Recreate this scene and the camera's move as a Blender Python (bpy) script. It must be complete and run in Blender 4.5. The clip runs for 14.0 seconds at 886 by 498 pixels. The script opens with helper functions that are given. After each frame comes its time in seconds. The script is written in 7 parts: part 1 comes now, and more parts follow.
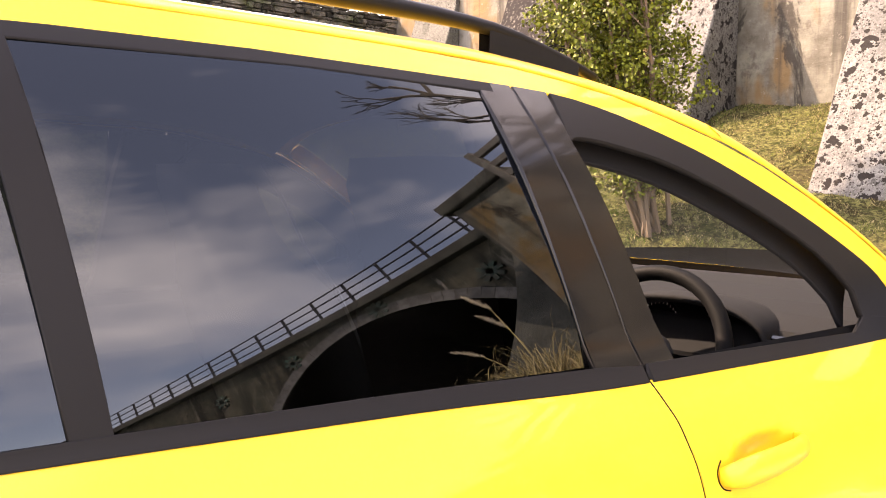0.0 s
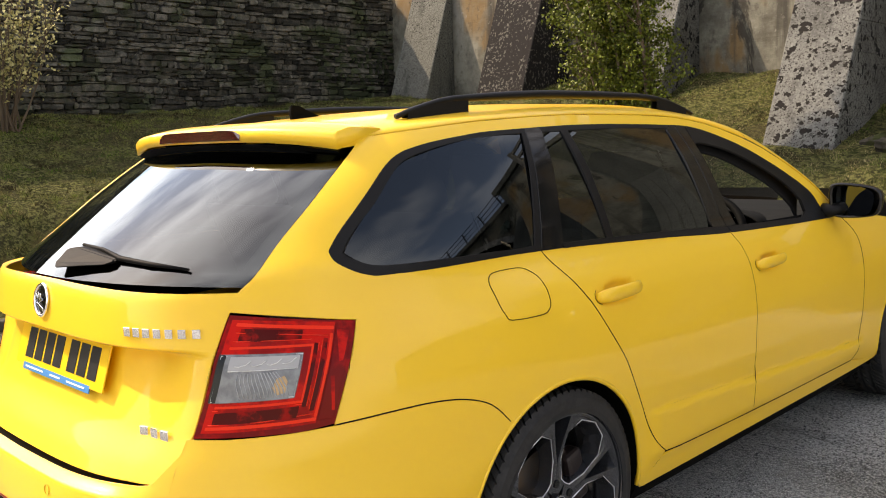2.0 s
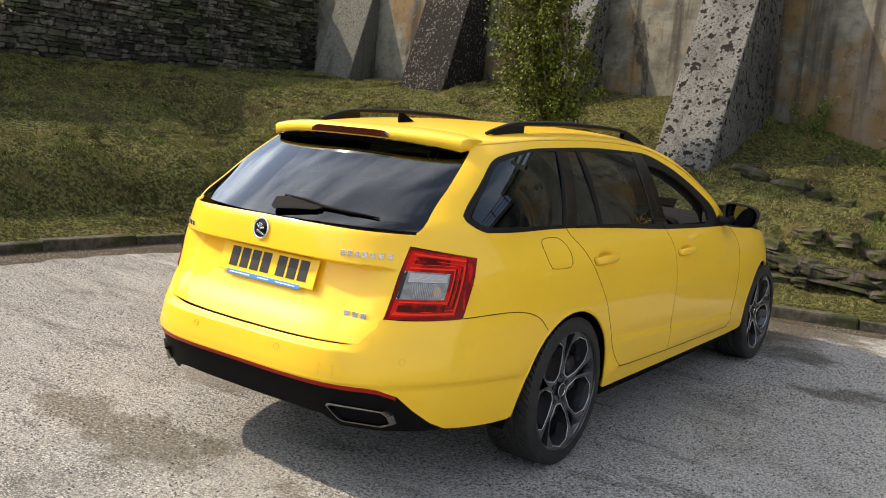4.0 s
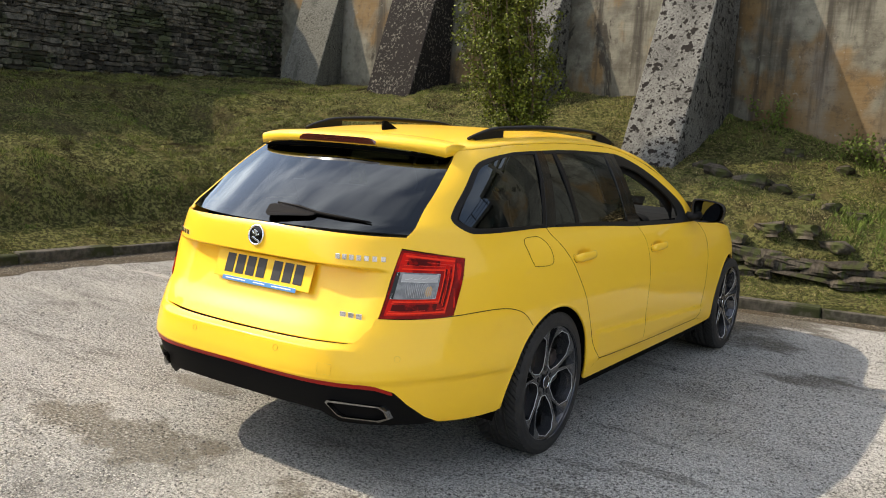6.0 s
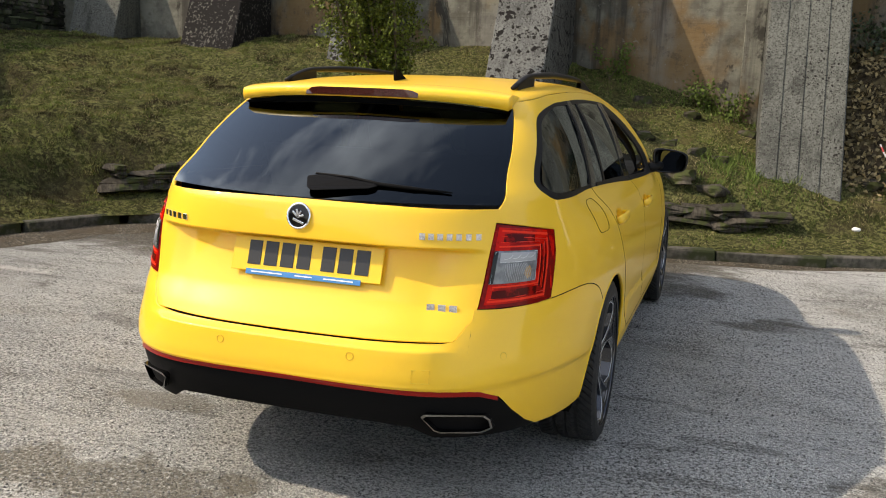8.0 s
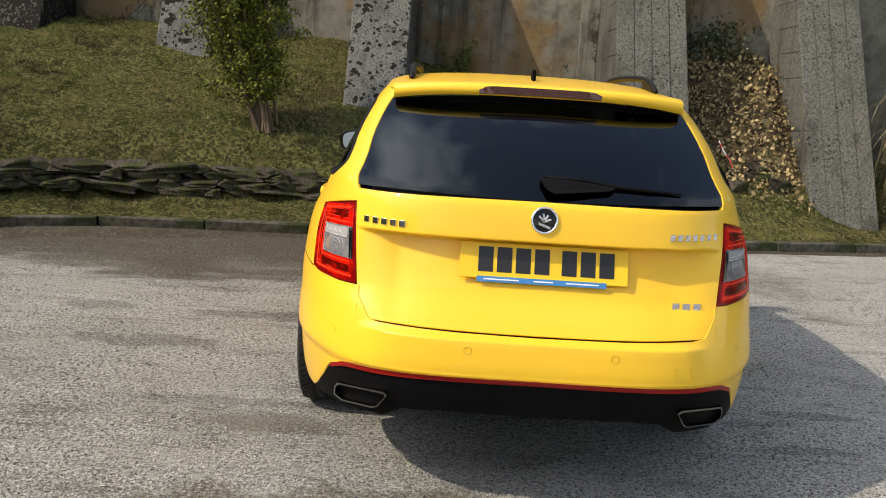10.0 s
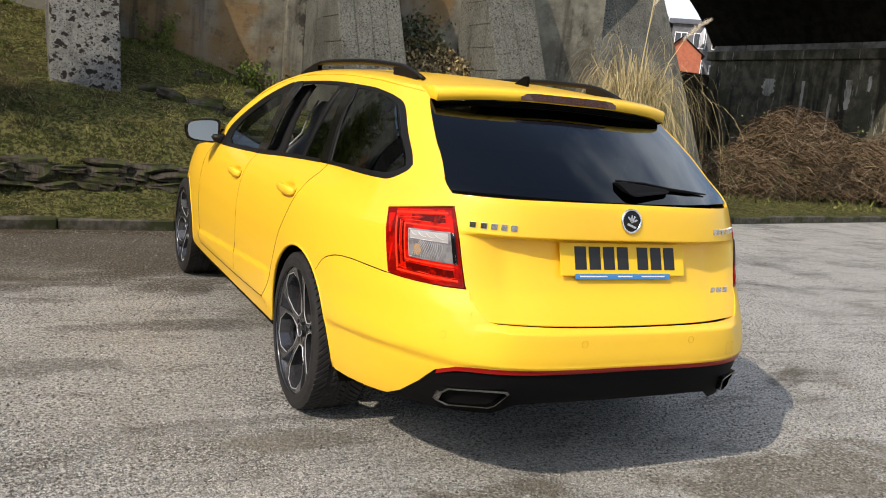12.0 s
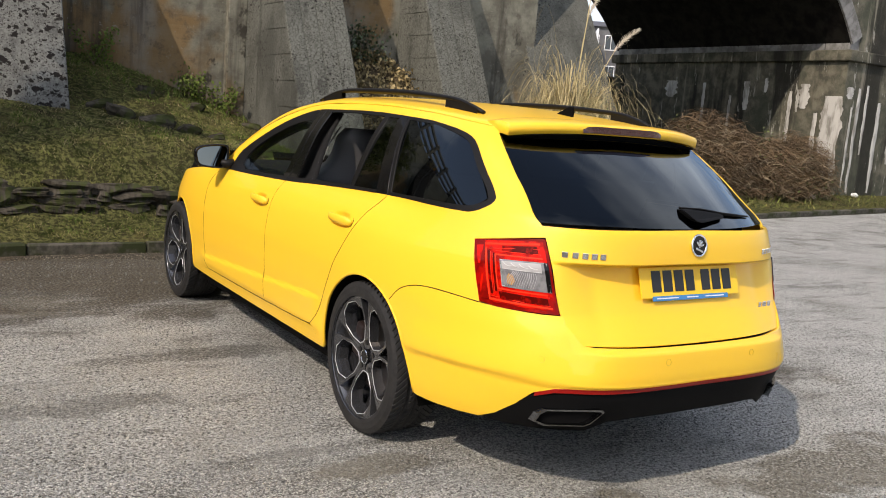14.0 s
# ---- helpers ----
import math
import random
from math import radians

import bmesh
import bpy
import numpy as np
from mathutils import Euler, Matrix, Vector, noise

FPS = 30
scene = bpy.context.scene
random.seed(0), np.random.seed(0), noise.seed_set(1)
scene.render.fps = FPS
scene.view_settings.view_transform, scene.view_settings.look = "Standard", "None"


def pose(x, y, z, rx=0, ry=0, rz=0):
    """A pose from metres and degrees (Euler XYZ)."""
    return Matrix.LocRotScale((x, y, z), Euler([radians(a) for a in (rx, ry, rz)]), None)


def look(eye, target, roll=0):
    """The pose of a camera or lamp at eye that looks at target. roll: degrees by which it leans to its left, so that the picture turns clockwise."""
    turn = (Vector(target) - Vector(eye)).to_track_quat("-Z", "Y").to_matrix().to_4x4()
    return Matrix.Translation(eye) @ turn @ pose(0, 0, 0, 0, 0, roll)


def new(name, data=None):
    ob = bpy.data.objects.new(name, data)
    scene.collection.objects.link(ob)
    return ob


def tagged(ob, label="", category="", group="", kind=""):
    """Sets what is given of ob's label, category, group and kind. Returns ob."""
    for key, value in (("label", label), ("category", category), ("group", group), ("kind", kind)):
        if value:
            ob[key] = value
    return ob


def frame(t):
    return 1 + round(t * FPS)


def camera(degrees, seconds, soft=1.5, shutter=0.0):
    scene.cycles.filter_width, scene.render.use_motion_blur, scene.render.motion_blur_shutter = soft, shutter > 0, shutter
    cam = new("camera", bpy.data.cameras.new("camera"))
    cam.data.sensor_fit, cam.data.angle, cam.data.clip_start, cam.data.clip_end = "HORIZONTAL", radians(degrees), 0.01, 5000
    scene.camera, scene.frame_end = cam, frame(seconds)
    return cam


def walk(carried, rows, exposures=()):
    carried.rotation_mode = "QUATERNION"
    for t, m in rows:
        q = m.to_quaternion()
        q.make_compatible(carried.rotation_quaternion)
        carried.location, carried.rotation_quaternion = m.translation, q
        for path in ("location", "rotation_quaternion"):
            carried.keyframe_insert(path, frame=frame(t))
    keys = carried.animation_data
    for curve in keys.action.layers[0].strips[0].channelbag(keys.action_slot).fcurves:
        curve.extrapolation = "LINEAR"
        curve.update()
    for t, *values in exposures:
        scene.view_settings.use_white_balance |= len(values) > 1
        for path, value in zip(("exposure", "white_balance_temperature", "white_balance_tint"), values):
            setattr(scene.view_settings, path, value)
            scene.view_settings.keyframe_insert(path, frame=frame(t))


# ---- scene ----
cam = camera(53.5, 14.0, soft=1.0)
PATH = [
    (0, (1.405, 0.134, 1.188), (-0.076, 1.471, 1.044), 0.5),
    (0.5, (1.644, -0.297, 1.220), (0.189, 1.057, 1.002), -2.2),
    (1, (1.926, -0.763, 1.262), (0.449, 0.567, 1.041), -2.9),
    (1.5, (2.021, -1.288, 1.239), (0.564, 0.061, 1.001), -3.0),
    (2, (2.194, -1.781, 1.284), (0.794, -0.373, 1.045), -2.0),
    (2.5, (2.2, -2.229, 1.252), (0.964, -0.684, 0.957), -0.6),
    (3, (2.272, -2.668, 1.316), (1.065, -1.101, 1.018), -0.2),
    (3.5, (2.447, -3.062, 1.373), (1.286, -1.459, 1.087), 4.5),
    (6, (2.479, -3.412, 1.395), (1.391, -1.756, 1.123), 3.6),
    (6.5, (2.21, -3.396, 1.376), (1.214, -1.681, 1.119), 2.7),
    (7, (1.897, -3.298, 1.364), (0.944, -1.567, 1.059), 1.9),
    (9.5, (0.138, -3.584, 1.266), (0.103, -1.614, 0.924), 3.7),
    (10, (-0.283, -3.614, 1.279), (-0.297, -1.642, 0.945), 3.5),
    (10.5, (-0.702, -3.662, 1.268), (-0.404, -1.706, 0.975), 5.1),
    (11, (-1.096, -3.616, 1.248), (-0.75, -1.671, 0.936), 5.3),
    (11.5, (-1.48, -3.462, 1.256), (-0.905, -1.569, 0.961), 4.3),
    (12, (-1.866, -3.334, 1.256), (-0.989, -1.564, 0.939), 5.4),
    (12.5, (-2.111, -3.133, 1.238), (-1.142, -1.411, 0.928), 5.7),
    (13, (-2.379, -3.092, 1.267), (-1.333, -1.411, 0.981), 5.2),
    (13.5, (-2.504, -3.117, 1.315), (-1.445, -1.445, 1.024), 4.9),
    (14, (-2.513, -3.131, 1.328), (-1.435, -1.473, 1.031), 4.6),
]
EXPOSURES = [(0.0, 2.68, 9300, 36), (0.5, 1.75, 9300, 30), (1.0, 1.4, 9000, 24), (1.5, 1.3, 8600, 22), (2.0, 1.1, 8500, 20), (3.5, 0.82, 8000, 17), (6.5, 0.83, 7700, 15), (7.0, 0.78, 7600, 15), (9.5, 0.36, 7500, 15), (14.0, 0.31, 7200, 17)]
walk(cam, [(t, look(eye, target, roll)) for t, eye, target, roll in PATH], EXPOSURES)

# ---- world and sun ----
SUN_WAY = Vector((1.05, 0.45, -1.0)).normalized()
SUN_ELEV = math.asin(-SUN_WAY.z)
SUN_AZ = math.atan2(-SUN_WAY.x, -SUN_WAY.y)
world = bpy.data.worlds.new("sky")
scene.world = world
world.use_nodes = True
wt = world.node_tree
wt.nodes.clear()
w_out = wt.nodes.new("ShaderNodeOutputWorld")
w_bg = wt.nodes.new("ShaderNodeBackground")
w_sky = wt.nodes.new("ShaderNodeTexSky")
w_sky.sky_type = 'NISHITA'
w_sky.sun_disc = False
w_sky.sun_elevation = SUN_ELEV
w_sky.sun_rotation = SUN_AZ
w_co = wt.nodes.new("ShaderNodeTexCoord")
w_map = wt.nodes.new("ShaderNodeMapping")
w_map.inputs["Scale"].default_value = (1.0, 1.0, 2.2)
w_map.inputs["Location"].default_value = (3.1, 0.4, 0.0)
w_noise = wt.nodes.new("ShaderNodeTexNoise")
w_noise.inputs["Scale"].default_value = 1.7
w_noise.inputs["Detail"].default_value = 7.0
w_noise.inputs["Roughness"].default_value = 0.55
w_ramp = wt.nodes.new("ShaderNodeValToRGB")
w_ramp.color_ramp.elements[0].position = 0.46
w_ramp.color_ramp.elements[0].color = (0.03, 0.03, 0.03, 1)
w_ramp.color_ramp.elements[1].position = 0.72
w_ramp.color_ramp.elements[1].color = (0.78, 0.78, 0.78, 1)
w_mix = wt.nodes.new("ShaderNodeMix")
w_mix.data_type = 'RGBA'
# clouds glow towards the sun
w_dot = wt.nodes.new("ShaderNodeVectorMath")
w_dot.operation = 'DOT_PRODUCT'
w_dot.inputs[1].default_value = tuple(-SUN_WAY)
w_glow = wt.nodes.new("ShaderNodeMapRange")
w_glow.interpolation_type = 'SMOOTHSTEP'
w_glow.inputs["From Min"].default_value = 0.1
w_glow.inputs["From Max"].default_value = 1.0
w_glow.inputs["To Min"].default_value = 8.5
w_glow.inputs["To Max"].default_value = 24.0
w_white = wt.nodes.new("ShaderNodeVectorMath")
w_white.operation = 'SCALE'
w_white.inputs[0].default_value = (0.90, 0.985, 1.08)
wt.links.new(w_co.outputs["Generated"], w_dot.inputs[0])
wt.links.new(w_dot.outputs["Value"], w_glow.inputs["Value"])
wt.links.new(w_glow.outputs["Result"], w_white.inputs["Scale"])
wt.links.new(w_white.outputs["Vector"], w_mix.inputs["B"])
wt.links.new(w_co.outputs["Generated"], w_map.inputs["Vector"])
wt.links.new(w_map.outputs["Vector"], w_noise.inputs["Vector"])
wt.links.new(w_noise.outputs["Fac"], w_ramp.inputs["Fac"])
wt.links.new(w_ramp.outputs["Color"], w_mix.inputs["Factor"])
wt.links.new(w_sky.outputs["Color"], w_mix.inputs["A"])
wt.links.new(w_mix.outputs["Result"], w_bg.inputs["Color"])
wt.links.new(w_bg.outputs["Background"], w_out.inputs["Surface"])
w_bg.inputs["Strength"].default_value = 0.15

sun = new("sun", bpy.data.lights.new("sun", 'SUN'))
sun.data.energy = 3.0
sun.data.angle = radians(0.6)
sun.data.color = (1.0, 0.94, 0.83)
sun.matrix_world = look((0, 0, 30), Vector((0, 0, 30)) + SUN_WAY)


# ---- materials ----
def material(name, color, rough=0.6, metal=0.0, spec=0.5, coat=0.0, color2=None, scale=6.0, detail=6.0, bump=0.0, bump_scale=60.0,
             dist=0.01, low=0.35, high=0.65, color3=None, scale3=0.7, low3=0.5, high3=0.62, island=0.0, rough2=None, stretch=(1, 1, 1)):
    """A node material: two colours mixed by fine noise, a third by broad noise (stains), relief by a second noise."""
    m = bpy.data.materials.new(name)
    m.use_nodes = True
    t = m.node_tree
    b = t.nodes["Principled BSDF"]
    b.inputs["Roughness"].default_value = rough
    b.inputs["Metallic"].default_value = metal
    b.inputs["Specular IOR Level"].default_value = spec
    b.inputs["Coat Weight"].default_value = coat
    b.inputs["Coat Roughness"].default_value = 0.03
    b.inputs["Base Color"].default_value = (*color, 1)
    co = t.nodes.new("ShaderNodeTexCoord")
    mp = t.nodes.new("ShaderNodeMapping")
    mp.inputs["Scale"].default_value = stretch
    t.links.new(co.outputs["Object"], mp.inputs["Vector"])

    def noise_of(sc, det, rgh=0.6):
        n = t.nodes.new("ShaderNodeTexNoise")
        n.inputs["Scale"].default_value = sc
        n.inputs["Detail"].default_value = det
        n.inputs["Roughness"].default_value = rgh
        t.links.new(mp.outputs["Vector"], n.inputs["Vector"])
        return n

    def ramp_of(src, lo, hi):
        r = t.nodes.new("ShaderNodeMapRange")
        r.interpolation_type = 'SMOOTHSTEP'
        r.inputs["From Min"].default_value = lo
        r.inputs["From Max"].default_value = hi
        t.links.new(src, r.inputs["Value"])
        return r.outputs["Result"]

    def mix_of(fac, a, c):
        x = t.nodes.new("ShaderNodeMix")
        x.data_type = 'RGBA'
        t.links.new(fac, x.inputs["Factor"])
        if isinstance(a, tuple):
            x.inputs["A"].default_value = (*a, 1)
        else:
            t.links.new(a, x.inputs["A"])
        x.inputs["B"].default_value = (*c, 1)
        return x.outputs["Result"]

    out = color
    if color2:
        out = mix_of(ramp_of(noise_of(scale, detail).outputs["Fac"], low, high), out, color2)
    if color3:
        out = mix_of(ramp_of(noise_of(scale3, 5.0).outputs["Fac"], low3, high3), out, color3)
    if island:
        g = t.nodes.new("ShaderNodeNewGeometry")
        oi = t.nodes.new("ShaderNodeObjectInfo")
        add = t.nodes.new("ShaderNodeMath")
        add.operation = 'ADD'
        t.links.new(g.outputs["Random Per Island"], add.inputs[0])
        t.links.new(oi.outputs["Random"], add.inputs[1])
        fr = t.nodes.new("ShaderNodeMath")
        fr.operation = 'FRACT'
        t.links.new(add.outputs[0], fr.inputs[0])
        mr = t.nodes.new("ShaderNodeMapRange")
        mr.inputs["To Min"].default_value = 1 - island
        mr.inputs["To Max"].default_value = 1 + island
        t.links.new(fr.outputs[0], mr.inputs["Value"])
        hs = t.nodes.new("ShaderNodeHueSaturation")
        t.links.new(mr.outputs["Result"], hs.inputs["Value"])
        if isinstance(out, tuple):
            hs.inputs["Color"].default_value = (*out, 1)
        else:
            t.links.new(out, hs.inputs["Color"])
        out = hs.outputs["Color"]
    if not isinstance(out, tuple):
        t.links.new(out, b.inputs["Base Color"])
    if rough2 is not None:
        mr = t.nodes.new("ShaderNodeMapRange")
        mr.inputs["To Min"].default_value = rough
        mr.inputs["To Max"].default_value = rough2
        t.links.new(noise_of(scale * 0.7, 5.0).outputs["Fac"], mr.inputs["Value"])
        t.links.new(mr.outputs["Result"], b.inputs["Roughness"])
    if bump:
        bp = t.nodes.new("ShaderNodeBump")
        bp.inputs["Strength"].default_value = bump
        bp.inputs["Distance"].default_value = dist
        t.links.new(noise_of(bump_scale, 6.0, 0.65).outputs["Fac"], bp.inputs["Height"])
        t.links.new(bp.outputs["Normal"], b.inputs["Normal"])
    return m


class Mixer:
    """A material built layer by layer: noises and cells feed soft steps that lay one colour over another."""

    def __init__(self, name, rough=0.9, spec=0.25):
        self.mat = bpy.data.materials.new(name)
        self.mat.use_nodes = True
        self.t = self.mat.node_tree
        self.b = self.t.nodes["Principled BSDF"]
        self.b.inputs["Roughness"].default_value = rough
        self.b.inputs["Specular IOR Level"].default_value = spec
        self.co = self.t.nodes.new("ShaderNodeTexCoord")
        self.normal = None

    def place(self, stretch):
        if stretch == (1, 1, 1):
            return self.co.outputs["Object"]
        mp = self.t.nodes.new("ShaderNodeMapping")
        mp.inputs["Scale"].default_value = stretch
        self.t.links.new(self.co.outputs["Object"], mp.inputs["Vector"])
        return mp.outputs["Vector"]

    def noise(self, scale, detail=5.0, rough=0.6, stretch=(1, 1, 1), warp=0.0):
        n = self.t.nodes.new("ShaderNodeTexNoise")
        for k, v in (("Scale", scale), ("Detail", detail), ("Roughness", rough), ("Distortion", warp)):
            n.inputs[k].default_value = v
        self.t.links.new(self.place(stretch), n.inputs["Vector"])
        return n.outputs["Fac"]

    def cells(self, scale, stretch=(1, 1, 1)):
        n = self.t.nodes.new("ShaderNodeTexVoronoi")
        n.inputs["Scale"].default_value = scale
        self.t.links.new(self.place(stretch), n.inputs["Vector"])
        sep = self.t.nodes.new("ShaderNodeSeparateColor")
        self.t.links.new(n.outputs["Color"], sep.inputs["Color"])
        return n.outputs["Distance"], sep.outputs["Red"], sep.outputs["Green"]

    def step(self, src, lo, hi, a=0.0, c=1.0):
        r = self.t.nodes.new("ShaderNodeMapRange")
        r.interpolation_type = 'SMOOTHSTEP'
        for k, v in (("From Min", lo), ("From Max", hi), ("To Min", a), ("To Max", c)):
            r.inputs[k].default_value = v
        self.t.links.new(src, r.inputs["Value"])
        return r.outputs["Result"]

    def both(self, a, c, kind='MULTIPLY'):
        m = self.t.nodes.new("ShaderNodeMath")
        m.operation = kind
        self.t.links.new(a, m.inputs[0])
        self.t.links.new(c, m.inputs[1])
        return m.outputs[0]

    def mix(self, fac, a, c):
        x = self.t.nodes.new("ShaderNodeMix")
        x.data_type = 'RGBA'
        self.t.links.new(fac, x.inputs["Factor"])
        for key, val in (("A", a), ("B", c)):
            if isinstance(val, tuple):
                x.inputs[key].default_value = (*val, 1)
            else:
                self.t.links.new(val, x.inputs[key])
        return x.outputs["Result"]

    def relief(self, height, strength, dist):
        bp = self.t.nodes.new("ShaderNodeBump")
        bp.inputs["Strength"].default_value = strength
        bp.inputs["Distance"].default_value = dist
        self.t.links.new(height, bp.inputs["Height"])
        if self.normal:
            self.t.links.new(self.normal, bp.inputs["Normal"])
        self.normal = bp.outputs["Normal"]

    def stain(self, x, y, rx, ry, ragged=0.5):
        """A soft, ragged patch round a place on the ground: 1 inside, 0 outside."""
        mp = self.t.nodes.new("ShaderNodeMapping")
        mp.vector_type = 'TEXTURE'
        mp.inputs["Location"].default_value = (x, y, 0)
        mp.inputs["Scale"].default_value = (rx, ry, 1)
        self.t.links.new(self.co.outputs["Object"], mp.inputs["Vector"])
        far = self.t.nodes.new("ShaderNodeVectorMath")
        far.operation = 'LENGTH'
        self.t.links.new(mp.outputs["Vector"], far.inputs[0])
        edge = self.step(self.noise(3.2, 6.0, 0.62), 0.25, 0.75, -ragged, ragged)
        return self.step(self.both(far.outputs["Value"], edge, 'ADD'), 1.15, 0.65)

    def done(self, color):
        self.t.links.new(color, self.b.inputs["Base Color"])
        if self.normal:
            self.t.links.new(self.normal, self.b.inputs["Normal"])
        return self.mat


def glass_material(name, tint, through_amount, sheen=0.058, rough=0.0):
    """Tinted sheet glass: a mirror-like sheen over a clear, dark tint."""
    m = bpy.data.materials.new(name)
    m.use_nodes = True
    t = m.node_tree
    t.nodes.clear()
    o = t.nodes.new("ShaderNodeOutputMaterial")
    tr = t.nodes.new("ShaderNodeBsdfTransparent")
    tr.inputs["Color"].default_value = (*[c * through_amount for c in tint], 1)
    gl = t.nodes.new("ShaderNodeBsdfGlossy")
    gl.inputs["Roughness"].default_value = rough
    gl.inputs["Color"].default_value = (0.84, 0.94, 1.0, 1)
    lw = t.nodes.new("ShaderNodeLayerWeight")
    lw.inputs["Blend"].default_value = 0.5
    pw = t.nodes.new("ShaderNodeMath")
    pw.operation = 'POWER'
    pw.inputs[1].default_value = 4.0
    t.links.new(lw.outputs["Facing"], pw.inputs[0])
    fr = t.nodes.new("ShaderNodeMapRange")
    fr.inputs["To Min"].default_value = sheen
    fr.inputs["To Max"].default_value = 1.0
    t.links.new(pw.outputs[0], fr.inputs["Value"])
    mx = t.nodes.new("ShaderNodeMixShader")
    t.links.new(fr.outputs["Result"], mx.inputs["Fac"])
    t.links.new(tr.outputs["BSDF"], mx.inputs[1])
    t.links.new(gl.outputs["BSDF"], mx.inputs[2])
    t.links.new(mx.outputs["Shader"], o.inputs["Surface"])
    return m


PAINT = material("yellow_car_paint", (0.90, 0.54, 0.034), rough=0.42, spec=0.25, coat=0.5)
BLACK_TRIM = material("black_satin_trim", (0.008, 0.0077, 0.0075), rough=0.45, spec=0.16)
BLACK_GLOSS = material("black_gloss_trim", (0.006, 0.006, 0.006), rough=0.10, spec=0.28, coat=0.12)
BLACK_PLASTIC = material("black_grained_plastic", (0.005, 0.005, 0.0052), rough=0.6, spec=0.07, bump=0.12, bump_scale=900.0, dist=0.001)
DARK_VOID = material("dark_underbody", (0.004, 0.004, 0.004), rough=0.9, spec=0.05)
TINT_GLASS = glass_material("privacy_glass", (0.75, 0.85, 0.9), 0.06)
REAR_GLASS = glass_material("rear_privacy_glass", (0.75, 0.85, 0.9), 0.05, 0.042)
CLEAR_GLASS = glass_material("clear_glass", (0.93, 0.98, 0.95), 0.86, 0.03)
RED_LENS = material("red_lamp_lens", (0.60, 0.008, 0.003), rough=0.2, spec=0.10, coat=0.06, color2=(0.26, 0.003, 0.002), scale=16.0, low=0.45, high=0.60, bump=0.2, bump_scale=120.0, dist=0.003)
DARK_RED = material("deep_red_lens", (0.075, 0.002, 0.001), rough=0.2, spec=0.08, coat=0.06, color2=(0.30, 0.004, 0.002), scale=22.0, low=0.52, high=0.64)
BRIGHT_RED = material("bright_red_light_guide", (0.85, 0.035, 0.010), rough=0.3, spec=0.1, coat=0.08)
CHROME = material("chrome", (0.85, 0.86, 0.88), rough=0.09, metal=1.0)
LAMP_SILVER = material("ribbed_clear_lamp", (0.20, 0.20, 0.205), rough=0.2, coat=0.5, color2=(0.12, 0.12, 0.125), scale=40.0)
AMBER = material("amber_lens", (0.42, 0.24, 0.09), rough=0.2, coat=1.0)
RUBBER = material("tyre_rubber", (0.016, 0.016, 0.0165), rough=0.6, spec=0.25, color2=(0.026, 0.0255, 0.025), scale=40.0, bump=0.15, bump_scale=400.0, dist=0.001)
ALLOY_DARK = material("anthracite_alloy", (0.060, 0.063, 0.070), rough=0.18, metal=0.6, coat=0.7)
ALLOY_CUT = material("machined_alloy_edge", (0.66, 0.67, 0.69), rough=0.35, metal=0.5)
DISC_STEEL = material("brake_disc_steel", (0.12, 0.115, 0.11), rough=0.35, metal=1.0, color2=(0.16, 0.12, 0.09), scale=12)
CALIPER_RED = material("dark_brake_caliper", (0.016, 0.010, 0.009), rough=0.4)
PLATE_YELLOW = material("reflective_yellow_plate", (0.86, 0.55, 0.02), rough=0.35)
PLATE_BLACK = material("plate_black", (0.012, 0.012, 0.012), rough=0.4)
PLATE_BLUE = material("dealer_strip_blue", (0.03, 0.2, 0.48), rough=0.4)
WHITE_PRINT = material("white_print", (0.75, 0.77, 0.8), rough=0.5)
REFLECTOR = material("red_reflector_strip", (0.30, 0.009, 0.006), rough=0.3, spec=0.2, coat=0.15)
EXHAUST = material("exhaust_trim_grey", (0.26, 0.265, 0.27), rough=0.18, metal=1.0)
SEAT_CLOTH = material("grey_seat_leather", (0.11, 0.112, 0.115), rough=0.5, bump=0.2, bump_scale=300.0, dist=0.001)
SEAT_STITCH = material("pale_seat_piping", (0.45, 0.45, 0.45), rough=0.6)
DASH = material("dashboard_soft_plastic", (0.014, 0.0142, 0.015), rough=0.8, spec=0.12, bump=0.1, bump_scale=700.0, dist=0.001)
HEADLINER = material("grey_headliner", (0.05, 0.05, 0.048), rough=0.9)
MIRROR = material("mirror_glass", (0.16, 0.18, 0.20), rough=0.01, metal=1.0)


# ---- small builders ----
def part(name, bm, mat, parent=None, label="", smooth=False):
    """Links a bmesh as one mesh object under a thing or under a part."""
    me = bpy.data.meshes.new(name)
    bm.to_mesh(me)
    bm.free()
    if smooth:
        me.shade_smooth()
    ob = new(name, me)
    me.materials.append(mat)
    if parent:
        ob.parent = parent
    if label:
        ob["label"] = label
    return ob


def mesh_part(name, verts, faces, mat, parent=None, label="", normals=None, smooth=False):
    me = bpy.data.meshes.new(name)
    me.from_pydata(verts, [], faces)
    me.validate()
    if smooth or normals is not None:
        me.shade_smooth()
    if normals is not None and len(normals) == len(me.vertices):
        me.normals_split_custom_set_from_vertices(normals)
    ob = new(name, me)
    me.materials.append(mat)
    if parent:
        ob.parent = parent
    if label:
        ob["label"] = label
    return ob


def box_bm(bm, size, at=(0, 0, 0), rot=(0, 0, 0), bevel=0.0, segs=2):
    m = Matrix.LocRotScale(at, Euler([radians(a) for a in rot]), size)
    made = bmesh.ops.create_cube(bm, size=1.0, matrix=m)
    if bevel:
        edges = list({e for v in made["verts"] for e in v.link_edges})
        bmesh.ops.bevel(bm, geom=edges, offset=bevel, segments=segs, affect='EDGES', profile=0.5)
    return bm


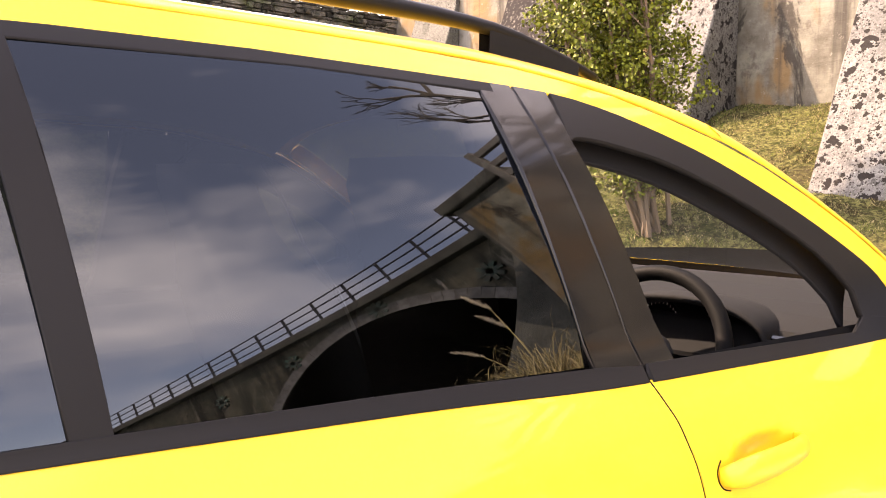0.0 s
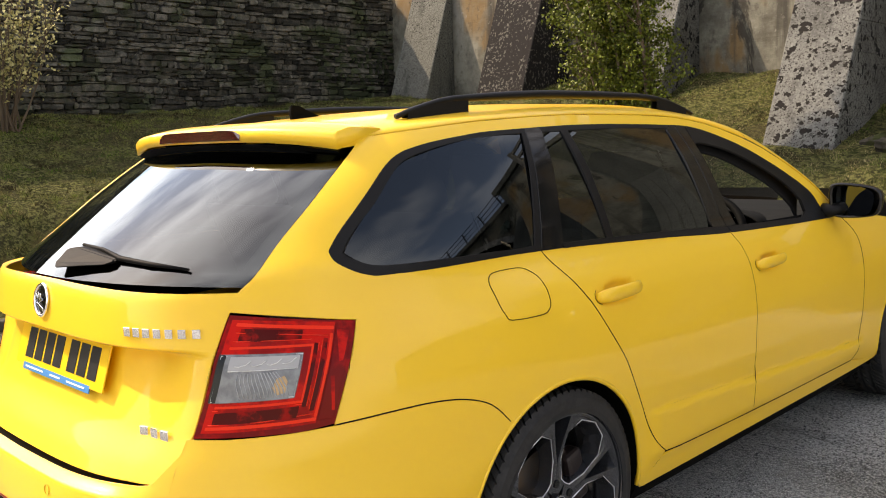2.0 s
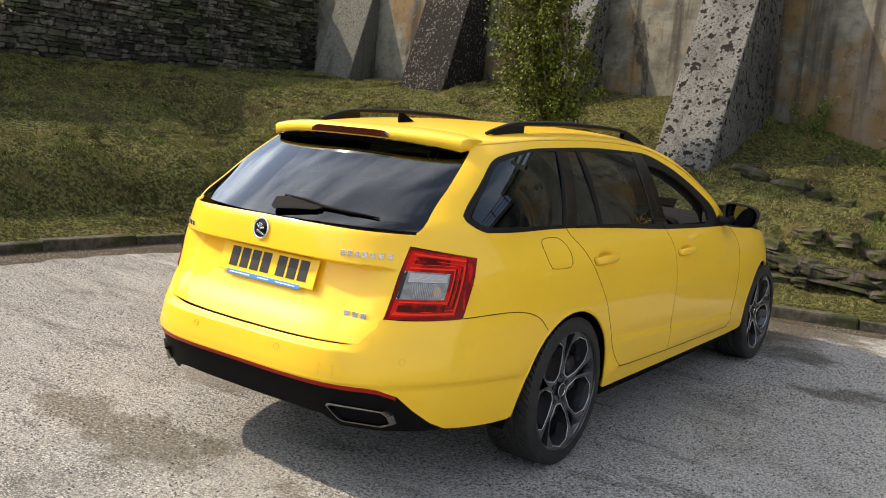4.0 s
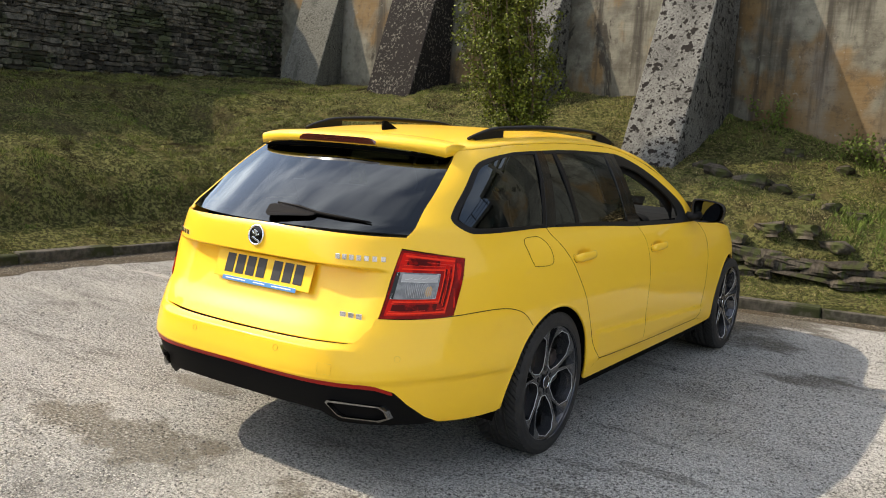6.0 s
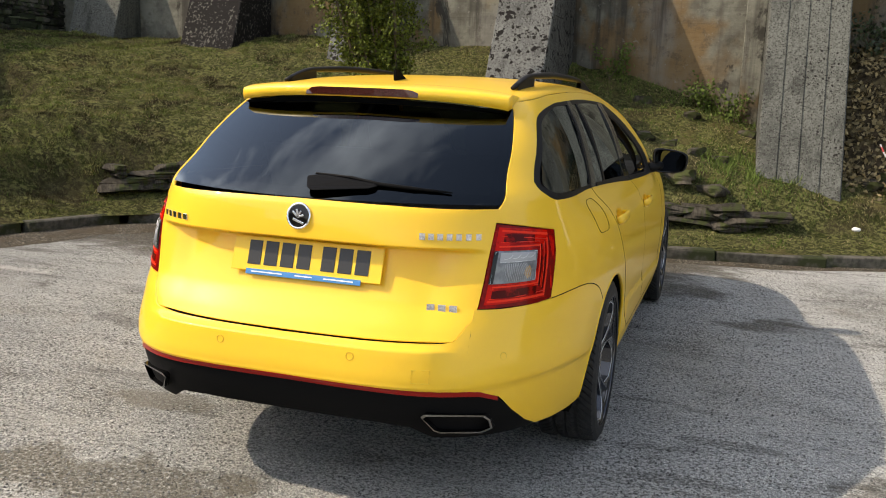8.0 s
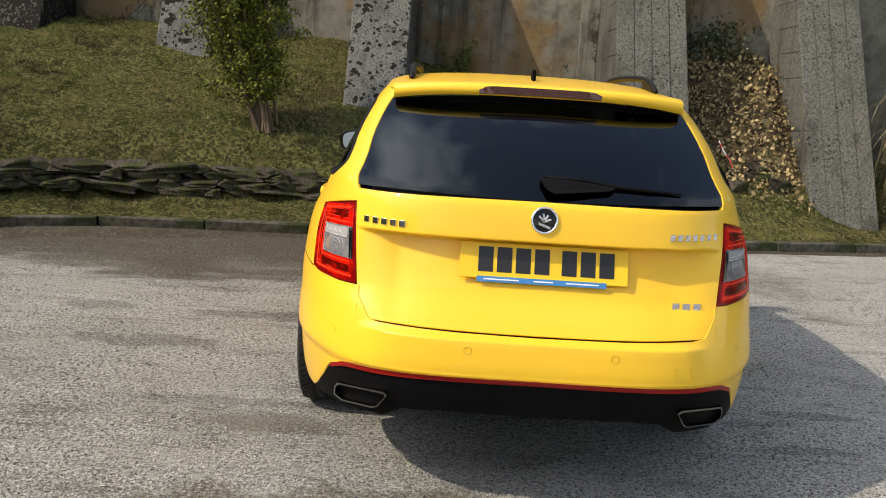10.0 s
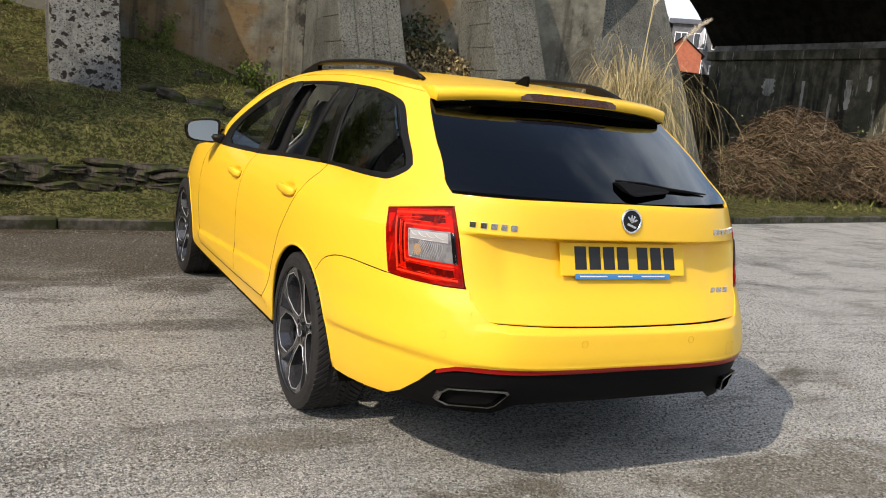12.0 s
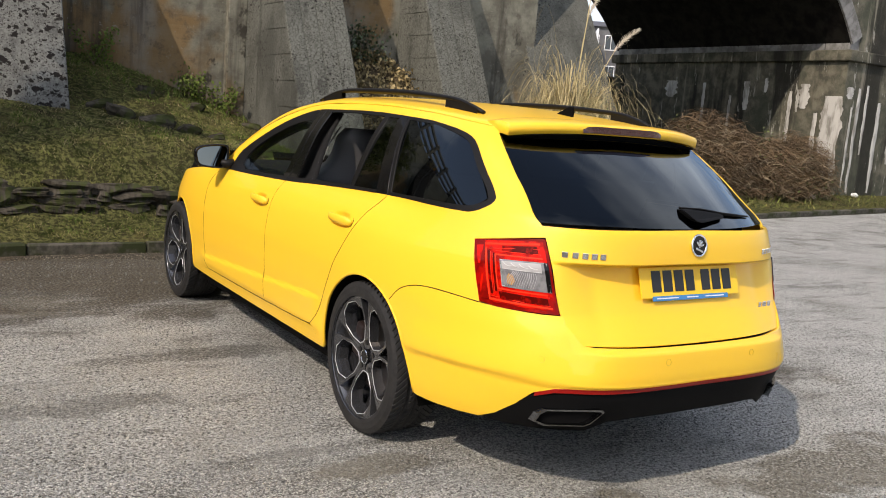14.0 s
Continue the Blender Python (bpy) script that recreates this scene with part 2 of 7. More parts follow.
def tube_bm(bm, points, radius, sides=8, closed=False, flat=1.0):
    """A tube along points; radius a number or a list; flat squeezes it sideways."""
    pts = [Vector(p) for p in points]
    n = len(pts)
    rings = []
    for i, p in enumerate(pts):
        a = pts[(i - 1) % n] if closed or i else pts[i]
        c = pts[(i + 1) % n] if closed or i < n - 1 else pts[i]
        d = (c - a).normalized()
        u = d.cross(Vector((0, 0, 1)))
        if u.length < 1e-3:
            u = d.cross(Vector((0, 1, 0)))
        u.normalize()
        v = u.cross(d)
        r = radius[i] if isinstance(radius, (list, tuple)) else radius
        rings.append([bm.verts.new(p + (u * math.cos(k * math.tau / sides) + v * flat * math.sin(k * math.tau / sides)) * r) for k in range(sides)])
    for i in range(n if closed else n - 1):
        a, c = rings[i], rings[(i + 1) % n]
        for k in range(sides):
            bm.faces.new((a[k], a[(k + 1) % sides], c[(k + 1) % sides], c[k]))
    if not closed:
        bm.faces.new(rings[0][::-1])
        bm.faces.new(rings[-1])
    return bm


def table(pts):
    """A smooth curve through (x, y) pairs that does not overshoot."""
    xs, ys = [p[0] for p in pts], [p[1] for p in pts]

    def slope(k):
        if k == 0:
            return (ys[1] - ys[0]) / (xs[1] - xs[0])
        if k == len(xs) - 1:
            return (ys[-1] - ys[-2]) / (xs[-1] - xs[-2])
        a = (ys[k] - ys[k - 1]) / (xs[k] - xs[k - 1])
        b = (ys[k + 1] - ys[k]) / (xs[k + 1] - xs[k])
        return 0 if a * b <= 0 else 2 * a * b / (a + b)

    def at(v):
        v = min(max(v, xs[0]), xs[-1])
        i = 0
        while i < len(xs) - 2 and v > xs[i + 1]:
            i += 1
        h = xs[i + 1] - xs[i]
        t = (v - xs[i]) / h
        m0, m1 = slope(i) * h, slope(i + 1) * h
        return (2 * t**3 - 3 * t**2 + 1) * ys[i] + (t**3 - 2 * t**2 + t) * m0 + (-2 * t**3 + 3 * t**2) * ys[i + 1] + (t**3 - t**2) * m1

    return at


def smoothstep(a, b, v):
    t = min(max((v - a) / (b - a), 0.0), 1.0)
    return t * t * (3 - 2 * t)


def inside(poly, x, y):
    odd = False
    j = len(poly) - 1
    for i in range(len(poly)):
        (xi, yi), (xj, yj) = poly[i], poly[j]
        if (yi > y) != (yj > y) and x < (xj - xi) * (y - yi) / (yj - yi) + xi:
            odd = not odd
        j = i
    return odd

# ---- ground, kerb and bank ----


def asphalt_material():
    """Worn tarmac: stones of many greys in a dark binder, smooth worn patches, pale grit and dark damp stains."""
    k = Mixer("worn_asphalt", 0.9, 0.25)
    d1, r1, g1 = k.cells(135.0)
    d2, r2, g2 = k.cells(240.0)
    grit = k.noise(420.0, 2.0)
    mid = k.noise(9.0, 6.0, 0.7)
    worn = k.noise(0.9, 7.0, 0.66, (0.7, 2.2, 1.0), 0.8)
    damp = k.noise(0.6, 7.0, 0.66, (0.6, 2.6, 1.0), 0.8)
    drift = k.noise(0.33, 6.0, 0.6)
    brown = k.noise(1.6, 5.0, 0.6)
    stone = k.mix(k.step(r1, 0.05, 0.95), (0.29, 0.29, 0.27), (0.86, 0.86, 0.79))
    stone = k.mix(k.step(g1, 0.86, 0.90, 0.0, 0.8), stone, (0.055, 0.052, 0.048))
    small = k.mix(k.step(r2, 0.1, 0.9), (0.13, 0.132, 0.122), (0.60, 0.605, 0.545))
    stone = k.mix(k.step(d1, 0.40, 0.58), stone, small)
    stone = k.mix(k.step(d1, 0.50, 0.58, 0.0, 0.86), stone, (0.045, 0.043, 0.037))
    smooth = k.mix(k.step(grit, 0.3, 0.7), (0.188, 0.19, 0.16), (0.395, 0.39, 0.335))
    stone = k.mix(k.step(worn, 0.50, 0.60, 0.0, 0.25), stone, smooth)
    stone = k.mix(k.step(mid, 0.50, 0.72, 0.0, 0.25), stone, (0.16, 0.15, 0.13))
    stone = k.mix(k.step(drift, 0.50, 0.66, 0.0, 0.4), stone, (0.53, 0.525, 0.45))
    stone = k.mix(k.step(brown, 0.52, 0.66, 0.0, 0.32), stone, (0.20, 0.155, 0.092))
    stone = k.mix(k.step(damp, 0.53, 0.60, 0.0, 0.42), stone, (0.070, 0.070, 0.055))
    # paler gravel on the open side, with fill light for the car's shadow put into its colour; a damp, leaf-stained
    # strip before the kerb
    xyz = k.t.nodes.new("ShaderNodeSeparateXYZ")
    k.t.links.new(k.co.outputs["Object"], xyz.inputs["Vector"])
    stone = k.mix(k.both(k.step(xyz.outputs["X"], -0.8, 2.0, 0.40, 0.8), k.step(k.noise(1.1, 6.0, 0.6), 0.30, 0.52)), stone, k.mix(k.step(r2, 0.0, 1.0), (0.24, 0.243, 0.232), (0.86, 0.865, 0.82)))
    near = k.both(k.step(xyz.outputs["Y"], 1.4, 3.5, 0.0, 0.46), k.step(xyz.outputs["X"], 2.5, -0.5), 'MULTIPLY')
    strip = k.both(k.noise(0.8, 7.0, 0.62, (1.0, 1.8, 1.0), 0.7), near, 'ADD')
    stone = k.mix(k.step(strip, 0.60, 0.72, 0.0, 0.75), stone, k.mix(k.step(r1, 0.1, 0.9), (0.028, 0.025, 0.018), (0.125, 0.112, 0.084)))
    # short dark and pale streaks along the wheel tracks
    streak = k.noise(2.6, 7.0, 0.68, (0.55, 2.4, 1.0), 0.5)
    stone = k.mix(k.step(streak, 0.53, 0.66, 0.0, 0.55), stone, k.mix(k.step(r1, 0.1, 0.9), (0.030, 0.028, 0.022), (0.18, 0.172, 0.145)))
    stone = k.mix(k.step(streak, 0.46, 0.36, 0.0, 0.5), stone, k.mix(k.step(r2, 0.0, 1.0), (0.26, 0.258, 0.24), (0.80, 0.795, 0.74)))
    # smooth brown silt, dark oily smears and worn strips
    silt = k.mix(k.step(grit, 0.3, 0.7), (0.13, 0.118, 0.088), (0.235, 0.215, 0.165))
    for x, y, rx, ry, much in ((-.62, -1.08, .55, .21, .85), (-1.0, -.36, .28, .10, .7), (.95, -1.10, .68, .24, .8), (-2.3, 2.6, .9, .35, .6), (2.6, -.9, .5, .12, .5)):
        stone = k.mix(k.step(k.stain(x, y, rx, ry), 0.0, 1.0, 0.0, much), stone, silt)
    for x, y, rx, ry, much in ((-1.75, .62, .36, .13, .6), (-1.1, -.14, .5, .05, .5), (-1.1, 1.27, .75, .11, .6), (5.2, 1.9, .40, .10, .6), (1.35, .12, .26, .05, .6), (1.2, -.30, .2, .04, .6), (-2.2, 1.3, .3, .1, .5)):
        stone = k.mix(k.step(k.stain(x, y, rx, ry, .7), 0.0, 1.0, 0.0, much * .8), stone, k.mix(k.step(r1, 0.1, 0.9), (0.028, 0.027, 0.020), (0.130, 0.124, 0.100)))
    for x, y, rx, ry, much in ((-1.3, 1.78, .85, .07, .6), (-1.35, -.75, .5, .12, .5), (-1.5, .1, .5, .22, .5), (-1.2, .95, .5, .1, .35)):
        stone = k.mix(k.step(k.stain(x, y, rx, ry, .7), 0.0, 1.0, 0.0, much), stone, k.mix(k.step(r2, 0.0, 1.0), (0.22, 0.218, 0.20), (0.70, 0.695, 0.64)))
    # loose chippings: dark and pale specks in clusters
    loose = k.step(k.noise(1.3, 5.0, 0.6), 0.36, 0.60, 0.35, 1.0)
    speck = k.noise(62.0, 4.0, 0.75)
    stone = k.mix(k.both(k.step(speck, 0.53, 0.59, 0.0, 0.9), loose), stone, (0.055, 0.052, 0.044))
    stone = k.mix(k.both(k.step(speck, 0.47, 0.40, 0.0, 0.65), loose), stone, (0.72, 0.71, 0.66))
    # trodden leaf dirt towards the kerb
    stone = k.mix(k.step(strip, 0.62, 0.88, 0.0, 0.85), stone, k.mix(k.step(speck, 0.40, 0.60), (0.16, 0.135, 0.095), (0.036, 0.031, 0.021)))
    k.relief(k.step(d1, 0.0, 0.75, 1.0, 0.0), 1.0, 0.012)
    k.relief(k.step(d2, 0.0, 0.75, 1.0, 0.0), 0.6, 0.005)
    k.relief(mid, 0.6, 0.03)
    return k.done(stone)


def wall_material():
    """Old cast concrete: grey-brown mottling, soft rust-brown stains, dark runs and pale bloom."""
    k = Mixer("stained_concrete", 0.92)
    c = k.mix(k.step(k.noise(2.6, 7.0, 0.65), 0.35, 0.65), (0.205, 0.20, 0.16), (0.105, 0.10, 0.078))
    c = k.mix(k.step(k.noise(0.55, 5.0, 0.55, (1, 1, 0.7), 0.4), 0.50, 0.56, 0.0, 0.75), c, (0.185, 0.108, 0.036))
    c = k.mix(k.step(k.noise(0.8, 6.0, 0.6, (1, 1, 0.6)), 0.52, 0.66, 0.0, 0.7), c, (0.20, 0.19, 0.165))
    c = k.mix(k.step(k.noise(3.0, 5.0, 0.6, (1, 1, 0.07)), 0.50, 0.66, 0.0, 0.85), c, (0.036, 0.032, 0.026))
    c = k.mix(k.step(k.noise(1.3, 5.0, 0.6, (1, 1, 0.10)), 0.60, 0.68, 0.0, 0.55), c, (0.20, 0.185, 0.15))
    c = k.mix(k.step(k.noise(14.0, 6.0, 0.75), 0.60, 0.68, 0.0, 0.7), c, (0.24, 0.225, 0.19))
    c = k.mix(k.step(k.noise(6.0, 7.0, 0.75), 0.50, 0.70, 0.0, 0.6), c, (0.05, 0.043, 0.032))
    c = k.mix(k.step(k.noise(0.9, 7.0, 0.72, (1, 1, 0.5), 0.6), 0.57, 0.62, 0.0, 0.85), c, (0.028, 0.025, 0.020))
    k.relief(k.noise(3.0, 4.0, 0.5, (0.3, 0.3, 3.0)), 0.5, 0.02)
    k.relief(k.noise(55.0, 6.0, 0.7), 0.35, 0.008)
    return k.done(c)


def prop_material(name, light, dark, blotch, cover, spotty):
    """Buttress concrete: fine pale speckle, pits, soft stains and rounded black lichen spots."""
    k = Mixer(name, 0.95)
    c = k.mix(k.step(k.noise(40.0, 4.0, 0.7), 0.38, 0.62), light, dark)
    c = k.mix(k.step(k.noise(1.1, 6.0, 0.65, (1, 1, 0.6)), 0.45, 0.66, 0.0, 0.7), c, tuple(v * 0.5 for v in dark))
    c = k.mix(k.step(k.noise(5.0, 5.0, 0.6, (1, 1, 0.08)), 0.55, 0.68, 0.0, 0.6), c, tuple(v * 0.42 for v in dark))
    c = k.mix(k.step(k.noise(120.0, 3.0, 0.7), 0.60, 0.66, 0.0, 0.75), c, tuple(min(v * 1.6, 0.6) for v in light))
    d, r, g = k.cells(58.0)
    pit = k.both(d, k.step(k.noise(90.0, 2.0), 0.2, 0.8, -0.2, 0.2), 'ADD')
    c = k.mix(k.both(k.step(pit, 0.46, 0.30), k.step(r, 0.55, 0.58)), c, (0.03, 0.027, 0.023))
    area = k.step(k.noise(1.4, 4.0), cover, cover + 0.06)
    crust = k.both(k.noise(blotch, 5.0, 0.55), k.step(k.noise(2.2, 3.0), 0.3, 0.7, -0.05, 0.05), 'ADD')
    c = k.mix(k.both(k.step(crust, spotty, spotty + 0.012), area), c, (0.012, 0.010, 0.009))
    d, r, g = k.cells(blotch * 1.6)
    rag = k.both(d, k.step(k.noise(45.0, 3.0), 0.2, 0.8, -0.2, 0.2), 'ADD')
    c = k.mix(k.both(k.both(k.step(rag, 0.36, 0.32), k.step(g, 0.66, 0.68)), area), c, (0.014, 0.012, 0.010))
    k.relief(k.noise(70.0, 6.0, 0.7), 0.6, 0.01)
    return k.done(c)


def bank_material():
    """Thin mown turf: moss, olive grass, straw and bare earth in patches of many sizes."""
    k = Mixer("mossy_mown_grass", 1.0, 0.05)
    c = k.mix(k.step(k.noise(26.0, 5.0, 0.75), 0.44, 0.58), (0.045, 0.046, 0.020), (0.185, 0.185, 0.068))
    c = k.mix(k.step(k.noise(7.0, 6.0, 0.7), 0.48, 0.62, 0.0, 0.8), c, (0.030, 0.042, 0.010))
    c = k.mix(k.step(k.noise(2.3, 6.0, 0.7), 0.54, 0.66, 0.0, 0.6), c, (0.175, 0.14, 0.06))
    c = k.mix(k.step(k.noise(0.9, 6.0, 0.65), 0.55, 0.64, 0.0, 0.6), c, (0.06, 0.047, 0.028))
    c = k.mix(k.step(k.noise(90.0, 3.0, 0.7), 0.60, 0.68, 0.0, 0.8), c, (0.26, 0.23, 0.10))
    k.relief(k.noise(14.0, 7.0, 0.75), 1.0, 0.10)
    return k.done(c)


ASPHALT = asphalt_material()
KERB_STONE = material("weathered_concrete_kerb", (0.098, 0.090, 0.074), rough=0.95, spec=0.15, color2=(0.046, 0.044, 0.034), scale=16.0, color3=(0.032, 0.038, 0.016),
                      scale3=3.2, low3=0.44, high3=0.58, bump=0.5, bump_scale=80.0, dist=0.006, island=0.15)
BANK = bank_material()
CONCRETE = wall_material()
LICHEN = prop_material("lichened_concrete", (0.175, 0.177, 0.163), (0.105, 0.106, 0.097), 10.0, 0.36, 0.585)
MOSSY = prop_material("moss_blackened_concrete", (0.13, 0.124, 0.104), (0.045, 0.043, 0.036), 24.0, 0.15, 0.425)
BLOCKS = prop_material("grey_board_marked_concrete", (0.136, 0.139, 0.120), (0.075, 0.077, 0.065), 18.0, 0.52, 0.68)
RUBBLE = material("dark_rubble_stone", (0.125, 0.115, 0.095), rough=0.95, spec=0.15, color2=(0.048, 0.049, 0.041), scale=9.0, color3=(0.055, 0.066, 0.036), scale3=1.6,
                  low3=0.50, high3=0.64, bump=1.0, bump_scale=30.0, dist=0.03, island=0.7)
MORTAR = material("dark_mortar", (0.03, 0.028, 0.025), rough=1.0, bump=0.5, bump_scale=50.0)
SLAB_STONE = material("flat_grey_brown_stone", (0.078, 0.068, 0.054), rough=0.95, spec=0.1, color2=(0.032, 0.029, 0.022), scale=12.0, color3=(0.05, 0.058, 0.022),
                      scale3=4.0, low3=0.52, high3=0.62, bump=0.7, bump_scale=60.0, dist=0.012, island=0.3)

KERB = [(-4.62, -30.0), (-4.62, 1.0), (-4.58, 2.3), (-4.33, 3.15), (-3.85, 3.72), (-3.2, 4.0), (-1.42, 4.22), (0.63, 4.28),
        (1.7, 4.5), (2.85, 4.9), (4.6, 5.4), (6.0, 5.75), (11.0, 6.85), (16.4, 7.9), (60.0, 16.5)]


def kerb_distance(x, y):
    """How far a place lies beyond the kerb's face, towards the bank (negative: on the car park)."""
    best, sign = 1e9, 1.0
    for (ax, ay), (bx, by) in zip(KERB, KERB[1:]):
        dx, dy = bx - ax, by - ay
        t = min(max(((x - ax) * dx + (y - ay) * dy) / (dx * dx + dy * dy), 0.0), 1.0)
        px, py = ax + t * dx - x, ay + t * dy - y
        d = math.hypot(px, py)
        if d < best - 1e-9:
            best, sign = d, 1.0 if dx * (y - ay) - dy * (x - ax) > 0 else -1.0
    return best * sign


bank_rise = table([(0, 0), (0.3, 0.09), (0.54, 0.17), (0.72, 0.40), (1.2, 0.80), (2.1, 1.06), (3.3, 1.47), (4.2, 1.86), (5, 2.05), (6.5, 2.3), (9, 2.6)])
bank_share = table([(-12, 0.8), (-7, 0.87), (-5, 0.98), (-2, 1.02), (-0.5, 0.93), (1.5, 0.71), (2.5, 0.66), (4, 0.76), (5, 0.72), (6, 0.45), (9, 0.08), (14, 0.02), (60, 0.02)])


def bank_height(x, y):
    d = max(kerb_distance(x, y) - 0.1, 0.0)
    lumps = 0.06 * noise.noise(Vector((x * 1.3, y * 1.3, 0.0))) + 0.045 * noise.noise(Vector((x * 3.6, y * 3.6, 3.0)))
    hollow = -0.36 * math.exp(-((x + 7.0) ** 2 / 0.55 + (y - 4.6) ** 2 / 0.28)) + 0.07 * math.exp(-((x + 7.2) ** 2 / 0.5 + (y - 5.3) ** 2 / 0.15))
    return 0.095 + bank_rise(d) * bank_share(x) + (lumps + hollow) * min(d / 0.5, 1.0)


bm = bmesh.new()
bmesh.ops.create_grid(bm, x_segments=2, y_segments=2, size=600)
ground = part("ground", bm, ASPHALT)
tagged(ground, "worn grey asphalt car park with pale grit and dark damp patches", "ground", kind="structure")

gx = np.concatenate([np.arange(-12.0, 8.0, 0.14), np.arange(8.0, 60.0, 0.8)])
gy = np.concatenate([np.arange(-30, -3, 1.0), np.arange(-3.0, 11.0, 0.14), np.arange(11.0, 40.0, 0.8)])
verts, faces, index, dist_at = [], [], {}, {}
for i, x in enumerate(gx):
    for j, y in enumerate(gy):
        dist_at[i, j] = kerb_distance(float(x), float(y))


def bank_vert(i, j):
    if (i, j) not in index:
        x, y = float(gx[i]), float(gy[j])
        for _ in range(3):
            d = kerb_distance(x, y)
            if d >= 0.05:
                break
            e = 0.01
            nx_, ny_ = kerb_distance(x + e, y) - d, kerb_distance(x, y + e) - d
            k = math.hypot(nx_, ny_) or 1.0
            x, y = x + nx_ / k * (0.052 - d), y + ny_ / k * (0.052 - d)
        index[i, j] = len(verts)
        verts.append((x, y, bank_height(x, y)))
    return index[i, j]


for i in range(len(gx) - 1):
    for j in range(len(gy) - 1):
        corners = ((i, j), (i + 1, j), (i + 1, j + 1), (i, j + 1))
        if max(dist_at[c] for c in corners) > 0.06:
            faces.append([bank_vert(*c) for c in corners])
bank = mesh_part("grass_bank", verts, faces, BANK, smooth=True)
tagged(bank, "mossy grass bank with straw and bare patches rising from the kerb", "grass bank", kind="structure")

# ---- buttressed concrete wall ----
WALL_TURN = -math.atan(0.1)
WALL_U = Vector((math.cos(WALL_TURN), math.sin(WALL_TURN), 0))
WALL_N = Vector((math.sin(WALL_TURN), -math.cos(WALL_TURN), 0))
WALL_TOP = 6.2


def wall_y(x):
    return 8.25 - 0.1 * x


bm = bmesh.new()
a, b = Vector((-10.2, wall_y(-10.2), 0)), Vector((5.85, wall_y(5.85), 0))
back = -WALL_N * 0.8
cols = [a + (b - a) * (k / 40) for k in range(41)]
rows = [0.0, 1.2, 2.4, 3.6, 4.8, WALL_TOP]
grid = [[bm.verts.new((p.x, p.y, z)) for p in cols] for z in rows]
for r0, r1 in zip(grid, grid[1:]):
    for k in range(40):
        bm.faces.new((r0[k], r0[k + 1], r1[k + 1], r1[k]))
rear_row = [bm.verts.new((p.x + back.x, p.y + back.y, WALL_TOP)) for p in cols]
low_row = [bm.verts.new((p.x + back.x, p.y + back.y, 0)) for p in cols]
for k in range(40):
    bm.faces.new((grid[-1][k], grid[-1][k + 1], rear_row[k + 1], rear_row[k]))
    bm.faces.new((rear_row[k], rear_row[k + 1], low_row[k + 1], low_row[k]))
wall_north = part("wall_north", bm, CONCRETE)
tagged(wall_north, "tall stained concrete retaining wall with rust-brown patches", "wall", kind="structure")


def buttress(x0, x1, foot_y, foot_z, lean, mat, label, courses=True, grooves=False, tip=WALL_TOP, free=False):
    """A raking concrete prop: front face leaning back to the wall, sides cast in courses with sunk joints."""
    bm = bmesh.new()
    base_z = foot_z - 0.7
    step = 0.3
    zs, ins = [], []
    z = base_z
    while z < tip:
        zs += [z, z + step - 0.011, z + step - 0.010, z + step - 0.001]
        ins += [0, 0, 0.007, 0.007] if courses else [0, 0, 0, 0]
        z += step
    xs = [(x0, 0.0), (x1, 0.0)]
    if grooves:
        xs, n = [], 4
        for k in range(n):
            c0, c1 = x0 + (x1 - x0) * k / n, x0 + (x1 - x0) * (k + 1) / n
            xs += [(c0 + (0.0 if k == 0 else 0.008), 0.0), (c1 - (0.0 if k == n - 1 else 0.008), 0.0)]
            if k < n - 1:
                xs += [(c1 - 0.006, 0.012), (c1 + 0.006, 0.012)]
    rings = []
    for z, i in zip(zs, ins):
        fy = foot_y + lean * (z - foot_z)
        wl, wr = max(wall_y(x0) - 0.02, fy + (1.4 if free else 0.05)), max(wall_y(x1) - 0.02, fy + (1.4 if free else 0.05))
        deep_l, deep_r = min(0.62, wl - fy - 0.03), min(0.62, wr - fy - 0.03)
        ring = [bm.verts.new(p) for p in ((x0, wl, z), (x0, fy + deep_l + 0.01, z), (x0 + i, fy + deep_l, z), (x0 + i, fy + 0.025, z), (x0, fy + 0.015, z))]
        ring += [bm.verts.new((x + (0.012 if k == 0 else -0.012 if k == len(xs) - 1 else 0), fy + g if free else min(fy + g, wall_y(x) - 0.03), z)) for k, (x, g) in enumerate(xs)]
        ring += [bm.verts.new(p) for p in ((x1, fy + 0.015, z), (x1 - i, fy + 0.025, z), (x1 - i, fy + deep_r, z), (x1, fy + deep_r + 0.01, z), (x1, wr, z))]
        rings.append(ring)
    for r0, r1 in zip(rings, rings[1:]):
        for k in range(len(r0) - 1):
            bm.faces.new((r0[k], r0[k + 1], r1[k + 1], r1[k]))
    bm.faces.new(rings[-1])
    bmesh.ops.recalc_face_normals(bm, faces=bm.faces)
    ob = part("buttress", bm, mat)
    return tagged(ob, label, "buttress", group="wall buttresses", kind="structure")


buttress(-9.05, -8.17, 8.5, 2.4, 0.35, BLOCKS, "pale raking concrete buttress in the shaded wall corner", False)
buttress(-6.49, -5.62, 7.75, 2.0, 0.37, MOSSY, "raking concrete buttress blackened with moss and lichen", False)
buttress(-4.12, -3.42, 7.66, 1.85, 0.42, LICHEN, "pale raking concrete buttress behind the leafy shrub", False)
buttress(-1.58, -0.90, 6.40, 1.2, 0.50, LICHEN, "pale raking concrete buttress spotted with black lichen")
buttress(1.45, 2.24, 5.72, 0.5, 0.52, BLOCKS, "grey raking concrete buttress with vertical board grooves", True, True)
buttress(3.61, 4.34, 5.95, 0.38, 0.50, BLOCKS, "grey raking concrete buttress with vertical board grooves", True, True)
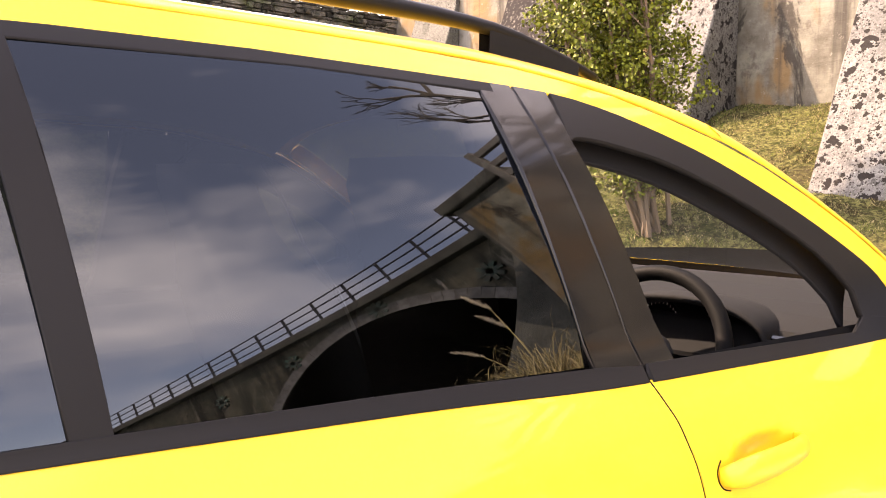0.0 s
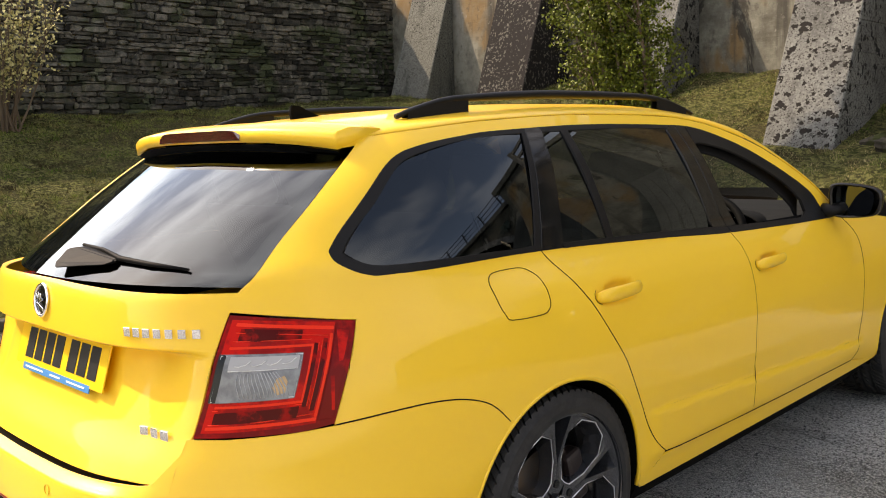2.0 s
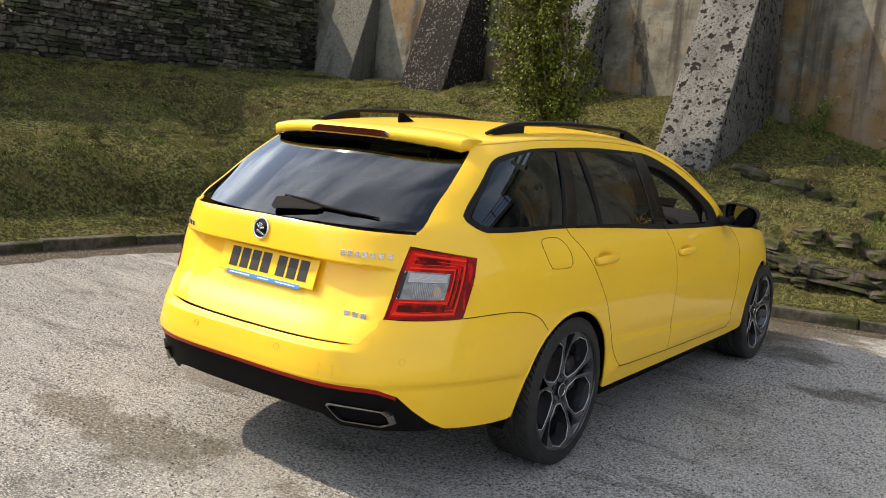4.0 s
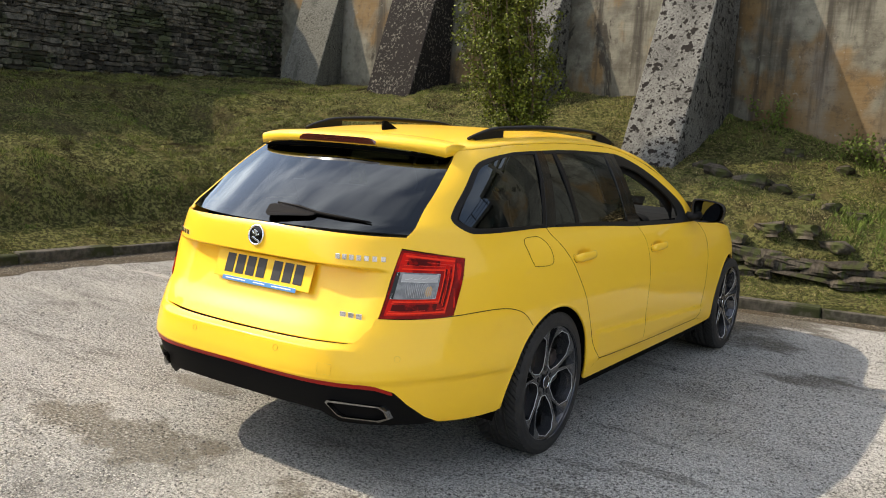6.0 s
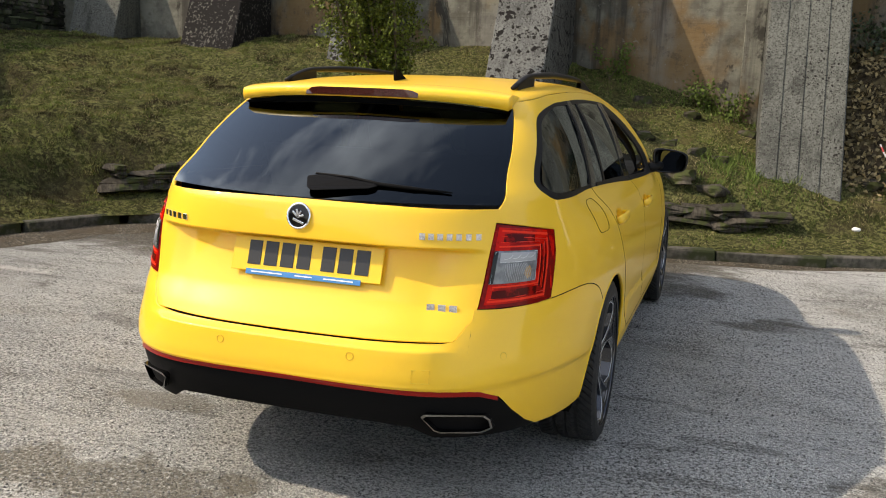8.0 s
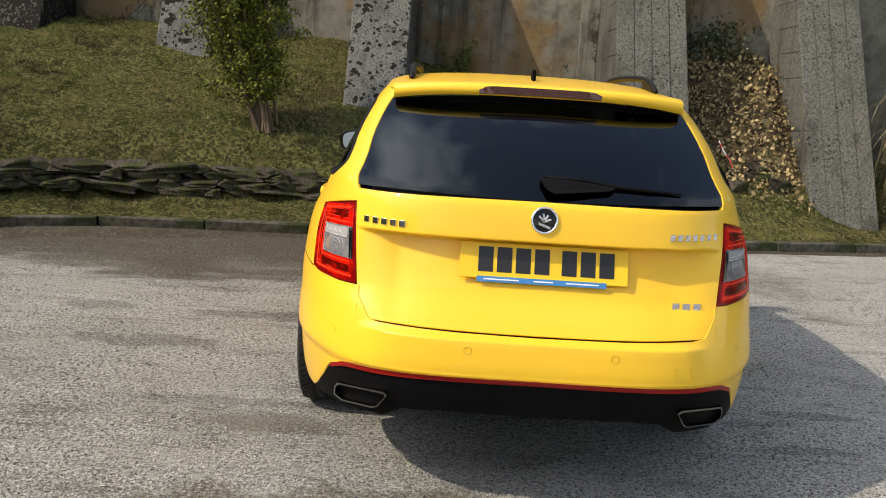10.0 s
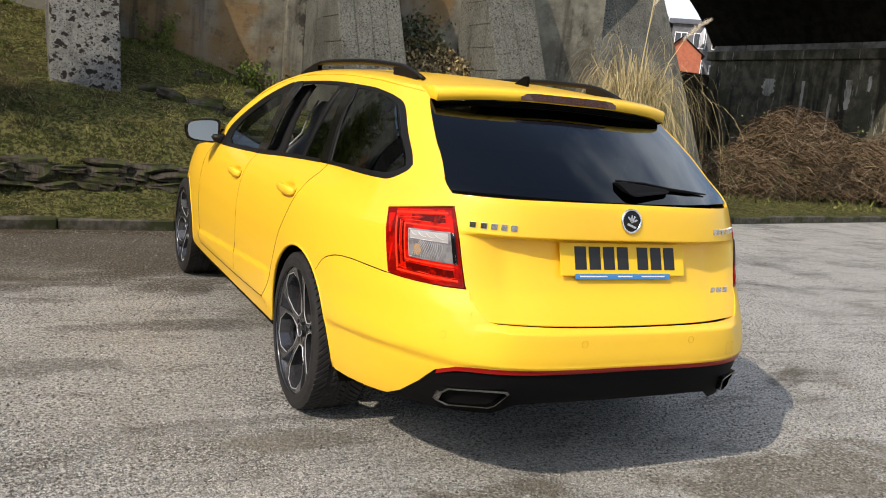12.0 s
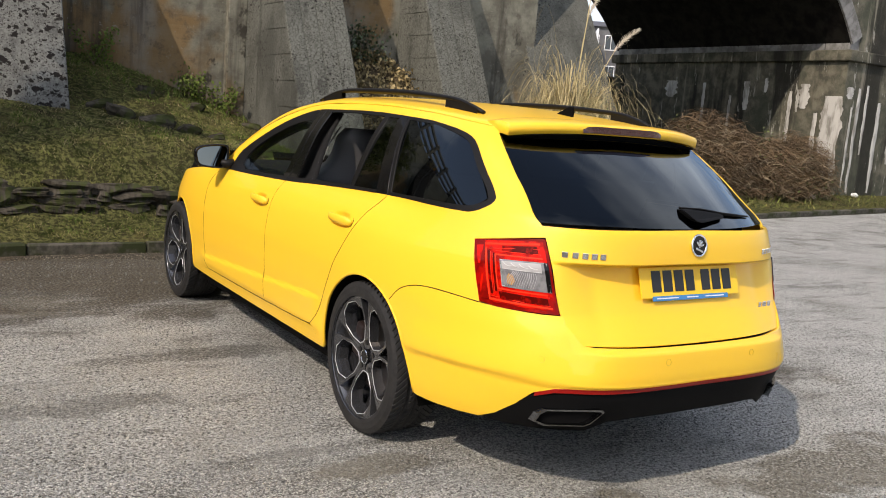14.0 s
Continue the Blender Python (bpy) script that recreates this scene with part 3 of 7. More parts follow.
buttress(5.7, 7.25, 6.5, 0.3, 0.54, BLOCKS, "broad grey concrete buttress behind the pampas grass", free=True)

bm = bmesh.new()
box_bm(bm, (0.235, 0.22, WALL_TOP - 0.5), (1.345, wall_y(1.345) - 0.06, 0.25 + WALL_TOP / 2), (0, 0, math.degrees(WALL_TURN)), bevel=0.012)
tagged(part("wall_rib", bm, CONCRETE), "narrow upright concrete rib on the retaining wall", "wall", kind="structure")

# ---- bridge ----
def bridge_stone():
    k = Mixer("bridge_stone", 0.95)
    c = k.mix(k.step(k.noise(3.0, 7.0, 0.65), 0.35, 0.65), (0.15, 0.14, 0.105), (0.062, 0.060, 0.046))
    c = k.mix(k.step(k.noise(0.5, 6.0, 0.65), 0.45, 0.62, 0.0, 0.7), c, (0.045, 0.052, 0.036))
    c = k.mix(k.step(k.noise(1.2, 5.0, 0.6, (1, 1, 0.12)), 0.48, 0.60, 0.0, 0.85), c, (0.018, 0.017, 0.014))
    c = k.mix(k.step(k.noise(2.2, 6.0, 0.65, (1, 1, 0.09)), 0.57, 0.65, 0.0, 0.65), c, (0.24, 0.22, 0.175))
    c = k.mix(k.step(k.noise(5.0, 6.0, 0.7, (1, 1, 0.2)), 0.61, 0.67, 0.0, 0.75), c, (0.34, 0.33, 0.29))
    k.relief(k.noise(24.0, 6.0, 0.7), 0.6, 0.02)
    return k.done(c)


BRIDGE_STONE = bridge_stone()
VOUSSOIR = material("cut_voussoir_stone", (0.20, 0.20, 0.195), rough=0.9, color2=(0.10, 0.098, 0.092), scale=4.0, bump=0.4, bump_scale=40.0, island=0.2)
RAIL_IRON = material("dark_painted_iron", (0.02, 0.02, 0.022), rough=0.55)
GREEN_IRON = material("green_painted_iron", (0.03, 0.09, 0.07), rough=0.6, color2=(0.08, 0.07, 0.05), scale=6.0)
BR_Y, BR_X0, BR_X1, BR_SPRING, BR_DEEP, BR_DECK = 10.7, 8.0, 18.3, 3.95, 8.5, 7.65
arch_half = (BR_X1 - BR_X0) / 2
arch_mid = (BR_X1 + BR_X0) / 2
arch_tan = radians(56)
arch_r = arch_half / math.sin(arch_tan)
arch_cz = BR_SPRING - arch_r * math.cos(arch_tan)


def arch_points(r, n=28, spread=arch_tan):
    return [(arch_mid + r * math.sin(-spread + 2 * spread * k / n), arch_cz + r * math.cos(-spread + 2 * spread * k / n)) for k in range(n + 1)]


bridge = tagged(new("stone_bridge"), "dark stone arch bridge with iron railing and white-streaked abutment", "bridge", kind="structure")
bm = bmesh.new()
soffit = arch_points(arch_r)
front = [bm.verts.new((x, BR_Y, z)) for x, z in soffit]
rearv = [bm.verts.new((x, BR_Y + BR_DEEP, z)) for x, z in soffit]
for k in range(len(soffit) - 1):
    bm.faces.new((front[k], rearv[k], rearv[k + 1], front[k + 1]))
# Near-black colour carries the deep shade under the arch.
part("vault", bm, material("shade_black_vault_stone", (0.016, 0.0145, 0.012), rough=0.95, spec=0.1, color2=(0.006, 0.0055, 0.005), scale=3.0, bump=0.5, bump_scale=20.0), bridge, "stone barrel vault with its deep shade put into the colour")
bm = bmesh.new()
for y, sgn in ((BR_Y, 1), (BR_Y + BR_DEEP, -1)):
    outer = arch_points(arch_r + 0.42)
    low = [bm.verts.new((x, y, z)) for x, z in outer]
    top = [bm.verts.new((x, y, BR_DECK - 0.35)) for x, z in outer]
    for k in range(len(outer) - 1):
        bm.faces.new((low[k], low[k + 1], top[k + 1], top[k])[::sgn])
    xr0, xl0 = outer[-1][0], outer[0][0]
    for xa, xb in ((xr0, 60.0), (1.0, xl0)):
        q = [bm.verts.new(p) for p in ((xa, y, BR_SPRING - 0.2), (xb, y, BR_SPRING - 0.2), (xb, y, BR_DECK - 0.35), (xa, y, BR_DECK - 0.35))]
        bm.faces.new(q[::sgn])
part("spandrel_wall", bm, BRIDGE_STONE, bridge)
bm = bmesh.new()
for x, xb in ((BR_X1, 60.0), (1.0, BR_X0)):
    box_bm(bm, (xb - x, BR_DEEP, 3.6), ((x + xb) / 2, BR_Y + BR_DEEP / 2, 1.75))
part("abutment", bm, BRIDGE_STONE, bridge, "white-streaked dark stone abutment")
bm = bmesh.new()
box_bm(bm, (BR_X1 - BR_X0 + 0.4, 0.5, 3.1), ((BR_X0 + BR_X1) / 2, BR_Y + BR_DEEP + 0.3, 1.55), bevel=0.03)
# rubble in two browns, darker than the abutment stone
part("cross_wall", bm, material("dark_cross_rubble", (0.05, 0.045, 0.038), rough=0.95, color2=(0.02, 0.018, 0.016), scale=6.0, bump=0.6, bump_scale=18.0), bridge, "dark low wall closing the far side of the arch")
bm = bmesh.new()
for x, xb in ((BR_X1 - 0.12, 60.0), (1.0, BR_X0 + 0.12)):
    box_bm(bm, (xb - x, BR_DEEP + 0.24, 0.28), ((x + xb) / 2, BR_Y + BR_DEEP / 2, 3.68), bevel=0.03)
part("impost_ledge", bm, BRIDGE_STONE, bridge)
bm = bmesh.new()
for k in range(12):
    y0_, y1_ = BR_Y + .02 + .70 * k, BR_Y + .02 + .70 * (k + 1) - .014
    box_bm(bm, (.6, y1_ - y0_, .34), (BR_X1 + .27, (y0_ + y1_) / 2, 3.985), bevel=.012)
part("springer_course", bm, VOUSSOIR, bridge, "course of cut stones at the spring of the vault")
CALCITE = material("white_calcite_crust", (0.46, 0.45, 0.42), rough=0.7, color2=(0.20, 0.19, 0.165), scale=6.0, low=0.42, high=0.66, bump=0.6, bump_scale=30.0, dist=0.02, stretch=(1, 1, 0.25))


def calcite(seed, u, z_top, z_low, wide, on_end=False):
    """A crust of lime run down the abutment: ragged edges, a few mm proud, thicker in its middle."""
    r = random.Random(seed)
    bm = bmesh.new()
    n, rows = 40, []
    for k in range(n + 1):
        t = k / n
        z = z_top + (z_low - z_top) * t
        w = wide * (0.45 + 0.55 * math.sin(math.pi * min(t * 0.9 + 0.12, 1.0)) ** 0.5) * (0.92 + 0.35 * noise.noise(Vector((seed * 1.7, t * 9, 3))) + .08 * r.random())
        mid = u + 0.18 * wide * noise.noise(Vector((seed, t * 5, 0))) + 0.02 * wide * r.uniform(-1, 1)
        row = []
        for f, lift in ((-0.5, 0.001), (-0.2, 0.012), (0.15, 0.010), (0.5, 0.001)):
            off, p = lift + 0.004, mid + f * w * r.uniform(0.93, 1.07)
            row.append(bm.verts.new((p, BR_Y - off, z) if on_end else (BR_X1 - off, p, z)))
        rows.append(row)
    for a, b in zip(rows, rows[1:]):
        for k in range(3):
            bm.faces.new((a[k], b[k], b[k + 1], a[k + 1]))
    bmesh.ops.recalc_face_normals(bm, faces=bm.faces)
    part("calcite_streak", bm, CALCITE, bridge, "white lime streak run down the stone")


for k, (u, z1, z0, w) in enumerate(((10.98, 2.65, 0.05, 0.62), (11.45, 2.2, 0.05, 0.16), (12.28, 2.75, 1.35, 0.13), (11.85, 2.95, 2.3, 0.3), (11.62, 1.0, 0.1, 0.14), (12.05, 2.8, 2.2, 0.1), (13.75, 3.0, 2.2, 0.22),
                                    (14.3, 2.6, 1.5, 0.10), (15.3, 2.95, 1.7, 0.12), (16.6, 3.0, 2.5, 0.5), (13.1, 3.1, 2.7, 0.12))):
    calcite(50 + k, u, z1, z0, w)
for k, (u, z1, z0, w) in enumerate(((18.55, 2.9, 2.6, 0.3), (18.7, 2.4, 0.3, 0.10), (18.95, 2.9, 0.2, 0.14), (19.3, 3.0, 1.2, 0.12), (19.9, 2.6, 0.2, 0.18), (20.6, 3.0, 1.0, 0.3))):
    calcite(80 + k, u, z1, z0, w, True)
inner, outer = arch_points(arch_r, 36), arch_points(arch_r + 0.42, 36)
vring = new("arch_ring")
vring.parent = bridge
for k in range(36):
    bm = bmesh.new()
    g = 0.012
    quad = [Vector((inner[k][0], 0, inner[k][1])), Vector((inner[k + 1][0], 0, inner[k + 1][1])), Vector((outer[k + 1][0], 0, outer[k + 1][1])), Vector((outer[k][0], 0, outer[k][1]))]
    c = sum(quad, Vector()) / 4
    quad = [c + (q - c) * 0.97 for q in quad]
    f_, b_ = [bm.verts.new(q + Vector((0, BR_Y - 0.05, 0))) for q in quad], [bm.verts.new(q + Vector((0, BR_Y + 0.4, 0))) for q in quad]
    bm.faces.new(f_[::-1])
    for i in range(4):
        bm.faces.new((f_[i], f_[(i + 1) % 4], b_[(i + 1) % 4], b_[i]))
    part("voussoir", bm, VOUSSOIR, vring)
bm = bmesh.new()
box_bm(bm, (60, 0.5, 0.35), (31.0, BR_Y - 0.02, BR_DECK - 0.17), bevel=0.04)
box_bm(bm, (60, BR_DEEP, 0.3), (31.0, BR_Y + BR_DEEP / 2, BR_DECK - 0.2))
part("deck_edge", bm, BLOCKS, bridge)
for k in range(26):
    bm = bmesh.new()
    box_bm(bm, (0.06, 0.06, 1.1), (8.4 + 1.5 * k, BR_Y, BR_DECK + 0.55))
    part("rail_post", bm, RAIL_IRON, bridge)
for z in (0.4, 0.75, 1.08):
    bm = bmesh.new()
    tube_bm(bm, [(7.5, BR_Y, BR_DECK + z), (50, BR_Y, BR_DECK + z)], 0.028, 6)
    part("rail", bm, RAIL_IRON, bridge)
for x, z in ((8.9, 6.3), (12.4, 7.0), (16.4, 6.5), (20.5, 6.2)):
    bm = bmesh.new()
    for k in range(4):
        box_bm(bm, (0.75, 0.06, 0.13), (x, BR_Y - 0.05, z), (0, 45 * k, 0))
    part("tie_plate", bm, GREEN_IRON, bridge, "green star-shaped iron tie plate")
bm = bmesh.new()
box_bm(bm, (1.7, 1.6, 7.9), (6.5, BR_Y - 0.4, 3.95), bevel=0.05)
box_bm(bm, (2.0, 1.9, 0.35), (6.5, BR_Y - 0.4, 7.9), bevel=0.05)
part("end_pier", bm, BLOCKS, bridge)

# ---- rubble wall ----
RW_X, RW_TOP = -9.85, 3.85
bm = bmesh.new()
box_bm(bm, (0.6, 27.0, RW_TOP), (RW_X - 0.33, -3.9, RW_TOP / 2))
wall_west = part("wall_west", bm, MORTAR)
tagged(wall_west, "dark rubble stone boundary wall laid in rough courses", "wall", kind="structure")

# ---- the car: body surfaces ----
car_half = table([(.14, .78), (.18, .80), (.24, .835), (.32, .852), (.42, .858), (.55, .866), (.65, .866), (.74, .858), (.80, .848), (.84, .838),
                  (.88, .822), (.93, .802), (.97, .788), (1.01, .777), (1.06, .762), (1.12, .741), (1.18, .717), (1.24, .690), (1.30, .660), (1.36, .627), (1.4, .603)])
tail_base = table([(.14, -.92), (.24, -.98), (.34, -1.04), (.45, -1.075), (.55, -1.065), (.62, -1.04), (.70, -1.0), (.80, -.98), (.90, -.972),
                  (.97, -.962), (1.0, -.942), (1.06, -.845), (1.15, -.692), (1.25, -.516), (1.3, -.43), (1.4, -.26)])


def car_tail(z):
    """The tail's profile, with a pressed crease low on the bumper."""
    return tail_base(z) - .013 * smoothstep(.450, .468, z) * smoothstep(.58, .47, z)


car_nose = table([(.14, 3.3), (.3, 3.5), (.5, 3.55), (.7, 3.5), (.8, 3.42), (.9, 3.35), (1.4, 3.3)])
Y_REAR, Y_FRONT = 0.4, 1.2
square = table([(.1, 2.9), (1.0, 2.9), (1.12, 2.35), (1.25, 2.1), (1.4, 2.1)])  # how boxy the tail is


HANDLES = ((.275, .858), (1.215, .832))


draw_in = table([(.1, .25), (.97, .25), (1.05, .22), (1.15, .165), (1.25, .135), (1.3, .13), (1.4, .13)])  # how the cabin narrows to its tail


tuck = table([(.86, 0), (.90, .004), (.93, .016), (.96, .033), (.99, .0425), (1.05, .042), (1.2, .040), (1.25, .0435), (1.31, .0515), (1.36, .06), (1.4, .064)])  # how far the cabin leans in


def body_x(y, z):
    """Half-width of the body at a place along it and a height."""
    w = car_half(z)
    if z > .86 and -.5 < y < 1.9:
        w -= tuck(z) * smoothstep(-.5, .02, y) * smoothstep(1.9, 1.15, y)
    if y < -.26 and .42 < z < .62:
        c = .460 + .012 * smoothstep(-.55, -.85, y) - .014 * smoothstep(-.60, -.30, y)
        w += .009 * smoothstep(c - .012, c + .010, z) * smoothstep(c + .14, c + .012, z) * smoothstep(-.26, -.42, y) * smoothstep(-.97, -.84, y)
    if .36 < y < 2.2 and z < .6:
        line = .492 - .06 * (y - .42)
        w += .011 * smoothstep(line + .004, line - .02, z) * smoothstep(.36, .44, y) * smoothstep(2.2, 2.0, y) * smoothstep(.30, .36, z)
    for hy, hz in HANDLES:
        r2 = ((y - hy - .012) / .088) ** 2 + ((z - hz + .002) / .034) ** 2
        if r2 < 1:
            w -= .024 * (1 - r2) ** 1.5
    if y < Y_REAR:
        f = min((Y_REAR - y) / (Y_REAR - car_tail(z)), 1.0)
        return w * max(0.0, 1 - f ** square(z)) ** draw_in(z)
    if y > Y_FRONT:
        f = min((y - Y_FRONT) / (car_nose(z) - Y_FRONT), 1.0)
        return w * max(0.0, 1 - f**5) ** 0.4
    return w


def body_y(x, z):
    """How far back the tail reaches."""
    f = min(abs(x) / car_half(z), 1.0)
    return Y_REAR - (Y_REAR - car_tail(z)) * max(0.0, 1 - f ** (1 / draw_in(z))) ** (1 / square(z))


edge_z = table([(-.45, 1.285), (-.36, 1.305), (-.2, 1.322), (.1, 1.345), (.5, 1.357), (.9, 1.352), (1.15, 1.33), (1.4, 1.265), (1.6, 1.175),
                (1.8, 1.06), (1.95, .955), (2.05, .925), (2.4, .89), (2.8, .84), (3.2, .76), (3.42, .68)])
roof_z = table([(-.5, 1.33), (-.36, 1.35), (-.2, 1.37), (.1, 1.395), (.5, 1.41), (.9, 1.412), (1.3, 1.385), (1.42, 1.365), (1.7, 1.23), (2.0, 1.08), (2.25, .965)])
bonnet_z = table([(1.9, .945), (2.2, .93), (2.6, .89), (3.0, .835), (3.3, .765), (3.45, .70)])


def side_map(s, off=0.0):
    def at(y, z):
        return Vector((s * (body_x(y, z) + off), y, z))
    return at


def tail_map(off=0.0):
    return lambda x, z: Vector((x, body_y(x, z) - off, z))


def hatch_map(x, z):
    """The tailgate: proud above its crease, hollowed below it round the plate."""
    k = smoothstep(0.870, 0.855, z) * (0.066 - 0.048 * (0.855 - min(z, 0.855)) / 0.26)
    k *= min(max((0.578 - abs(x)) / 0.135, 0.0), 1.0)
    return Vector((x, body_y(x, z) + k, z))


def top_map(height):
    def at(f, y):
        ez = edge_z(y)
        ex = body_x(y, ez)
        h = max(height(y) - ez, 0.001)
        return Vector((f * ex, y, ez + h * max(0.0, 1 - abs(f) ** 2.6) ** 0.55))
    return at


def curve(pts, n=6):
    """A rounded line through points."""
    out = []
    for i in range(len(pts) - 1):
        p0, p1, p2, p3 = (Vector(pts[max(i - 1, 0)]), Vector(pts[i]), Vector(pts[i + 1]), Vector(pts[min(i + 2, len(pts) - 1)]))
        for k in range(n):
            t = k / n
            out.append(tuple(0.5 * ((2 * p1) + (p2 - p0) * t + (2 * p0 - 5 * p1 + 4 * p2 - p3) * t * t + (3 * p1 - p0 - 3 * p2 + p3) * t**3)))
    return out + [tuple(pts[-1])]


def arc(cy, cz, r, a0, a1, n=24):
    return [(cy + r * math.cos(radians(a0 + (a1 - a0) * k / n)), cz + r * math.sin(radians(a0 + (a1 - a0) * k / n))) for k in range(n + 1)]


def wheel_arch(cy, r, a0, a1, n=24):
    """The edge of a wheel opening; behind the rear wheel it runs further back towards its foot."""
    return [(y - (.030 * smoothstep(.44, .27, z) if cy == 0 and y < -.2 else 0.0), z) for y, z in arc(cy, HUB_Z, r, a0, a1, n)]


def clip(poly, axis, value, keep):
    out = []
    for i in range(len(poly)):
        a, b = poly[i - 1], poly[i]
        ia, ib = keep * (a[axis] - value) >= 0, keep * (b[axis] - value) >= 0
        if ia != ib:
            t = (value - a[axis]) / (b[axis] - a[axis])
            out.append((a[0] + (b[0] - a[0]) * t, a[1] + (b[1] - a[1]) * t))
        if ib:
            out.append(b)
    return out


def panel(name, poly, at, mat, parent, cell=(0.045, 0.035), flange=0.014, flip=False, label="", thick=0.0):
    """A sheet cut to an outline and laid on a surface, with turned-in edges."""
    dense = []
    for i in range(len(poly)):
        a, b = poly[i - 1], poly[i]
        n = max(1, int(math.hypot(b[0] - a[0], b[1] - a[1]) / 0.03))
        dense += [(a[0] + (b[0] - a[0]) * k / n, a[1] + (b[1] - a[1]) * k / n) for k in range(n)]
    us, vs = [p[0] for p in poly], [p[1] for p in poly]
    u0, v0 = min(us), min(vs)
    nu, nv = int((max(us) - u0) / cell[0]) + 1, int((max(vs) - v0) / cell[1]) + 1
    touched = set()
    for i in range(len(poly)):
        a, b = poly[i - 1], poly[i]
        n = max(2, int(math.hypot(b[0] - a[0], b[1] - a[1]) / (0.2 * min(cell))))
        for k in range(n + 1):
            u, v = a[0] + (b[0] - a[0]) * k / n, a[1] + (b[1] - a[1]) * k / n
            ci, cj = int((u - u0) / cell[0]), int((v - v0) / cell[1])
            for di in (-1, 0, 1):
                for dj in (-1, 0, 1):
                    touched.add((ci + di, cj + dj))
    verts, faces, norms, at_key = [], [], [], {}

    def normal(u, v):
        e = 0.004
        du, dv = at(u + e, v) - at(u - e, v), at(u, v + e) - at(u, v - e)
        n = du.cross(dv)
        if n.length < 1e-12:
            n = Vector((0, 0, 1))
        n.normalize()
        return -n if flip else n

    def vert(p):
        key = (round(p[0], 5), round(p[1], 5))
        if key not in at_key:
            at_key[key] = len(verts)
            verts.append(at(*p))
            norms.append(normal(*p))
        return at_key[key]

    for i in range(nu + 1):
        for j in range(nv + 1):
            a0, a1, b0, b1 = u0 + i * cell[0], u0 + (i + 1) * cell[0], v0 + j * cell[1], v0 + (j + 1) * cell[1]
            if (i, j) in touched:
                q = clip(clip(clip(clip(poly, 0, a0, 1), 0, a1, -1) or [], 1, b0, 1) or [], 1, b1, -1) if poly else []
            elif inside(poly, (a0 + a1) / 2, (b0 + b1) / 2):
                q = [(a0, b0), (a1, b0), (a1, b1), (a0, b1)]
            else:
                continue
            ids = []
            for p in q:
                k = vert(p)
                if not ids or ids[-1] != k:
                    ids.append(k)
            if len(ids) > 1 and ids[0] == ids[-1]:
                ids.pop()
            if len(set(ids)) >= 3 and len(set(ids)) == len(ids):
                area = sum(q_[0] * r_[1] - r_[0] * q_[1] for q_, r_ in zip(q, q[1:] + q[:1]))
                faces.append(ids[::-1] if (area < 0) != flip else ids)
    if flange:
        area = sum(p[0] * q[1] - q[0] * p[1] for p, q in zip(dense, dense[1:] + dense[:1]))
        if area < 0:
            dense = dense[::-1]
        start = len(verts)
        for i, p in enumerate(dense):
            n = normal(*p)
            d = at(*dense[(i + 1) % len(dense)]) - at(*dense[i - 1])
            out = d.cross(n) * (-1 if flip else 1)
            out = out.normalized() if out.length > 1e-9 else n
            base = at(*p)
            verts += [base, base + out * 0.0012 - n * 0.0015, base - n * flange]
            norms += [n, (n + out).normalized(), out]
        m = len(dense)
        for i in range(m):
            for k in (0, 1):
                a, b = start + 3 * i + k, start + 3 * ((i + 1) % m) + k
                f = [a, a + 1, b + 1, b]
                faces.append(f if not flip else f[::-1])
    return mesh_part(name, verts, faces, mat, parent, label, normals=[tuple(n) for n in norms])

# ---- the car ----
car = tagged(new("estate_car"), "bright yellow estate car with black trim parked on asphalt", "car")
body = new("body")
body.parent = car

DLO_TOP = [(1.90, .932), (1.82, .955), (1.755, 1.035), (1.63, 1.11), (1.48, 1.185), (1.31, 1.256), (1.1, 1.310), (.85, 1.322), (.47, 1.327), (.07, 1.314),
           (-.07, 1.303), (-.23, 1.282), (-.337, 1.250), (-.452, 1.168), (-.545, 1.094), (-.588, 1.055)]
DLO_BOT = [(-.588, 1.055), (-.582, 1.030), (-.525, 1.0), (-.43, .994), (.06, .990), (.65, .968), (1.06, .946), (1.75, .932), (1.90, .932)]
dlo_top, dlo_bot = curve(DLO_TOP, 5), curve(DLO_BOT, 5)
belt = table([(-.42, .994), (.06, .990), (.65, .968), (1.06, .946), (1.75, .932), (1.96, .931)])
R_ARCH = 0.352
HUB_Z = 0.318


def belt_line(y0, y1, n=12):
    return [(y0 + (y1 - y0) * k / n, belt(y0 + (y1 - y0) * k / n)) for k in range(n + 1)]


REAR_SHUT = curve([(.057, .99), (.076, .955), (.107, .906), (.153, .836), (.198, .767), (.270, .660), (.352, .50), (.412, .40), (.47, .350)], 5)
B_SHUT = curve([(1.058, .946), (1.062, .915), (1.068, .875), (1.076, .74), (1.064, .55), (1.052, .33)], 4)
F_SHUT = curve([(1.955, .932), (2.05, .86), (2.088, .75), (2.078, .52), (2.045, .37), (1.985, .32)], 4)
BUMP_LINE = curve([(-.215, .611), (-.272, .664), (-.345, .692), (-.43, .703), (-.53, .703), (-.662, .696)], 4)
LAMP_OUT = curve([(-.575, .909), (-.595, .86), (-.665, .697)], 4)
GAP = 0.0022


def shift(line, dy):
    return [(y + dy, z) for y, z in line]


def tail_y_line(pts):
    """Turns (x, z) places on the tail into (y, z) places on the side."""
    return [(body_y(x, z), z) for x, z in pts]




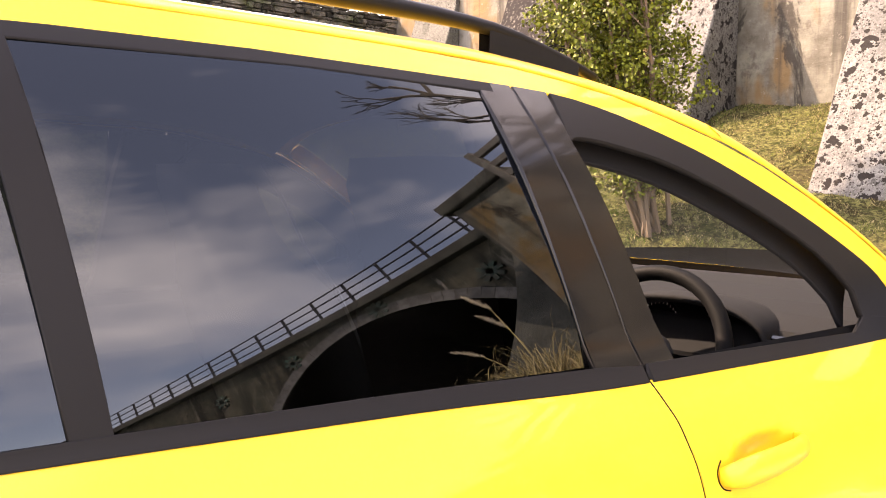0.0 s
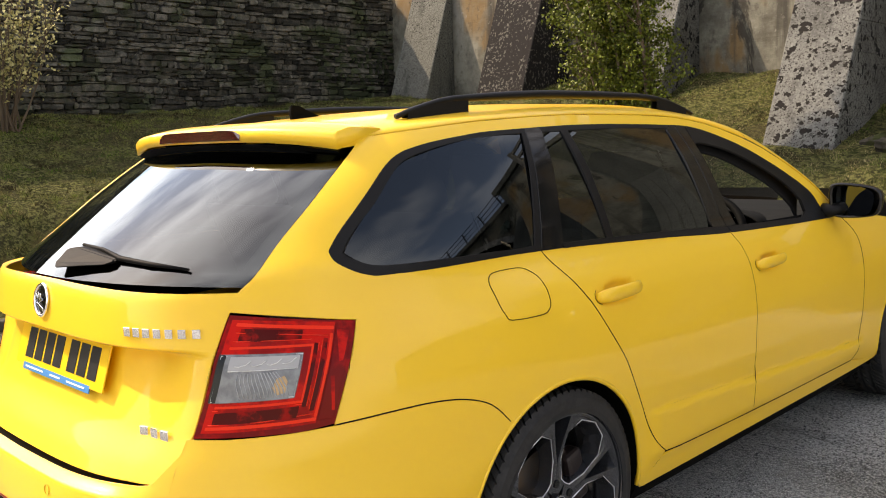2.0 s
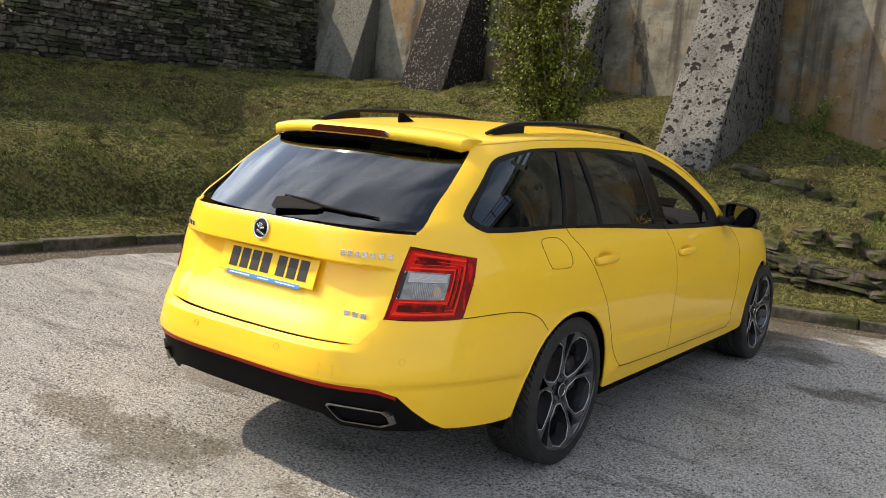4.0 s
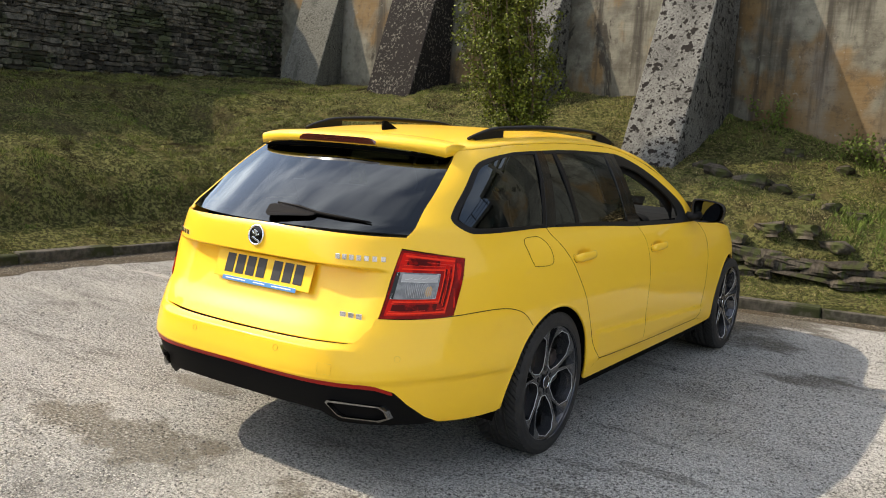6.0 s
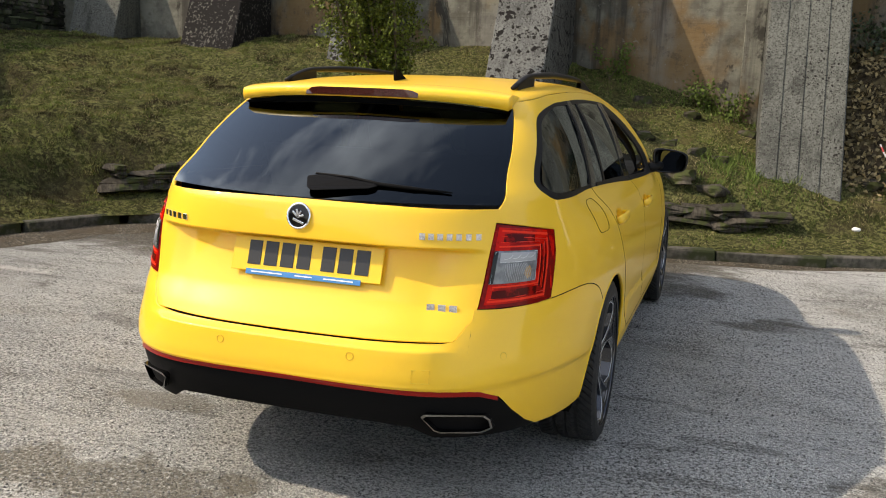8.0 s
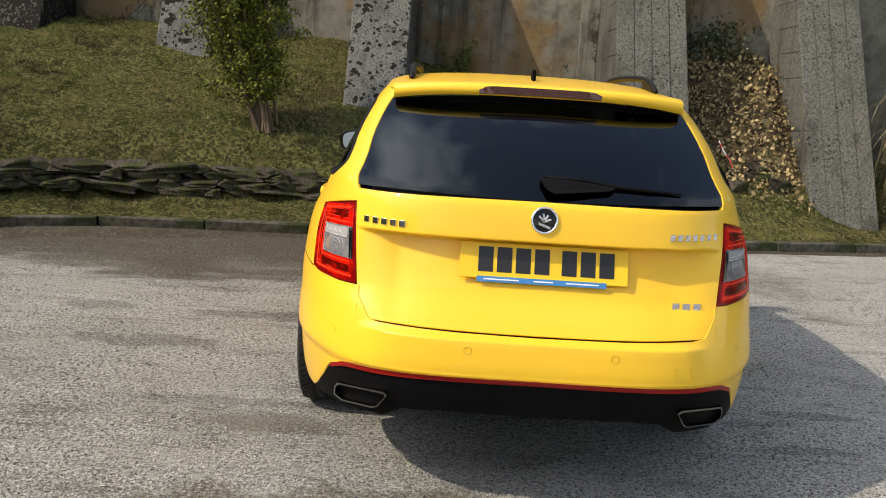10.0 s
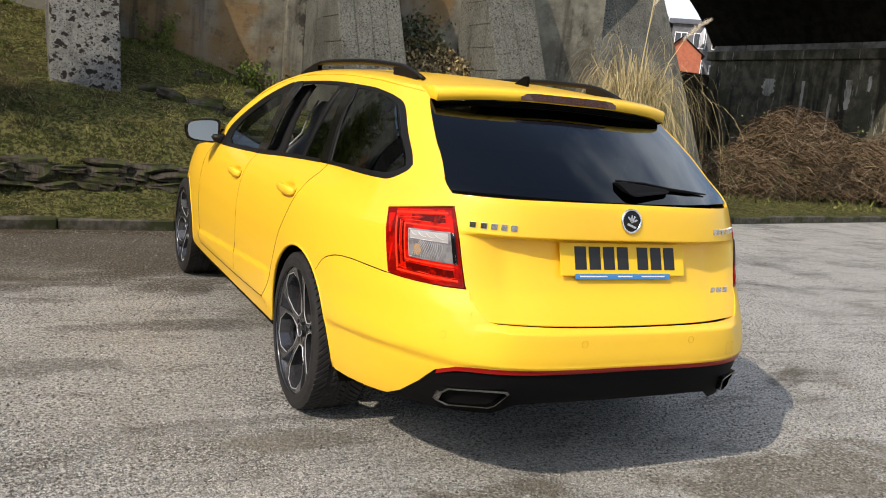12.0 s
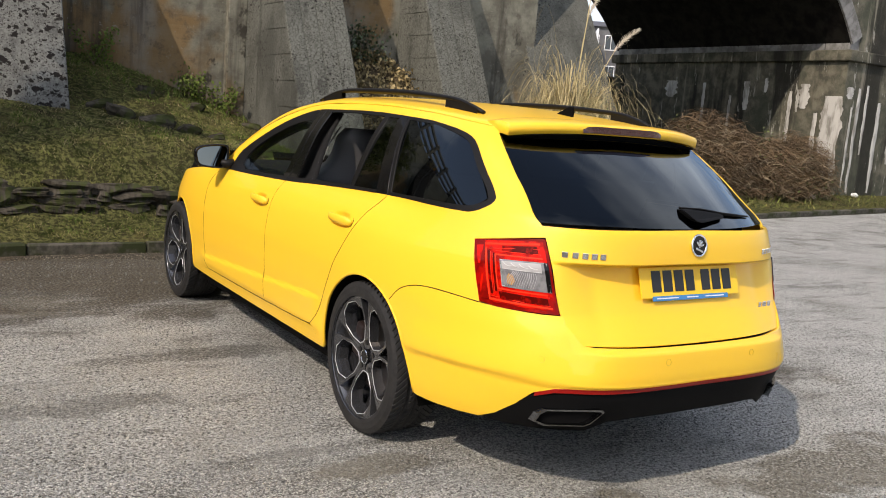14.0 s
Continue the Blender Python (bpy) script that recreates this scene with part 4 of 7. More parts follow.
def smooth_fit(fn, us, vs, powers, top=None):
    """A gentle polynomial sheet close to a surface, for glass."""
    pts = [(u, v) for u in us for v in vs if top is None or v <= top(u)]
    a = np.array([[u**i * v**j for i, j in powers] for u, v in pts])
    c = np.linalg.lstsq(a, np.array([fn(u, v) for u, v in pts]), rcond=None)[0]
    return lambda u, v: float(sum(k * u**i * v**j for k, (i, j) in zip(c, powers)))


side_glass = smooth_fit(body_x, np.linspace(.12, 1.0, 12), np.linspace(.97, 1.30, 9), [(0, 0), (1, 0), (2, 0), (0, 1), (0, 2)])
front_fit = smooth_fit(body_x, np.linspace(1.05, 1.65, 12), np.linspace(.97, 1.20, 9), [(0, 0), (1, 0), (2, 0), (0, 1), (1, 1), (0, 2)])
pane_top = table(sorted(p for p in DLO_TOP if p[0] < .2) + [(.2, 1.317)])
quarter_fit = smooth_fit(body_x, np.linspace(-.58, .16, 30), np.linspace(1.0, 1.31, 20), [(0, 0), (1, 0), (2, 0), (0, 1), (1, 1), (0, 2)], pane_top)
PILLAR_EDGE = [(-.372, 1.297), (-.497, 1.21), (-.636, 1.105), (-.752, 1.012), (-.786, .984), (-.815, .948)]
XS = 0.56
for s in (1, -1):
    sm = side_map(s)
    fl = s < 0
    quarter = []
    quarter += [(.053, .9895)] + [p for p in reversed(dlo_bot) if p[0] < 0.045] + [p for p in reversed(dlo_top) if p[0] < -.23]
    quarter += [(-.23, 1.281), (-.23, edge_z(-.23)), (-.29, edge_z(-.29)), (-.355, edge_z(-.355)), (-.373, 1.299)]
    quarter += curve(PILLAR_EDGE, 4)[1:] + [(-.60, .912)] + LAMP_OUT
    quarter += [(y, z + GAP) for y, z in reversed(BUMP_LINE)] + arc(0, HUB_Z, R_ARCH, 126, -6, 30) + [(.365, .262), (.40, .30), (.45, .335)]
    quarter += shift(list(reversed(REAR_SHUT)), -GAP)
    panel("quarter_panel", quarter, sm, PAINT, body, flip=fl, cell=(.04, .016))
    rear_door = shift(REAR_SHUT, GAP) + [(.56, .343), (.8, .336), (1.048, .330)] + shift(list(reversed(B_SHUT)), -GAP) + belt_line(1.052, .060)
    door_r = panel("rear_door", rear_door, sm, PAINT, car, flip=fl, cell=(.022, .014))
    front_door = shift(B_SHUT, GAP) + [(1.3, .326), (1.7, .322), (1.975, .319)] + shift(list(reversed(F_SHUT)), -GAP) + belt_line(1.95, 1.062)
    door_f = panel("front_door", front_door, sm, PAINT, car, flip=fl, cell=(.022, .014))
    wing = shift(F_SHUT, GAP) + [(2.15, .29), (2.335, .262)] + arc(2.68, HUB_Z, R_ARCH, 189, -8, 30) + [(3.2, .25), (3.42, .30), (3.47, .5), (3.44, .70)]
    wing += [(y, edge_z(y)) for y in (3.42, 3.3, 3.2, 3.0, 2.8, 2.6, 2.4, 2.2, 2.05)] + [(1.96, .938)]
    panel("front_wing", wing, sm, PAINT, body, flip=fl)
    sill = [(.365, .275), (.402, .298), (.455, .333), (.56, .338), (.8, .331), (1.05, .325), (1.3, .321), (1.7, .317), (1.98, .314), (2.15, .286), (2.33, .275), (2.31, .262), (.375, .262)]
    panel("sill", sill, sm, PAINT, body, flip=fl)
    rail_strip = [p for p in dlo_top if p[0] >= -.23] + [(-.23, 1.28), (-.23, edge_z(-.23) - 0.0)]
    rail_strip += [(y, edge_z(y)) for y in (-.1, 0, .2, .4, .6, .8, 1.0, 1.1, 1.2, 1.3, 1.4, 1.5, 1.6, 1.7, 1.8, 1.88, 1.95, 2.0)]
    panel("roof_side_rail", rail_strip, sm, PAINT, body, flip=fl, cell=(0.045, 0.02))
    bumper_side = [(y, z - GAP) for y, z in BUMP_LINE] + tail_y_line([(.70, .690), (.62, .688), (XS, .690), (XS, .64), (XS, .58), (XS, .56), (XS, .54), (XS, .52), (XS, .50), (XS, .485), (XS, .475), (XS, .465), (XS, .458), (XS, .452)])
    bumper_side += tail_y_line([(.60, .447), (.645, .425), (.672, .37), (.70, .315), (.72, .285)]) + [(-.6, .278), (-.48, .274), (-.395, .276)]
    bumper_side += wheel_arch(0, R_ARCH, 186, 123.5, 16)
    panel("bumper_side", bumper_side, sm, PAINT, body, flip=fl, cell=(.045, .012))

    # black window surround, cut by each pane
    sg = lambda y, z: Vector((s * (side_glass(y, z) - .004), y, z))
    sf = lambda y, z: Vector((s * (front_fit(y, z) - .004), y, z))
    sq = lambda y, z: Vector((s * (quarter_fit(y, z) - .004), y, z))
    sb = side_map(s, 0.0015)
    quarter_glass = curve([(-.562, 1.050), (-.515, 1.020), (-.42, 1.011), (-.2, 1.008), (.034, 1.004)], 4) + [(.152, 1.3055)]
    quarter_glass += curve([(.08, 1.303), (-.02, 1.297), (-.09, 1.290), (-.22, 1.269), (-.325, 1.237), (-.435, 1.154), (-.525, 1.085), (-.562, 1.050)], 4)[:-1]
    small_glass = [(.152, 1.000), (.360, .994), (.326, 1.309), (.238, 1.3075)]
    rear_glass = [(.393, .993), (.65, .984), (.972, .970), (.917, 1.3085), (.65, 1.3145), (.360, 1.3105)]
    front_glass = [(1.13, .962), (1.3, .957), (1.62, .950), (1.668, .972)] + curve([(1.66, 1.015), (1.575, 1.085), (1.43, 1.160), (1.27, 1.222), (1.15, 1.248), (1.075, 1.256), (1.05, 1.250)], 4)
    # surround strips between the panes
    up = lambda y: np.interp(y, [p[0] for p in reversed(dlo_top)], [p[1] for p in reversed(dlo_top)])
    lo = lambda y: np.interp(y, [p[0] for p in dlo_bot], [p[1] for p in dlo_bot])
    frame_top = [p for p in dlo_top if p[0] < .152]
    panel("window_trim", [(.152, float(up(.152)))] + frame_top + [(-.562, 1.050)] + list(reversed(quarter_glass[quarter_glass.index((.152, 1.3055)):])), sb, BLACK_TRIM, body, flip=fl, cell=(.06, .03), flange=.006)
    lowq = [p for p in quarter_glass[: quarter_glass.index((.152, 1.3055))]]
    panel("window_trim", [(-.562, 1.050)] + [p for p in dlo_bot if p[0] < .034] + [(.034, belt(.034))] + list(reversed(lowq))[:-1], sb, BLACK_TRIM, body, flip=fl, cell=(.06, .03), flange=.006)
    cpost = [(.034, belt(.034)), (.057 - GAP, belt(.057)), (.173 - GAP, float(up(.173))), (.152, float(up(.152))), (.152, 1.3055), (.034, 1.004)]
    panel("rear_pillar_trim", cpost, sb, BLACK_TRIM, body, flip=fl, cell=(.06, .05), flange=.006)
    cpost2 = [(.057 + GAP, belt(.057)), (.152, belt(.152)), (.152, 1.000), (.238, 1.3075), (.238, float(up(.238))), (.173 + GAP, float(up(.173)))]
    panel("pillar_cover", cpost2, sb, BLACK_GLOSS, door_r, flip=fl, cell=(.06, .05), flange=.006)
    div = [(.360, .994), (.393, .993), (.360, 1.3105), (.326, 1.309)]
    panel("window_divider", div, sb, BLACK_TRIM, door_r, flip=fl, cell=(.06, .05), flange=.01)
    belt_r = belt_line(.152, 1.053) + [(1.058, .963), (.972, .970), (.65, .984), (.393, .993), (.152, 1.000)]
    panel("belt_trim", belt_r, side_map(s, .004), BLACK_TRIM, door_r, flip=fl, cell=(.06, .05), flange=.01)
    top_r = [(.238, 1.3075), (.326, 1.309), (.360, 1.3105), (.65, 1.3145), (.917, 1.3085), (.940, 1.308)] + [(y, float(up(y))) for y in (.940, .8, .6, .4, .238)]
    panel("window_frame", top_r, sb, BLACK_TRIM, door_r, flip=fl, cell=(.06, .05), flange=.008)
    bpost = [(.972, .970), (1.057, .964), (.976, float(up(.976))), (.940, float(up(.940))), (.940, 1.308), (.917, 1.3085)]
    panel("pillar_cover", bpost, sb, BLACK_GLOSS, door_r, flip=fl, cell=(.06, .05), flange=.008)
    bpost2 = [(1.063, .964), (1.13, .962), (1.05, 1.250), (1.045, float(up(1.045))), (.982, float(up(.982)))]
    panel("pillar_cover", bpost2, sb, BLACK_GLOSS, door_f, flip=fl, cell=(.06, .05), flange=.008)
    belt_f = belt_line(1.064, 1.90) + [(1.82, .957), (1.668, .972), (1.62, .950), (1.3, .957), (1.07, .964)]
    panel("belt_trim", belt_f, side_map(s, .004), BLACK_TRIM, door_f, flip=fl, cell=(.06, .05), flange=.01)
    top_f = list(reversed(front_glass[3:])) + [(1.82, .957)] + [p for p in dlo_top if 1.045 <= p[0] <= 1.815]
    panel("window_frame", top_f, sb, BLACK_TRIM, door_f, flip=fl, cell=(.06, .05), flange=.012)
    edge_f = front_glass[3:]
    panel("inner_pillar_trim", [(y + .06, z + .035) for y, z in edge_f] + [(y + .012, z - .028) for y, z in reversed(edge_f)], side_map(s, -.05), DASH, body, flip=fl, cell=(.05, .04), flange=.01)
    for poly in ([(.90, .93), (1.13, .93), (1.08, 1.295), (.93, 1.31)], [(.0, .95), (.19, .95), (.25, 1.31), (.13, 1.305)]):
        panel("inner_pillar_trim", poly, side_map(s, -.055), DASH, body, flip=fl, cell=(.06, .06), flange=.02)
    panel("quarter_window", quarter_glass, sq, TINT_GLASS, body, flip=fl, flange=0, label="dark tinted rear quarter glass")
    panel("fixed_pane", small_glass, sg, TINT_GLASS, door_r, flip=fl, flange=0)
    if s > 0:
        panel("door_window", rear_glass, sg, TINT_GLASS, door_r, flip=fl, flange=0, label="dark tinted door window")
    else:
        panel("door_window", front_glass, sf, CLEAR_GLASS, door_f, flip=fl, flange=0)

    # dark shut lines
    for nm, line in (("shut_line", REAR_SHUT), ("shut_line", B_SHUT), ("shut_line", F_SHUT), ("bumper_seam", BUMP_LINE), ("shut_line", [(.47, .347), (.56, .3405), (.8, .3335), (1.05, .3275), (1.3, .3235), (1.7, .3195), (1.98, .3165)])):
        bm = bmesh.new()
        tube_bm(bm, [(s * (body_x(y, z) - .0008), y, z) for y, z in line], .0012 if line is B_SHUT else .0019, 5)
        part(nm, bm, DARK_VOID, body)

    bm = bmesh.new()
    tube_bm(bm, [(s * (body_x(y, .492 - .06 * (y - .42)) - .0006), y, .492 - .06 * (y - .42)) for y in [.44 + .06 * k for k in range(26)]], .0024, 6)
    part("door_crease", bm, PAINT, body, smooth=True)
    # handles
    for door, (yh, zh) in ((door_r, HANDLES[0]), (door_f, HANDLES[1])):
        bm = bmesh.new()
        flat_x = car_half(zh)
        spine = ((-.102, .000, -.004, .006), (-.094, .010, -.003, .009), (-.075, .018, -.001, .0112), (-.045, .021, .0, .0115), (0, .023, .001, .0112), (.05, .023, .003, .0105), (.08, .019, .004, .0098), (.098, .008, .004, .008), (.106, -.008, .004, .006))
        tube_bm(bm, [(s * (flat_x + o), yh + d, zh + dz) for d, o, dz, r in spine], [p[3] for p in spine], 14, flat=1.75)
        part("door_handle", bm, PAINT, door, smooth=True)
        bm = bmesh.new()
        rim_line = [(yh + d, zh + e) for d, e in ((-.094, .014), (-.106, .004), (-.108, -.008), (-.100, -.019), (-.085, -.024))]
        tube_bm(bm, [(s * (body_x(y, z) + .0003), y, z) for y, z in curve(rim_line, 3)], .0010, 5)
        part("handle_seam", bm, DARK_VOID, door)
    # wheel housings
    for cy in (0.0, 2.68):
        bm = bmesh.new()
        prof = wheel_arch(cy, R_ARCH + .004, 196, -16, 30)
        o = [bm.verts.new((s * (body_x(y, max(z, .2)) - .008), y, z)) for y, z in prof]
        i = [bm.verts.new((s * .50, y, z)) for y, z in prof]
        for k in range(len(prof) - 1):
            bm.faces.new((o[k], o[k + 1], i[k + 1], i[k]))
        c = bm.verts.new((s * .50, cy, HUB_Z))
        for k in range(len(prof) - 1):
            bm.faces.new((i[k], i[k + 1], c))
        part("wheel_housing", bm, DARK_VOID, body)
        bm = bmesh.new()
        lip = wheel_arch(cy, R_ARCH - .004, 186 if cy == 0 else 188, -7, 40)
        tube_bm(bm, [(s * (body_x(y, max(z, .2)) - .004), y, z) for y, z in lip], .007, 6)
        part("arch_lip", bm, PAINT, body, smooth=True)

# fuel flap on the off side
fuel = [(-.192, .915), (-.190, .940), (-.165, .958), (-.10, .961), (-.046, .957), (-.016, .938), (-.008, .915), (-.012, .873), (-.030, .853), (-.062, .845), (-.165, .848), (-.182, .864), (-.190, .888)]
flap_line = curve(fuel + fuel[:1], 4)
bm = bmesh.new()
tube_bm(bm, [(body_x(y, z) + .0006, y, z) for y, z in flap_line[:-1]], .0011, 5, closed=True)
flap_seam = part("fuel_flap_seam", bm, DARK_VOID, body)

# roof, windscreen, bonnet
panel("roof", [(-.997, -.355), (.997, -.355), (.997, 1.42), (-.997, 1.42)], top_map(roof_z), PAINT, body, cell=(.05, .06), flange=.006)
panel("windscreen", [(-.93, 1.43), (.93, 1.43), (.93, 2.2), (-.93, 2.2)], top_map(roof_z), CLEAR_GLASS, body, cell=(.06, .06), flange=0)
for s in (1, -1):
    panel("windscreen_pillar", [(s * .93, 1.43), (s * .997, 1.42), (s * .997, 1.98), (s * .93, 2.2)], top_map(roof_z), PAINT, body, cell=(.03, .05), flange=.004)
panel("bonnet", [(-.997, 2.05), (.997, 2.05), (.997, 3.42), (-.997, 3.42)], top_map(bonnet_z), PAINT, body, cell=(.06, .06))
for s in (1, -1):
    bm = bmesh.new()
    pts = []
    for k in range(29):
        y = -.20 + 1.46 * k / 28
        f = .84
        p = top_map(roof_z)(f, y)
        lift = .029 * min(1, math.sin(math.pi * k / 28) * 2.6) ** .8 if 0 < k < 28 else 0
        pts.append((s * p.x, y, p.z + .008 + lift))
    tube_bm(bm, pts, [.010 + .008 * min(1, 3 * k / 28, 3 * (28 - k) / 28) for k in range(29)], 10, flat=.75)
    part("roof_rail", bm, BLACK_TRIM, car, smooth=True)
    bm = bmesh.new()
    for y0, y1 in ((-.17, .06), (1.04, 1.22)):
        lowp, highp = [], []
        for k in range(9):
            y = y0 + (y1 - y0) * k / 8
            kk = (y + .2) / 1.46 * 28
            p = top_map(roof_z)(.84, y)
            lift = .029 * min(1, math.sin(math.pi * kk / 28) * 2.6) ** .8
            lowp.append((s * p.x, y, p.z - .01))
            highp.append((s * p.x, y, p.z + .008 + lift))
        for dx in (-.011, .011):
            a = [bm.verts.new((p[0] + dx, p[1], p[2])) for p in lowp]
            b = [bm.verts.new((p[0] + dx, p[1], p[2])) for p in highp]
            for k in range(8):
                bm.faces.new((a[k], a[k + 1], b[k + 1], b[k]))
        part("rail_foot", bm, BLACK_TRIM, car)
        bm = bmesh.new()
    bm.free()

# aerial fin
bm = bmesh.new()
zf = roof_z(-.22)
fin = [(-.200, zf + .044), (-.172, zf + .043), (-.10, zf + .010), (-.04, zf - .004), (-.20, zf - .01), (-.205, zf + .02)]
l_, r_ = [bm.verts.new((-.006, y, z)) for y, z in fin], [bm.verts.new((.006, y, z)) for y, z in fin]
bm.faces.new(l_)
bm.faces.new(r_[::-1])
for k in range(len(fin)):
    bm.faces.new((l_[k], l_[(k + 1) % len(fin)], r_[(k + 1) % len(fin)], r_[k]))
bmesh.ops.bevel(bm, geom=list(bm.edges), offset=.002, segments=2, affect='EDGES')
bmesh.ops.recalc_face_normals(bm, faces=bm.faces)
part("aerial_fin", bm, DARK_VOID, car)

pillar_y = table([(z, y) for y, z in sorted(PILLAR_EDGE, key=lambda p: p[1])])


def rear_pane(f, z):
    """The rear window's face: f runs from -1 to 1 between the pillars."""
    ye, u = pillar_y(z), (z - .995) / .29
    yc = -.945 + .455 * u - .046 * u * (1 - u)
    return Vector((f * (body_x(ye, z) - .003), yc + (ye - yc) * abs(f) ** 2.1 + .002, z))


# spoiler
SP = 28


def lip(f):
    """The spoiler's trailing edge: how far back, and its top."""
    return -.528 + .083 * abs(f) ** 2.6, 1.341 - .020 * abs(f) ** 3


bm = bmesh.new()
rings = []
for i in range(SP + 1):
    f = math.sin(math.pi / 2 * (-1 + 2 * i / SP))
    x = .514 * f
    te_y, te_z = lip(f)
    ry = -.30
    rp = top_map(roof_z)(x / body_x(ry, edge_z(ry)), ry)
    drop = .036 + .008 * abs(f) ** 4
    sect = [(ry, rp.z - .03), (ry, rp.z + .001), ((ry * 2 + te_y) / 3, (rp.z * 2 + te_z) / 3 + .006), ((ry + te_y * 2) / 3, (rp.z + te_z * 2) / 3 + .009), (te_y + .03, te_z + .006), (te_y + .008, te_z + .001),
            (te_y, te_z - .008), (te_y + .004, te_z - drop), (te_y + .02, te_z - drop + .004)]
    rings.append([bm.verts.new((x, y, z)) for y, z in sect])
for a, b in zip(rings, rings[1:]):
    for k in range(len(a) - 1):
        bm.faces.new((a[k], a[k + 1], b[k + 1], b[k]))
bm.faces.new(rings[0])
bm.faces.new(rings[-1][::-1])
bmesh.ops.recalc_face_normals(bm, faces=bm.faces)
spoiler = part("roof_spoiler", bm, PAINT, car, smooth=True)
bm = bmesh.new()
n = 16
rows = []
for i in range(n + 1):
    x = -.212 + .424 * i / n
    te_y, te_z = lip(x / .514)
    e = max(0, (abs(x) - .17) / .042)
    rows.append([bm.verts.new((x, te_y - .002 + .004 * e, te_z - .004 - .006 * e)), bm.verts.new((x, te_y - .0005, te_z - .030)), bm.verts.new((x, te_y + .02, te_z - .040))])
for a, b in zip(rows, rows[1:]):
    for k in range(2):
        bm.faces.new((a[k], b[k], b[k + 1], a[k + 1]))
part("high_brake_light", bm, material("dark_brake_light", (0.05, 0.008, 0.006), rough=0.12, coat=1.0), spoiler, "dark red high-level brake light")
bm = bmesh.new()
rows = []
for i in range(SP + 1):
    f = math.sin(math.pi / 2 * (-1 + 2 * i / SP))
    te_y, te_z = lip(f)
    drop = .040 + .008 * abs(f) ** 4
    rows.append([bm.verts.new((.508 * f, te_y + .008, te_z - drop)), bm.verts.new((.494 * f, te_y + .035, te_z - drop - .012)), bm.verts.new(rear_pane(.97 * f, 1.284 - .022 * f * f) - Vector((0, .001, 0)))])
for a, b in zip(rows, rows[1:]):
    for k in range(2):
        bm.faces.new((a[k], b[k], b[k + 1], a[k + 1]))
part("spoiler_underside", bm, DARK_VOID, spoiler, "black plastic panel under the spoiler")

# tailgate
hatch = panel("tailgate", [(.590, .984), (.30, .989), (0, .991), (-.30, .989), (-.590, .984), (-.584, .88), (-.577, .80), (-.567, .70), (-.557, .664)]
              + curve([(-.540, .640), (-.523, .612), (-.513, .6045), (-.490, .6005), (-.25, .596), (0, .594), (.25, .596), (.490, .6005), (.513, .6045), (.523, .612), (.540, .640)], 3)
              + [(.557, .664), (.567, .70), (.577, .80), (.584, .88)], hatch_map, PAINT, car, cell=(.045, .0065), flange=.012, label="yellow tailgate with hollowed number plate area")
pane_poly = [(.997, z) for z in (.994, 1.05, 1.1, 1.15, 1.2, 1.25, 1.285)]
panel("rear_window", pane_poly + [(-f, z) for f, z in reversed(pane_poly)], rear_pane, REAR_GLASS, hatch, cell=(.08, .03), flange=0, label="dark tinted rear window")
behind = lambda f, z: rear_pane(f, z) + Vector((0, .007, 0))
for s in (1, -1):
    panel("window_border", [(s * .93, .998), (s * .995, .998), (s * .995, 1.283), (s * .93, 1.283)], behind, BLACK_GLOSS, hatch, cell=(.04, .05), flange=0)
panel("window_border", [(-.93, .998), (.93, .998), (.93, 1.02), (-.93, 1.02)], behind, BLACK_GLOSS, hatch, cell=(.08, .03), flange=0)

# bumper
def bumper_map(x, z):
    """The bumper's face, with a shelf that stands out under the tailgate."""
    k = .024 * smoothstep(.5925, .578, z) * min(max((z - .475) / .11, 0.0), 1.0) * smoothstep(.55, .44, abs(x))
    return Vector((x, body_y(x, z) - k, z))


bumper = panel("rear_bumper", [(XS, .690), (.5595, .662), (.543, .636), (.526, .608), (.515, .601), (.490, .597), (.25, .5927), (0, .5908), (-.25, .5927), (-.490, .597), (-.515, .601), (-.526, .608), (-.543, .636), (-.5595, .662), (-XS, .690), (-XS, .58), (-XS, .54), (-XS, .52), (-XS, .50), (-XS, .485), (-XS, .475), (-XS, .465), (-XS, .458), (-XS, .452), (-.3, .459), (0, .461), (.3, .459), (XS, .452), (XS, .458), (XS, .465), (XS, .475), (XS, .485), (XS, .50), (XS, .52), (XS, .54), (XS, .58)],
               bumper_map, PAINT, car, cell=(.05, .010), flange=.05, label="yellow rear bumper with parking sensors")
# black sheet added behind the tailgate gap, in place of the shade inside
panel("bumper_core", [(-.53, .50), (.53, .50), (.53, .612), (-.53, .612)], tail_map(-.034), DARK_VOID, bumper, cell=(.06, .03), flange=0)
strip = [(-.642, .426), (-.60, .448), (-XS, .453), (-.3, .460), (0, .462), (.3, .460), (XS, .453), (.60, .448), (.642, .426)]
panel("reflector_strip", strip + [(x, z - .013) for x, z in reversed(strip)], tail_map(.003), REFLECTOR, bumper, cell=(.04, .02), flange=.01, label="thin red reflector strip")
dif = [(-.645, .411), (-.60, .434), (-XS, .439), (-.3, .446), (0, .448), (.3, .446), (XS, .439), (.60, .434), (.645, .411), (.672, .37), (.70, .315), (.72, .288), (.69, .282), (.46, .290), (.40, .328), (.30, .336), (-.30, .336), (-.40, .328), (-.46, .290), (-.69, .282), (-.72, .288), (-.70, .315), (-.672, .37)]
panel("diffuser", dif, tail_map(-.006), BLACK_PLASTIC, bumper, cell=(.05, .03), flange=.03, label="black plastic diffuser")
